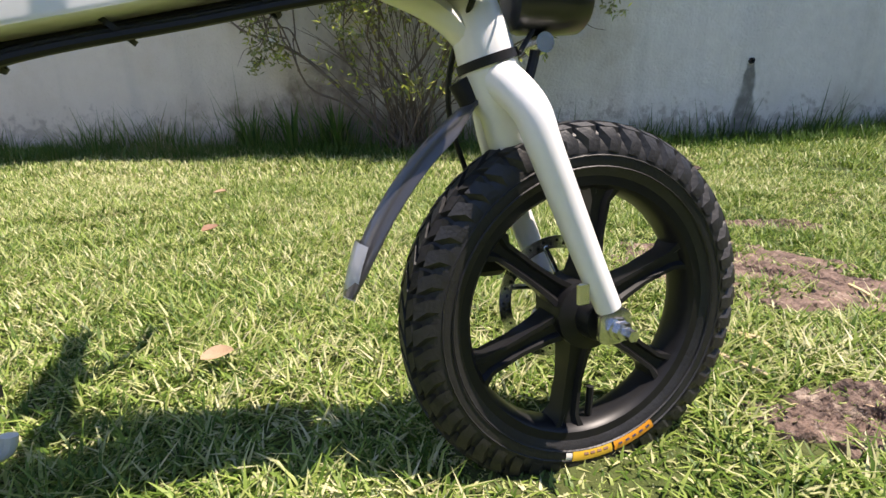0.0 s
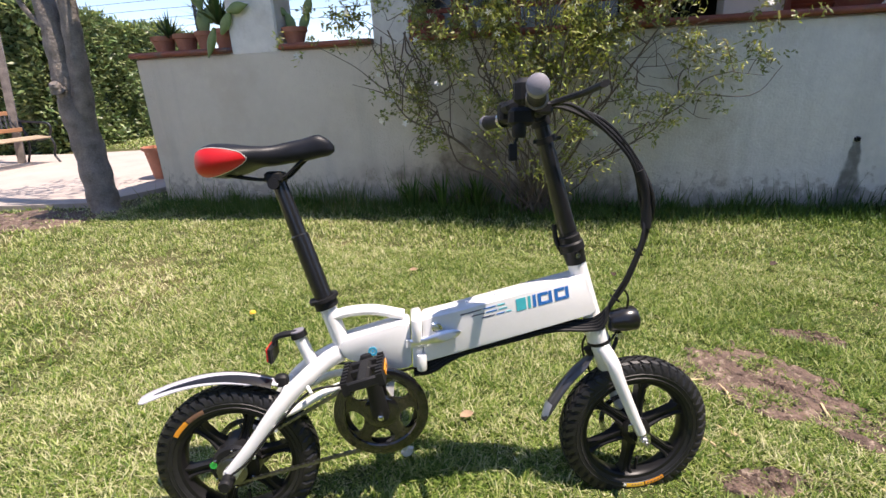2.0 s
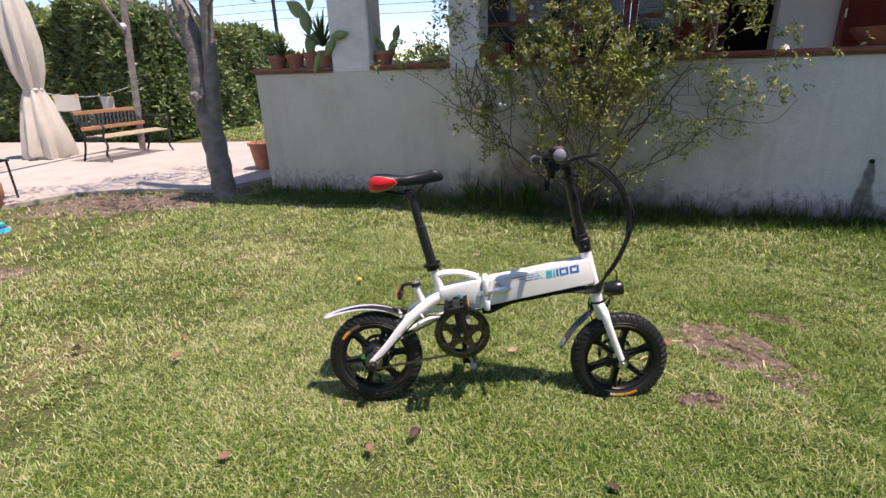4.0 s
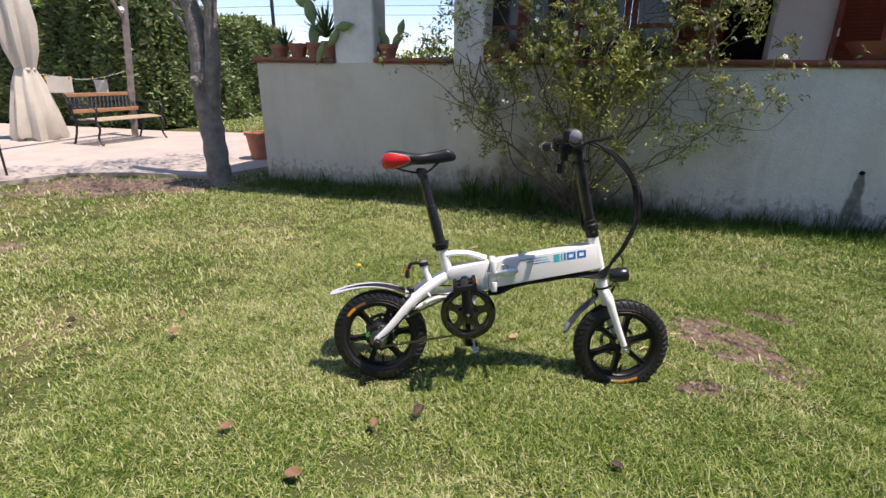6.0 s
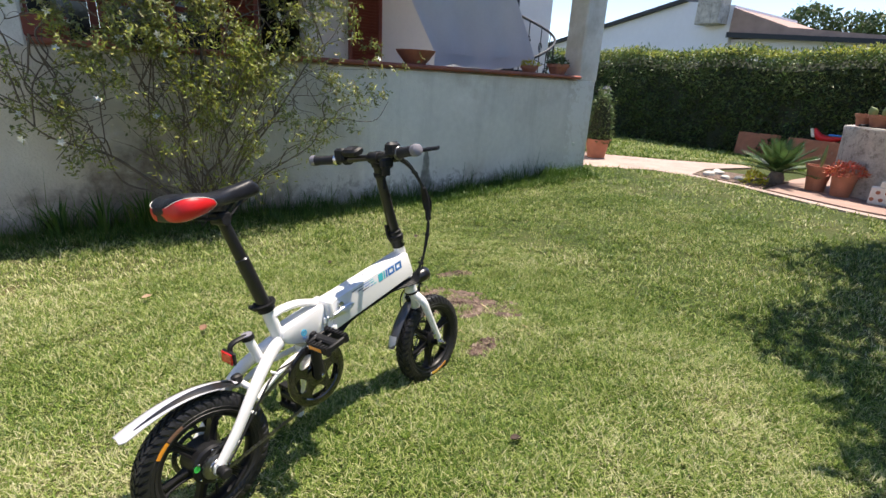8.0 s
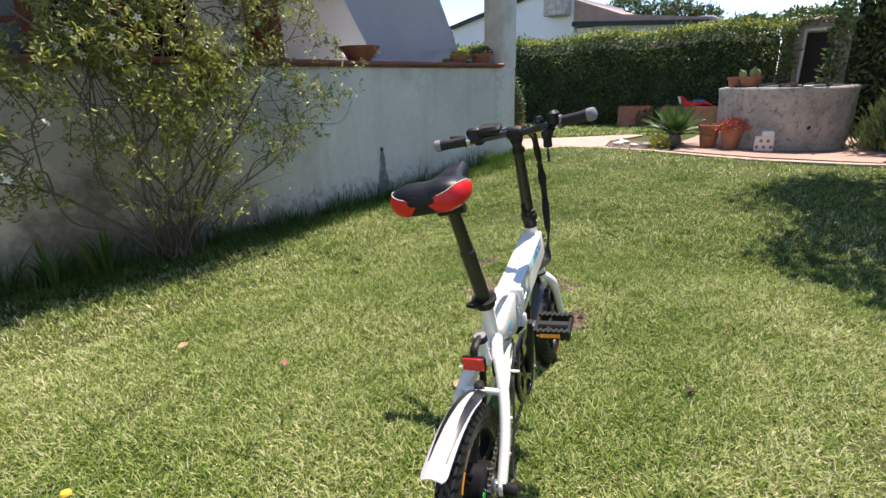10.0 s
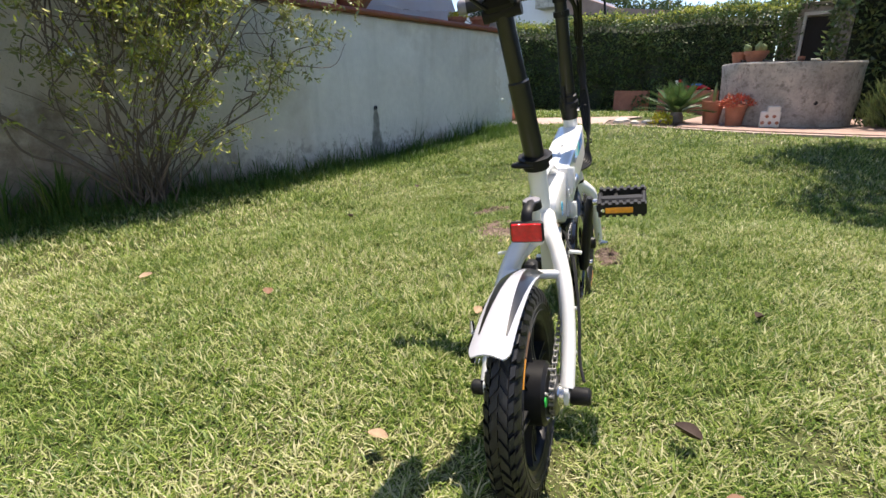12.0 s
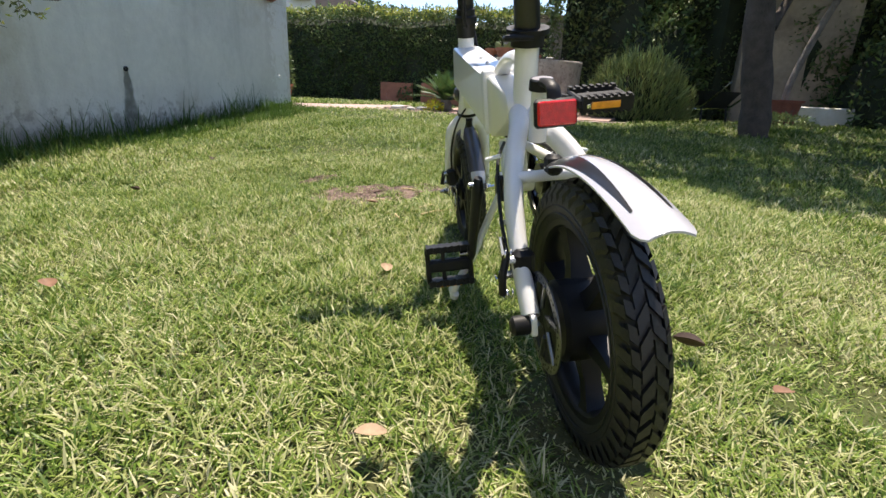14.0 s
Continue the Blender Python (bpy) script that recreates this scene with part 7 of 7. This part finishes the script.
part("wheel", Shape().lathe([(0.12, -0.03), (0.17, -0.025), (0.18, 0), (0.17, 0.025), (0.12, 0.03)], 24, pose(0.55, 0, 0.18) @ TO_Y, loop=True), rubber, barrow)

# garden lantern by the path
lan = thing("garden_lantern", pose(7.5, 5.42, 0), "black garden lantern on a short post", "lamp")
part("post", Shape().tube([(0, 0, -0.05), (0, 0, 1.02)], 0.022, 10), iron, lan)
part("glass", Shape().lathe([(0.05, 1.03), (0.075, 1.17)], 6), lantern_glass, lan)
part("cap", Shape().lathe([(0.1, 1.17), (0.06, 1.22), (0.02, 1.24), (0.01, 1.27)], 6), iron, lan)
part("arm", Shape().tube([(0, 0, 1.02), (-0.15, 0.15, 1.14)], 0.01, 6), iron, lan)

# ---- neighbour's house ----
nb = thing("neighbour_house", pose(22, 0, 0), "white neighbour's house with a dark sloping eave", "house")
part("wall", Shape().loft([[(x, 24, -0.2), (x, 24, 2.7), (x, 13.0, 5.0), (x, 10.9, 4.7), (x, 10.9, -0.2)] for x in (0, 6)]), far_paint, nb)
part("eave", Shape().loft([[(x, 24.4, 2.62), (x, 13.0, 5.0), (x, 13.0, 5.16), (x, 24.4, 2.78)] for x in (-0.25, 6.2)]), iron, nb)
part("lower_wall", Shape().box(3, 8.0, 1.6, 5.5, 5.8, 3.6), far_paint, nb)
part("roof", Shape().loft([[(x, 10.89, 3.55), (x, 10.89, 4.6), (x, 8.6, 3.75), (x, 5.0, 3.3), (x, 5.0, 3.2)] for x in (-0.1, 6)]), pink_tile, nb)
part("gutter", Shape().loft([[(x, 10.88, 3.45), (x, 5.0, 3.05), (x, 5.0, 3.2), (x, 10.88, 3.65)] for x in (-0.3, -0.12)]), iron, nb)
part("chimney", Shape().box(-0.4, 11.6, 4.5, 0.8, 1.0, 1.1, c=0.02), concrete_old, nb)
far_h = thing("far_house", pose(-24, 14, 0), "white far house behind the tall hedge", "house")
part("wall", Shape().box(0, 0, 1.8, 7, 5, 3.7), far_paint, far_h)
part("roof", Shape().box(0, 0, 3.75, 7.6, 5.6, 0.25, c=0.03), plastic_white, far_h)


# ---- patio things ----
def bench():
    t = thing("garden_bench", pose(-7.3, 5.02, 0.05), "wooden garden bench with dark cast-iron ends", "bench")
    half = 0.6
    for s in (-1, 1):
        y = s * half
        part("front_leg", Shape().tube(smooth([(0.0, y, 0.38), (0.05, y, 0.25), (-0.01, y, 0.12), (0.06, y, 0.0)], 4), 0.016, 8), iron, t)
        part("back_leg", Shape().tube(smooth([(-0.42, y, 0.38), (-0.46, y, 0.2), (-0.56, y, 0.0)], 4), 0.016, 8), iron, t)
        part("arm", Shape().tube(smooth([(-0.5, y, 0.62), (-0.2, y, 0.6), (0.02, y, 0.58), (0.06, y, 0.5), (0.0, y, 0.4)], 4), 0.016, 8), iron, t)
        part("side", Shape().tube(smooth([(0.02, y, 0.38), (-0.22, y, 0.35), (-0.42, y, 0.38), (-0.5, y, 0.6), (-0.56, y, 0.76)], 4), 0.018, 8), iron, t)
    one = mesh("seat_slat", Shape().box(0, 0, 0, 0.06, 1.2, 0.022, c=0.005), wood_pale)
    for k in range(6):
        ob = new("seat_slat", one)
        ob.parent, ob.location = t, (0.0 - 0.078 * k, 0, 0.4 - 0.008 * abs(k - 2.5))
    for z, x in ((0.5, -0.475), (0.745, -0.565)):
        part("back_rail", Shape().box(x, 0, z, 0.025, 1.2, 0.06, c=0.006), wood, t)
    g = Shape()
    for k in range(17):
        y = -0.56 + 0.07 * k
        for s in (-1, 1):
            g.tube([(-0.485, y - s * 0.035, 0.53), (-0.55, y + s * 0.035, 0.715)], 0.011, 5)
    part("lattice", g, iron, t, "dark iron lattice back")


bench()


def parasol():
    t = thing("closed_parasol", pose(-8.92, 4.62, 0.05, 0, 2, 0), "closed cream garden parasol tied in the middle", "parasol")
    part("pole", Shape().tube([(0, 0, 0), (0, 0, 3.0)], 0.025, 10), wood, t)
    n = 32
    for name, prof in (("canopy", ((0.3, 0.02), (0.33, 0.1), (0.27, 0.5), (0.2, 0.9), (0.12, 1.12))), ("canopy_top", ((0.12, 1.125), (0.19, 1.4), (0.23, 1.8), (0.2, 2.3), (0.1, 2.75), (0.03, 2.95)))):
        rings = []
        for r, z in prof:
            rings.append([((r + r * 0.22 * math.sin(8 * a + z)) * math.cos(a), (r + r * 0.22 * math.sin(8 * a + z)) * math.sin(a), z + 0.04 * math.sin(4 * a) * (z < 0.2)) for a in (2 * math.pi * i / n for i in range(n))])
        part(name, Shape().loft(rings, caps=False), cloth, t, angle=70)
    part("strap", Shape().lathe([(0.128, 1.09), (0.14, 1.12), (0.128, 1.15)], 20, loop=True), cloth, t)
    part("base", Shape().lathe([(0.25, -0.02), (0.25, 0.04), (0.05, 0.07), (0.04, 0.25)], 24), concrete_old, t)


parasol()
perg = thing("pergola", pose(0, 0, 0), "grey wooden pergola post and beam over the patio", "pergola")
part("post", Shape().tube([(-7.92, 5.56, -0.02), (-7.7, 5.68, 2.55)], 0.07, 4), bark, perg)
part("beam", Shape().tube([(-7.78, 5.9, 2.56), (-7.25, 3.3, 2.56)], 0.055, 4), bark, perg)
part("brace", Shape().tube([(-7.75, 5.63, 2.0), (-7.6, 5.15, 2.52)], 0.03, 4), bark, perg)
part("post_lamp", Shape().lathe([(0.03, -0.05), (0.055, 0.0), (0.03, 0.05)], 14, pose(-7.72, 5.58, 2.12)), plastic_white, perg)
line_t = thing("washing_line", pose(0, 0, 0), "washing line with two small cloths", "washing line")
part("line", Shape().tube(smooth([(-8.78, 4.72, 1.1), (-8.35, 5.2, 1.02), (-7.82, 5.6, 1.17)], 6), 0.004, 5), plastic_white, line_t)
for x0, y0, w, h, z in ((-8.72, 4.78, 0.36, 0.26, 1.07), (-8.28, 5.27, 0.2, 0.24, 1.02)):
    rows = [[(x0 + w * u * 0.68, y0 + w * u * 0.73 + 0.012 * math.sin(u * 9 + v * 2), z - h * v - 0.01 * math.sin(u * 3)) for u in (i / 8 for i in range(9))] for v in (j / 4 for j in range(5))]
    part("cloth", Shape().loft(rows, caps=False, closed=False), cloth, line_t, angle=80)
for x, y in ((-8.72, 4.78), (-8.5, 5.02), (-8.28, 5.27), (-8.16, 5.39)):
    part("peg", Shape().box(x, y, 1.04, 0.015, 0.015, 0.06), sticker_yellow, line_t)


def plastic_chair():
    t = thing("plastic_chair", pose(-4.46, 0.78, 0.01, 0, 0, -112), "small grey plastic chair with white arms and legs", "chair")
    w = 0.23
    g = Shape()
    for k in range(9):
        x = -w + 0.02 + k * (2 * w - 0.04) / 8
        for s in (-1, 1):
            g.tube([(x, -0.2, 0.27), (max(-w, min(w, x + s * 0.13)), -0.235, 0.46)], 0.006, 5)
    part("lattice", g, plastic_grey, t)
    part("backrest", Shape().tube(smooth([(-w, -0.18, 0.24), (-w - 0.005, -0.22, 0.4), (-w + 0.05, -0.24, 0.48), (0, -0.245, 0.5), (w - 0.05, -0.24, 0.48), (w + 0.005, -0.22, 0.4), (w, -0.18, 0.24)], 5), 0.018, 8, flat=0.8), plastic_grey, t)
    part("seat", Shape().box(0, 0, 0.235, 2 * w, 0.4, 0.025, c=0.01), plastic_grey, t)
    for s in (-1, 1):
        part("arm", Shape().tube(smooth([(s * w, -0.22, 0.4), (s * (w + 0.03), -0.05, 0.38), (s * (w + 0.03), 0.12, 0.36), (s * w, 0.19, 0.3), (s * w, 0.19, 0.22)], 5), 0.02, 8, flat=0.7), plastic_white, t)
        for y, dy in ((-0.18, -0.06), (0.17, 0.05)):
            part("leg", Shape().tube([(s * (w - 0.01), y, 0.24), (s * (w + 0.02), y + dy, 0.0)], 0.019, 8), plastic_white, t)


plastic_chair()
broom = thing("broom", pose(0, 0, 0), "broom with blue bristles leaning on the stucco wall", "broom")
part("handle", Shape().tube([(-5.05, 1.44, 0.09), (-5.845, 1.64, 1.36)], 0.013, 8), plastic_grey, broom)
part("head", Shape().box(0, 0, 0.07, 0.06, 0.3, 0.05, pose(-5.03, 1.43, 0, 0, 0, -62), c=0.012), plastic_blue, broom)
part("bristles", Shape().loft([[(-0.02, -0.14, 0.05), (0.02, -0.14, 0.05), (0.02, 0.14, 0.05), (-0.02, 0.14, 0.05)], [(-0.05, -0.17, 0.0), (0.05, -0.17, 0.0), (0.05, 0.17, 0.0), (-0.05, 0.17, 0.0)]], pose(-5.03, 1.43, 0, 0, 0, -62)), plastic_blue, broom)
mop = thing("mop", pose(0, 0, 0), "mop with a lime-green joint leaning on the stucco wall", "mop")
part("handle", Shape().tube([(-5.3, 1.15, 0.42), (-5.845, 1.0, 1.3)], 0.012, 8), plastic_white, mop)
part("joint", Shape().tube([(-5.24, 1.16, 0.3), (-5.31, 1.15, 0.43)], [0.03, 0.016], 10), plastic_lime, mop)
part("mop_head", Shape().tube([(-5.2, 1.17, 0.0), (-5.25, 1.16, 0.31)], [0.09, 0.04], 12), cloth, mop)
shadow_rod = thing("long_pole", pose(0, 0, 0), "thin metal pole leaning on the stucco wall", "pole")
part("rod", Shape().tube([(-5.5, 1.5, 0.0), (-5.845, 1.66, 1.4)], 0.011, 8), steel, shadow_rod)

rack = thing("plant_stand", pose(-6.25, 2.2, 0.05), "low black iron plant stand", "stand")
for sx in (-1, 1):
    for sy in (-1, 1):
        part("leg", Shape().tube([(sx * 0.15, sy * 0.15, 0), (sx * 0.15, sy * 0.15, 0.42)], 0.012, 6), iron, rack)
part("top", Shape().box(0, 0, 0.425, 0.34, 0.34, 0.02), iron, rack)
pot(pose(-6.25, 2.2, 0.486), 0.16, 0.26, "terracotta pot on the plant stand")
cactus(pose(-6.25, 2.2, 0.7), [((0, 0, 0), 0.07, 0.25, -35, 20), ((0.05, 0, 0), 0.07, 0.22, 30, 0), ((0.15, 0, 0.15), 0.06, 0.2, 50, 0), ((-0.12, 0, 0.18), 0.06, 0.22, -10, 0)], "prickly pear cactus on the plant stand")
jar = thing("clay_jar", pose(-5.95, 1.98, 0.05), "pale clay jar beside the plant stand", "jar")
part("body", Shape().lathe([(0.1, 0), (0.11, 0), (0.15, 0.12), (0.155, 0.22), (0.12, 0.33), (0.13, 0.36), (0.115, 0.36), (0.1, 0.33), (0.001, 0.3)], 26), terracotta, jar)
clump("red_succulent", pose(-5.95, 1.98, 0.4), "reddish upright succulent in the clay jar", 61, 0.16, 0.16, 0.32, 300, 0.06, petal_red, "plant", core=False)


# ---- fallen leaves and twigs on the lawn ----
def fallen(x, y, size, material, label, turn, curl=0.25, z=0.03):
    g = Shape()
    rows = []
    for i in range(7):
        u = i / 6
        w = 0.36 * math.sin(math.pi * (0.06 + 0.9 * u)) ** 0.8
        rows.append([(size * (u - 0.5), size * w * v, size * curl * (abs(v) ** 1.5 * w * 2 + (u - 0.5) ** 2)) for v in (-1, -0.5, 0, 0.5, 1)])
    g.loft(rows, caps=False, closed=False)
    t = thing("fallen_leaf", pose(x, y, z, 8, -6, turn), label, "leaf", "fallen leaves")
    part("blade", g, material, t, angle=80)
    part("stalk", Shape().tube([(size * 0.45, 0, size * 0.05), (size * 0.7, size * 0.05, size * 0.04)], size * 0.015, 5), twig_bark, t)


# the dark leaf at (1.295, 2.18) stands in for a dark hole there
for x, y, s, material, turn in ((-0.06, 0.754, 0.055, dead_leaf_pale, 20), (-0.66, 0.59, 0.055, dead_leaf_pale, 110), (-0.283, 0.1, 0.07, dark_leaf, 80), (-0.56, 1.91, 0.06, dead_leaf_pale, 0), (-0.37, 1.414, 0.06, dead_leaf, 60),
                             (1.295, 2.18, 0.06, dark_leaf, 30), (-0.877, -0.197, 0.06, dead_leaf, 40), (-0.536, -0.302, 0.07, dead_leaf, 10), (-1.576, 0.262, 0.06, dead_leaf, 75), (-2.107, 0.16, 0.07, dark_leaf, 15), (-1.68, 0.415, 0.05, dead_leaf, 140),
                             (0.4, 0.054, 0.055, dark_leaf, 160), (2.86, 2.96, 0.06, dead_leaf, 30), (0.485, 1.955, 0.05, dark_leaf, 95), (0.62, 1.02, 0.06, dead_leaf, 100), (-0.41, -0.01, 0.05, dead_leaf, 120)):
    fallen(x, y, s * 0.78, material, "dry brown leaf lying on the lawn" if material is not dark_leaf else "dark curled leaf lying on the lawn", turn, 0.5 if material is dark_leaf else 0.25, 0.035)
yel = thing("dandelion", pose(-1.155, 1.3, 0.0), "small yellow flower in the lawn", "flower")
part("stalk", Shape().tube([(0, 0, 0), (0.003, 0, 0.04)], 0.0015, 5), cactus_skin, yel)
part("head", Shape().lathe([(0.006, 0.036), (0.015, 0.043), (0.012, 0.05), (0.006, 0.053)], 14), sticker_yellow, yel)
r2 = np.random.default_rng(77)
for k in range(9):
    x, y = 0.8 + r2.uniform(-0.3, 0.35), 0.9 + r2.uniform(-0.3, 0.3)
    a, ln = r2.uniform(0, 6.28), r2.uniform(0.05, 0.14)
    single("dry_twig", Shape().tube([(0, 0, 0.0), (ln * 0.5, 0.006, 0.006), (ln, 0, 0.002)], 0.0035, 6), straw_mat, "dry pale twig on the bare soil", "twig", "twigs on the soil", m=pose(x, y, 0.014, 0, 0, math.degrees(a)))
outlet = thing("wall_outlet", pose(4.46, WALL_Y, 0.5), "small white pipe end in the wall", "pipe")
part("pipe", Shape().lathe([(0.022, -0.02), (0.022, 0.02), (0.014, 0.02), (0.014, 0.0)], 14, TO_Y), plastic_white, outlet)
pole_t = thing("utility_pole", pose(-18.9, 25, 0), "grey utility pole beyond the hedge", "pole")
part("shaft", Shape().tube([(0, 0, -0.1), (0, 0, 6.2)], [0.13, 0.09], 14), iron, pole_t)
for k in range(4):
    part("insulator", Shape().lathe([(0.03, 4.17 + 0.45 * k), (0.05, 4.2 + 0.45 * k), (0.05, 4.3 + 0.45 * k), (0.03, 4.33 + 0.45 * k)], 10, pose(0, -0.1, 0)), iron, pole_t)
cable_t = thing("overhead_cables", pose(0, 0, 0), "thin overhead cables against the sky", "cables")
for k in range(4):
    part("wire", Shape().tube(smooth([(-45, 24, 4.6 + 0.45 * k), (-30, 24.6, 4.2 + 0.45 * k), (-18.9, 25, 4.25 + 0.45 * k), (-6, 25.5, 4.1 + 0.45 * k), (8, 26, 4.5 + 0.45 * k)], 6), 0.012, 5), iron, cable_t)
vent = thing("wall_pipe", pose(2.186, WALL_Y, 0.5), "small dark drain hole with a damp stain below", "pipe")
part("pipe", Shape().lathe([(0.018, -0.01), (0.018, 0.012), (0.012, 0.012), (0.012, 0.0)], 14, TO_Y), iron, vent)
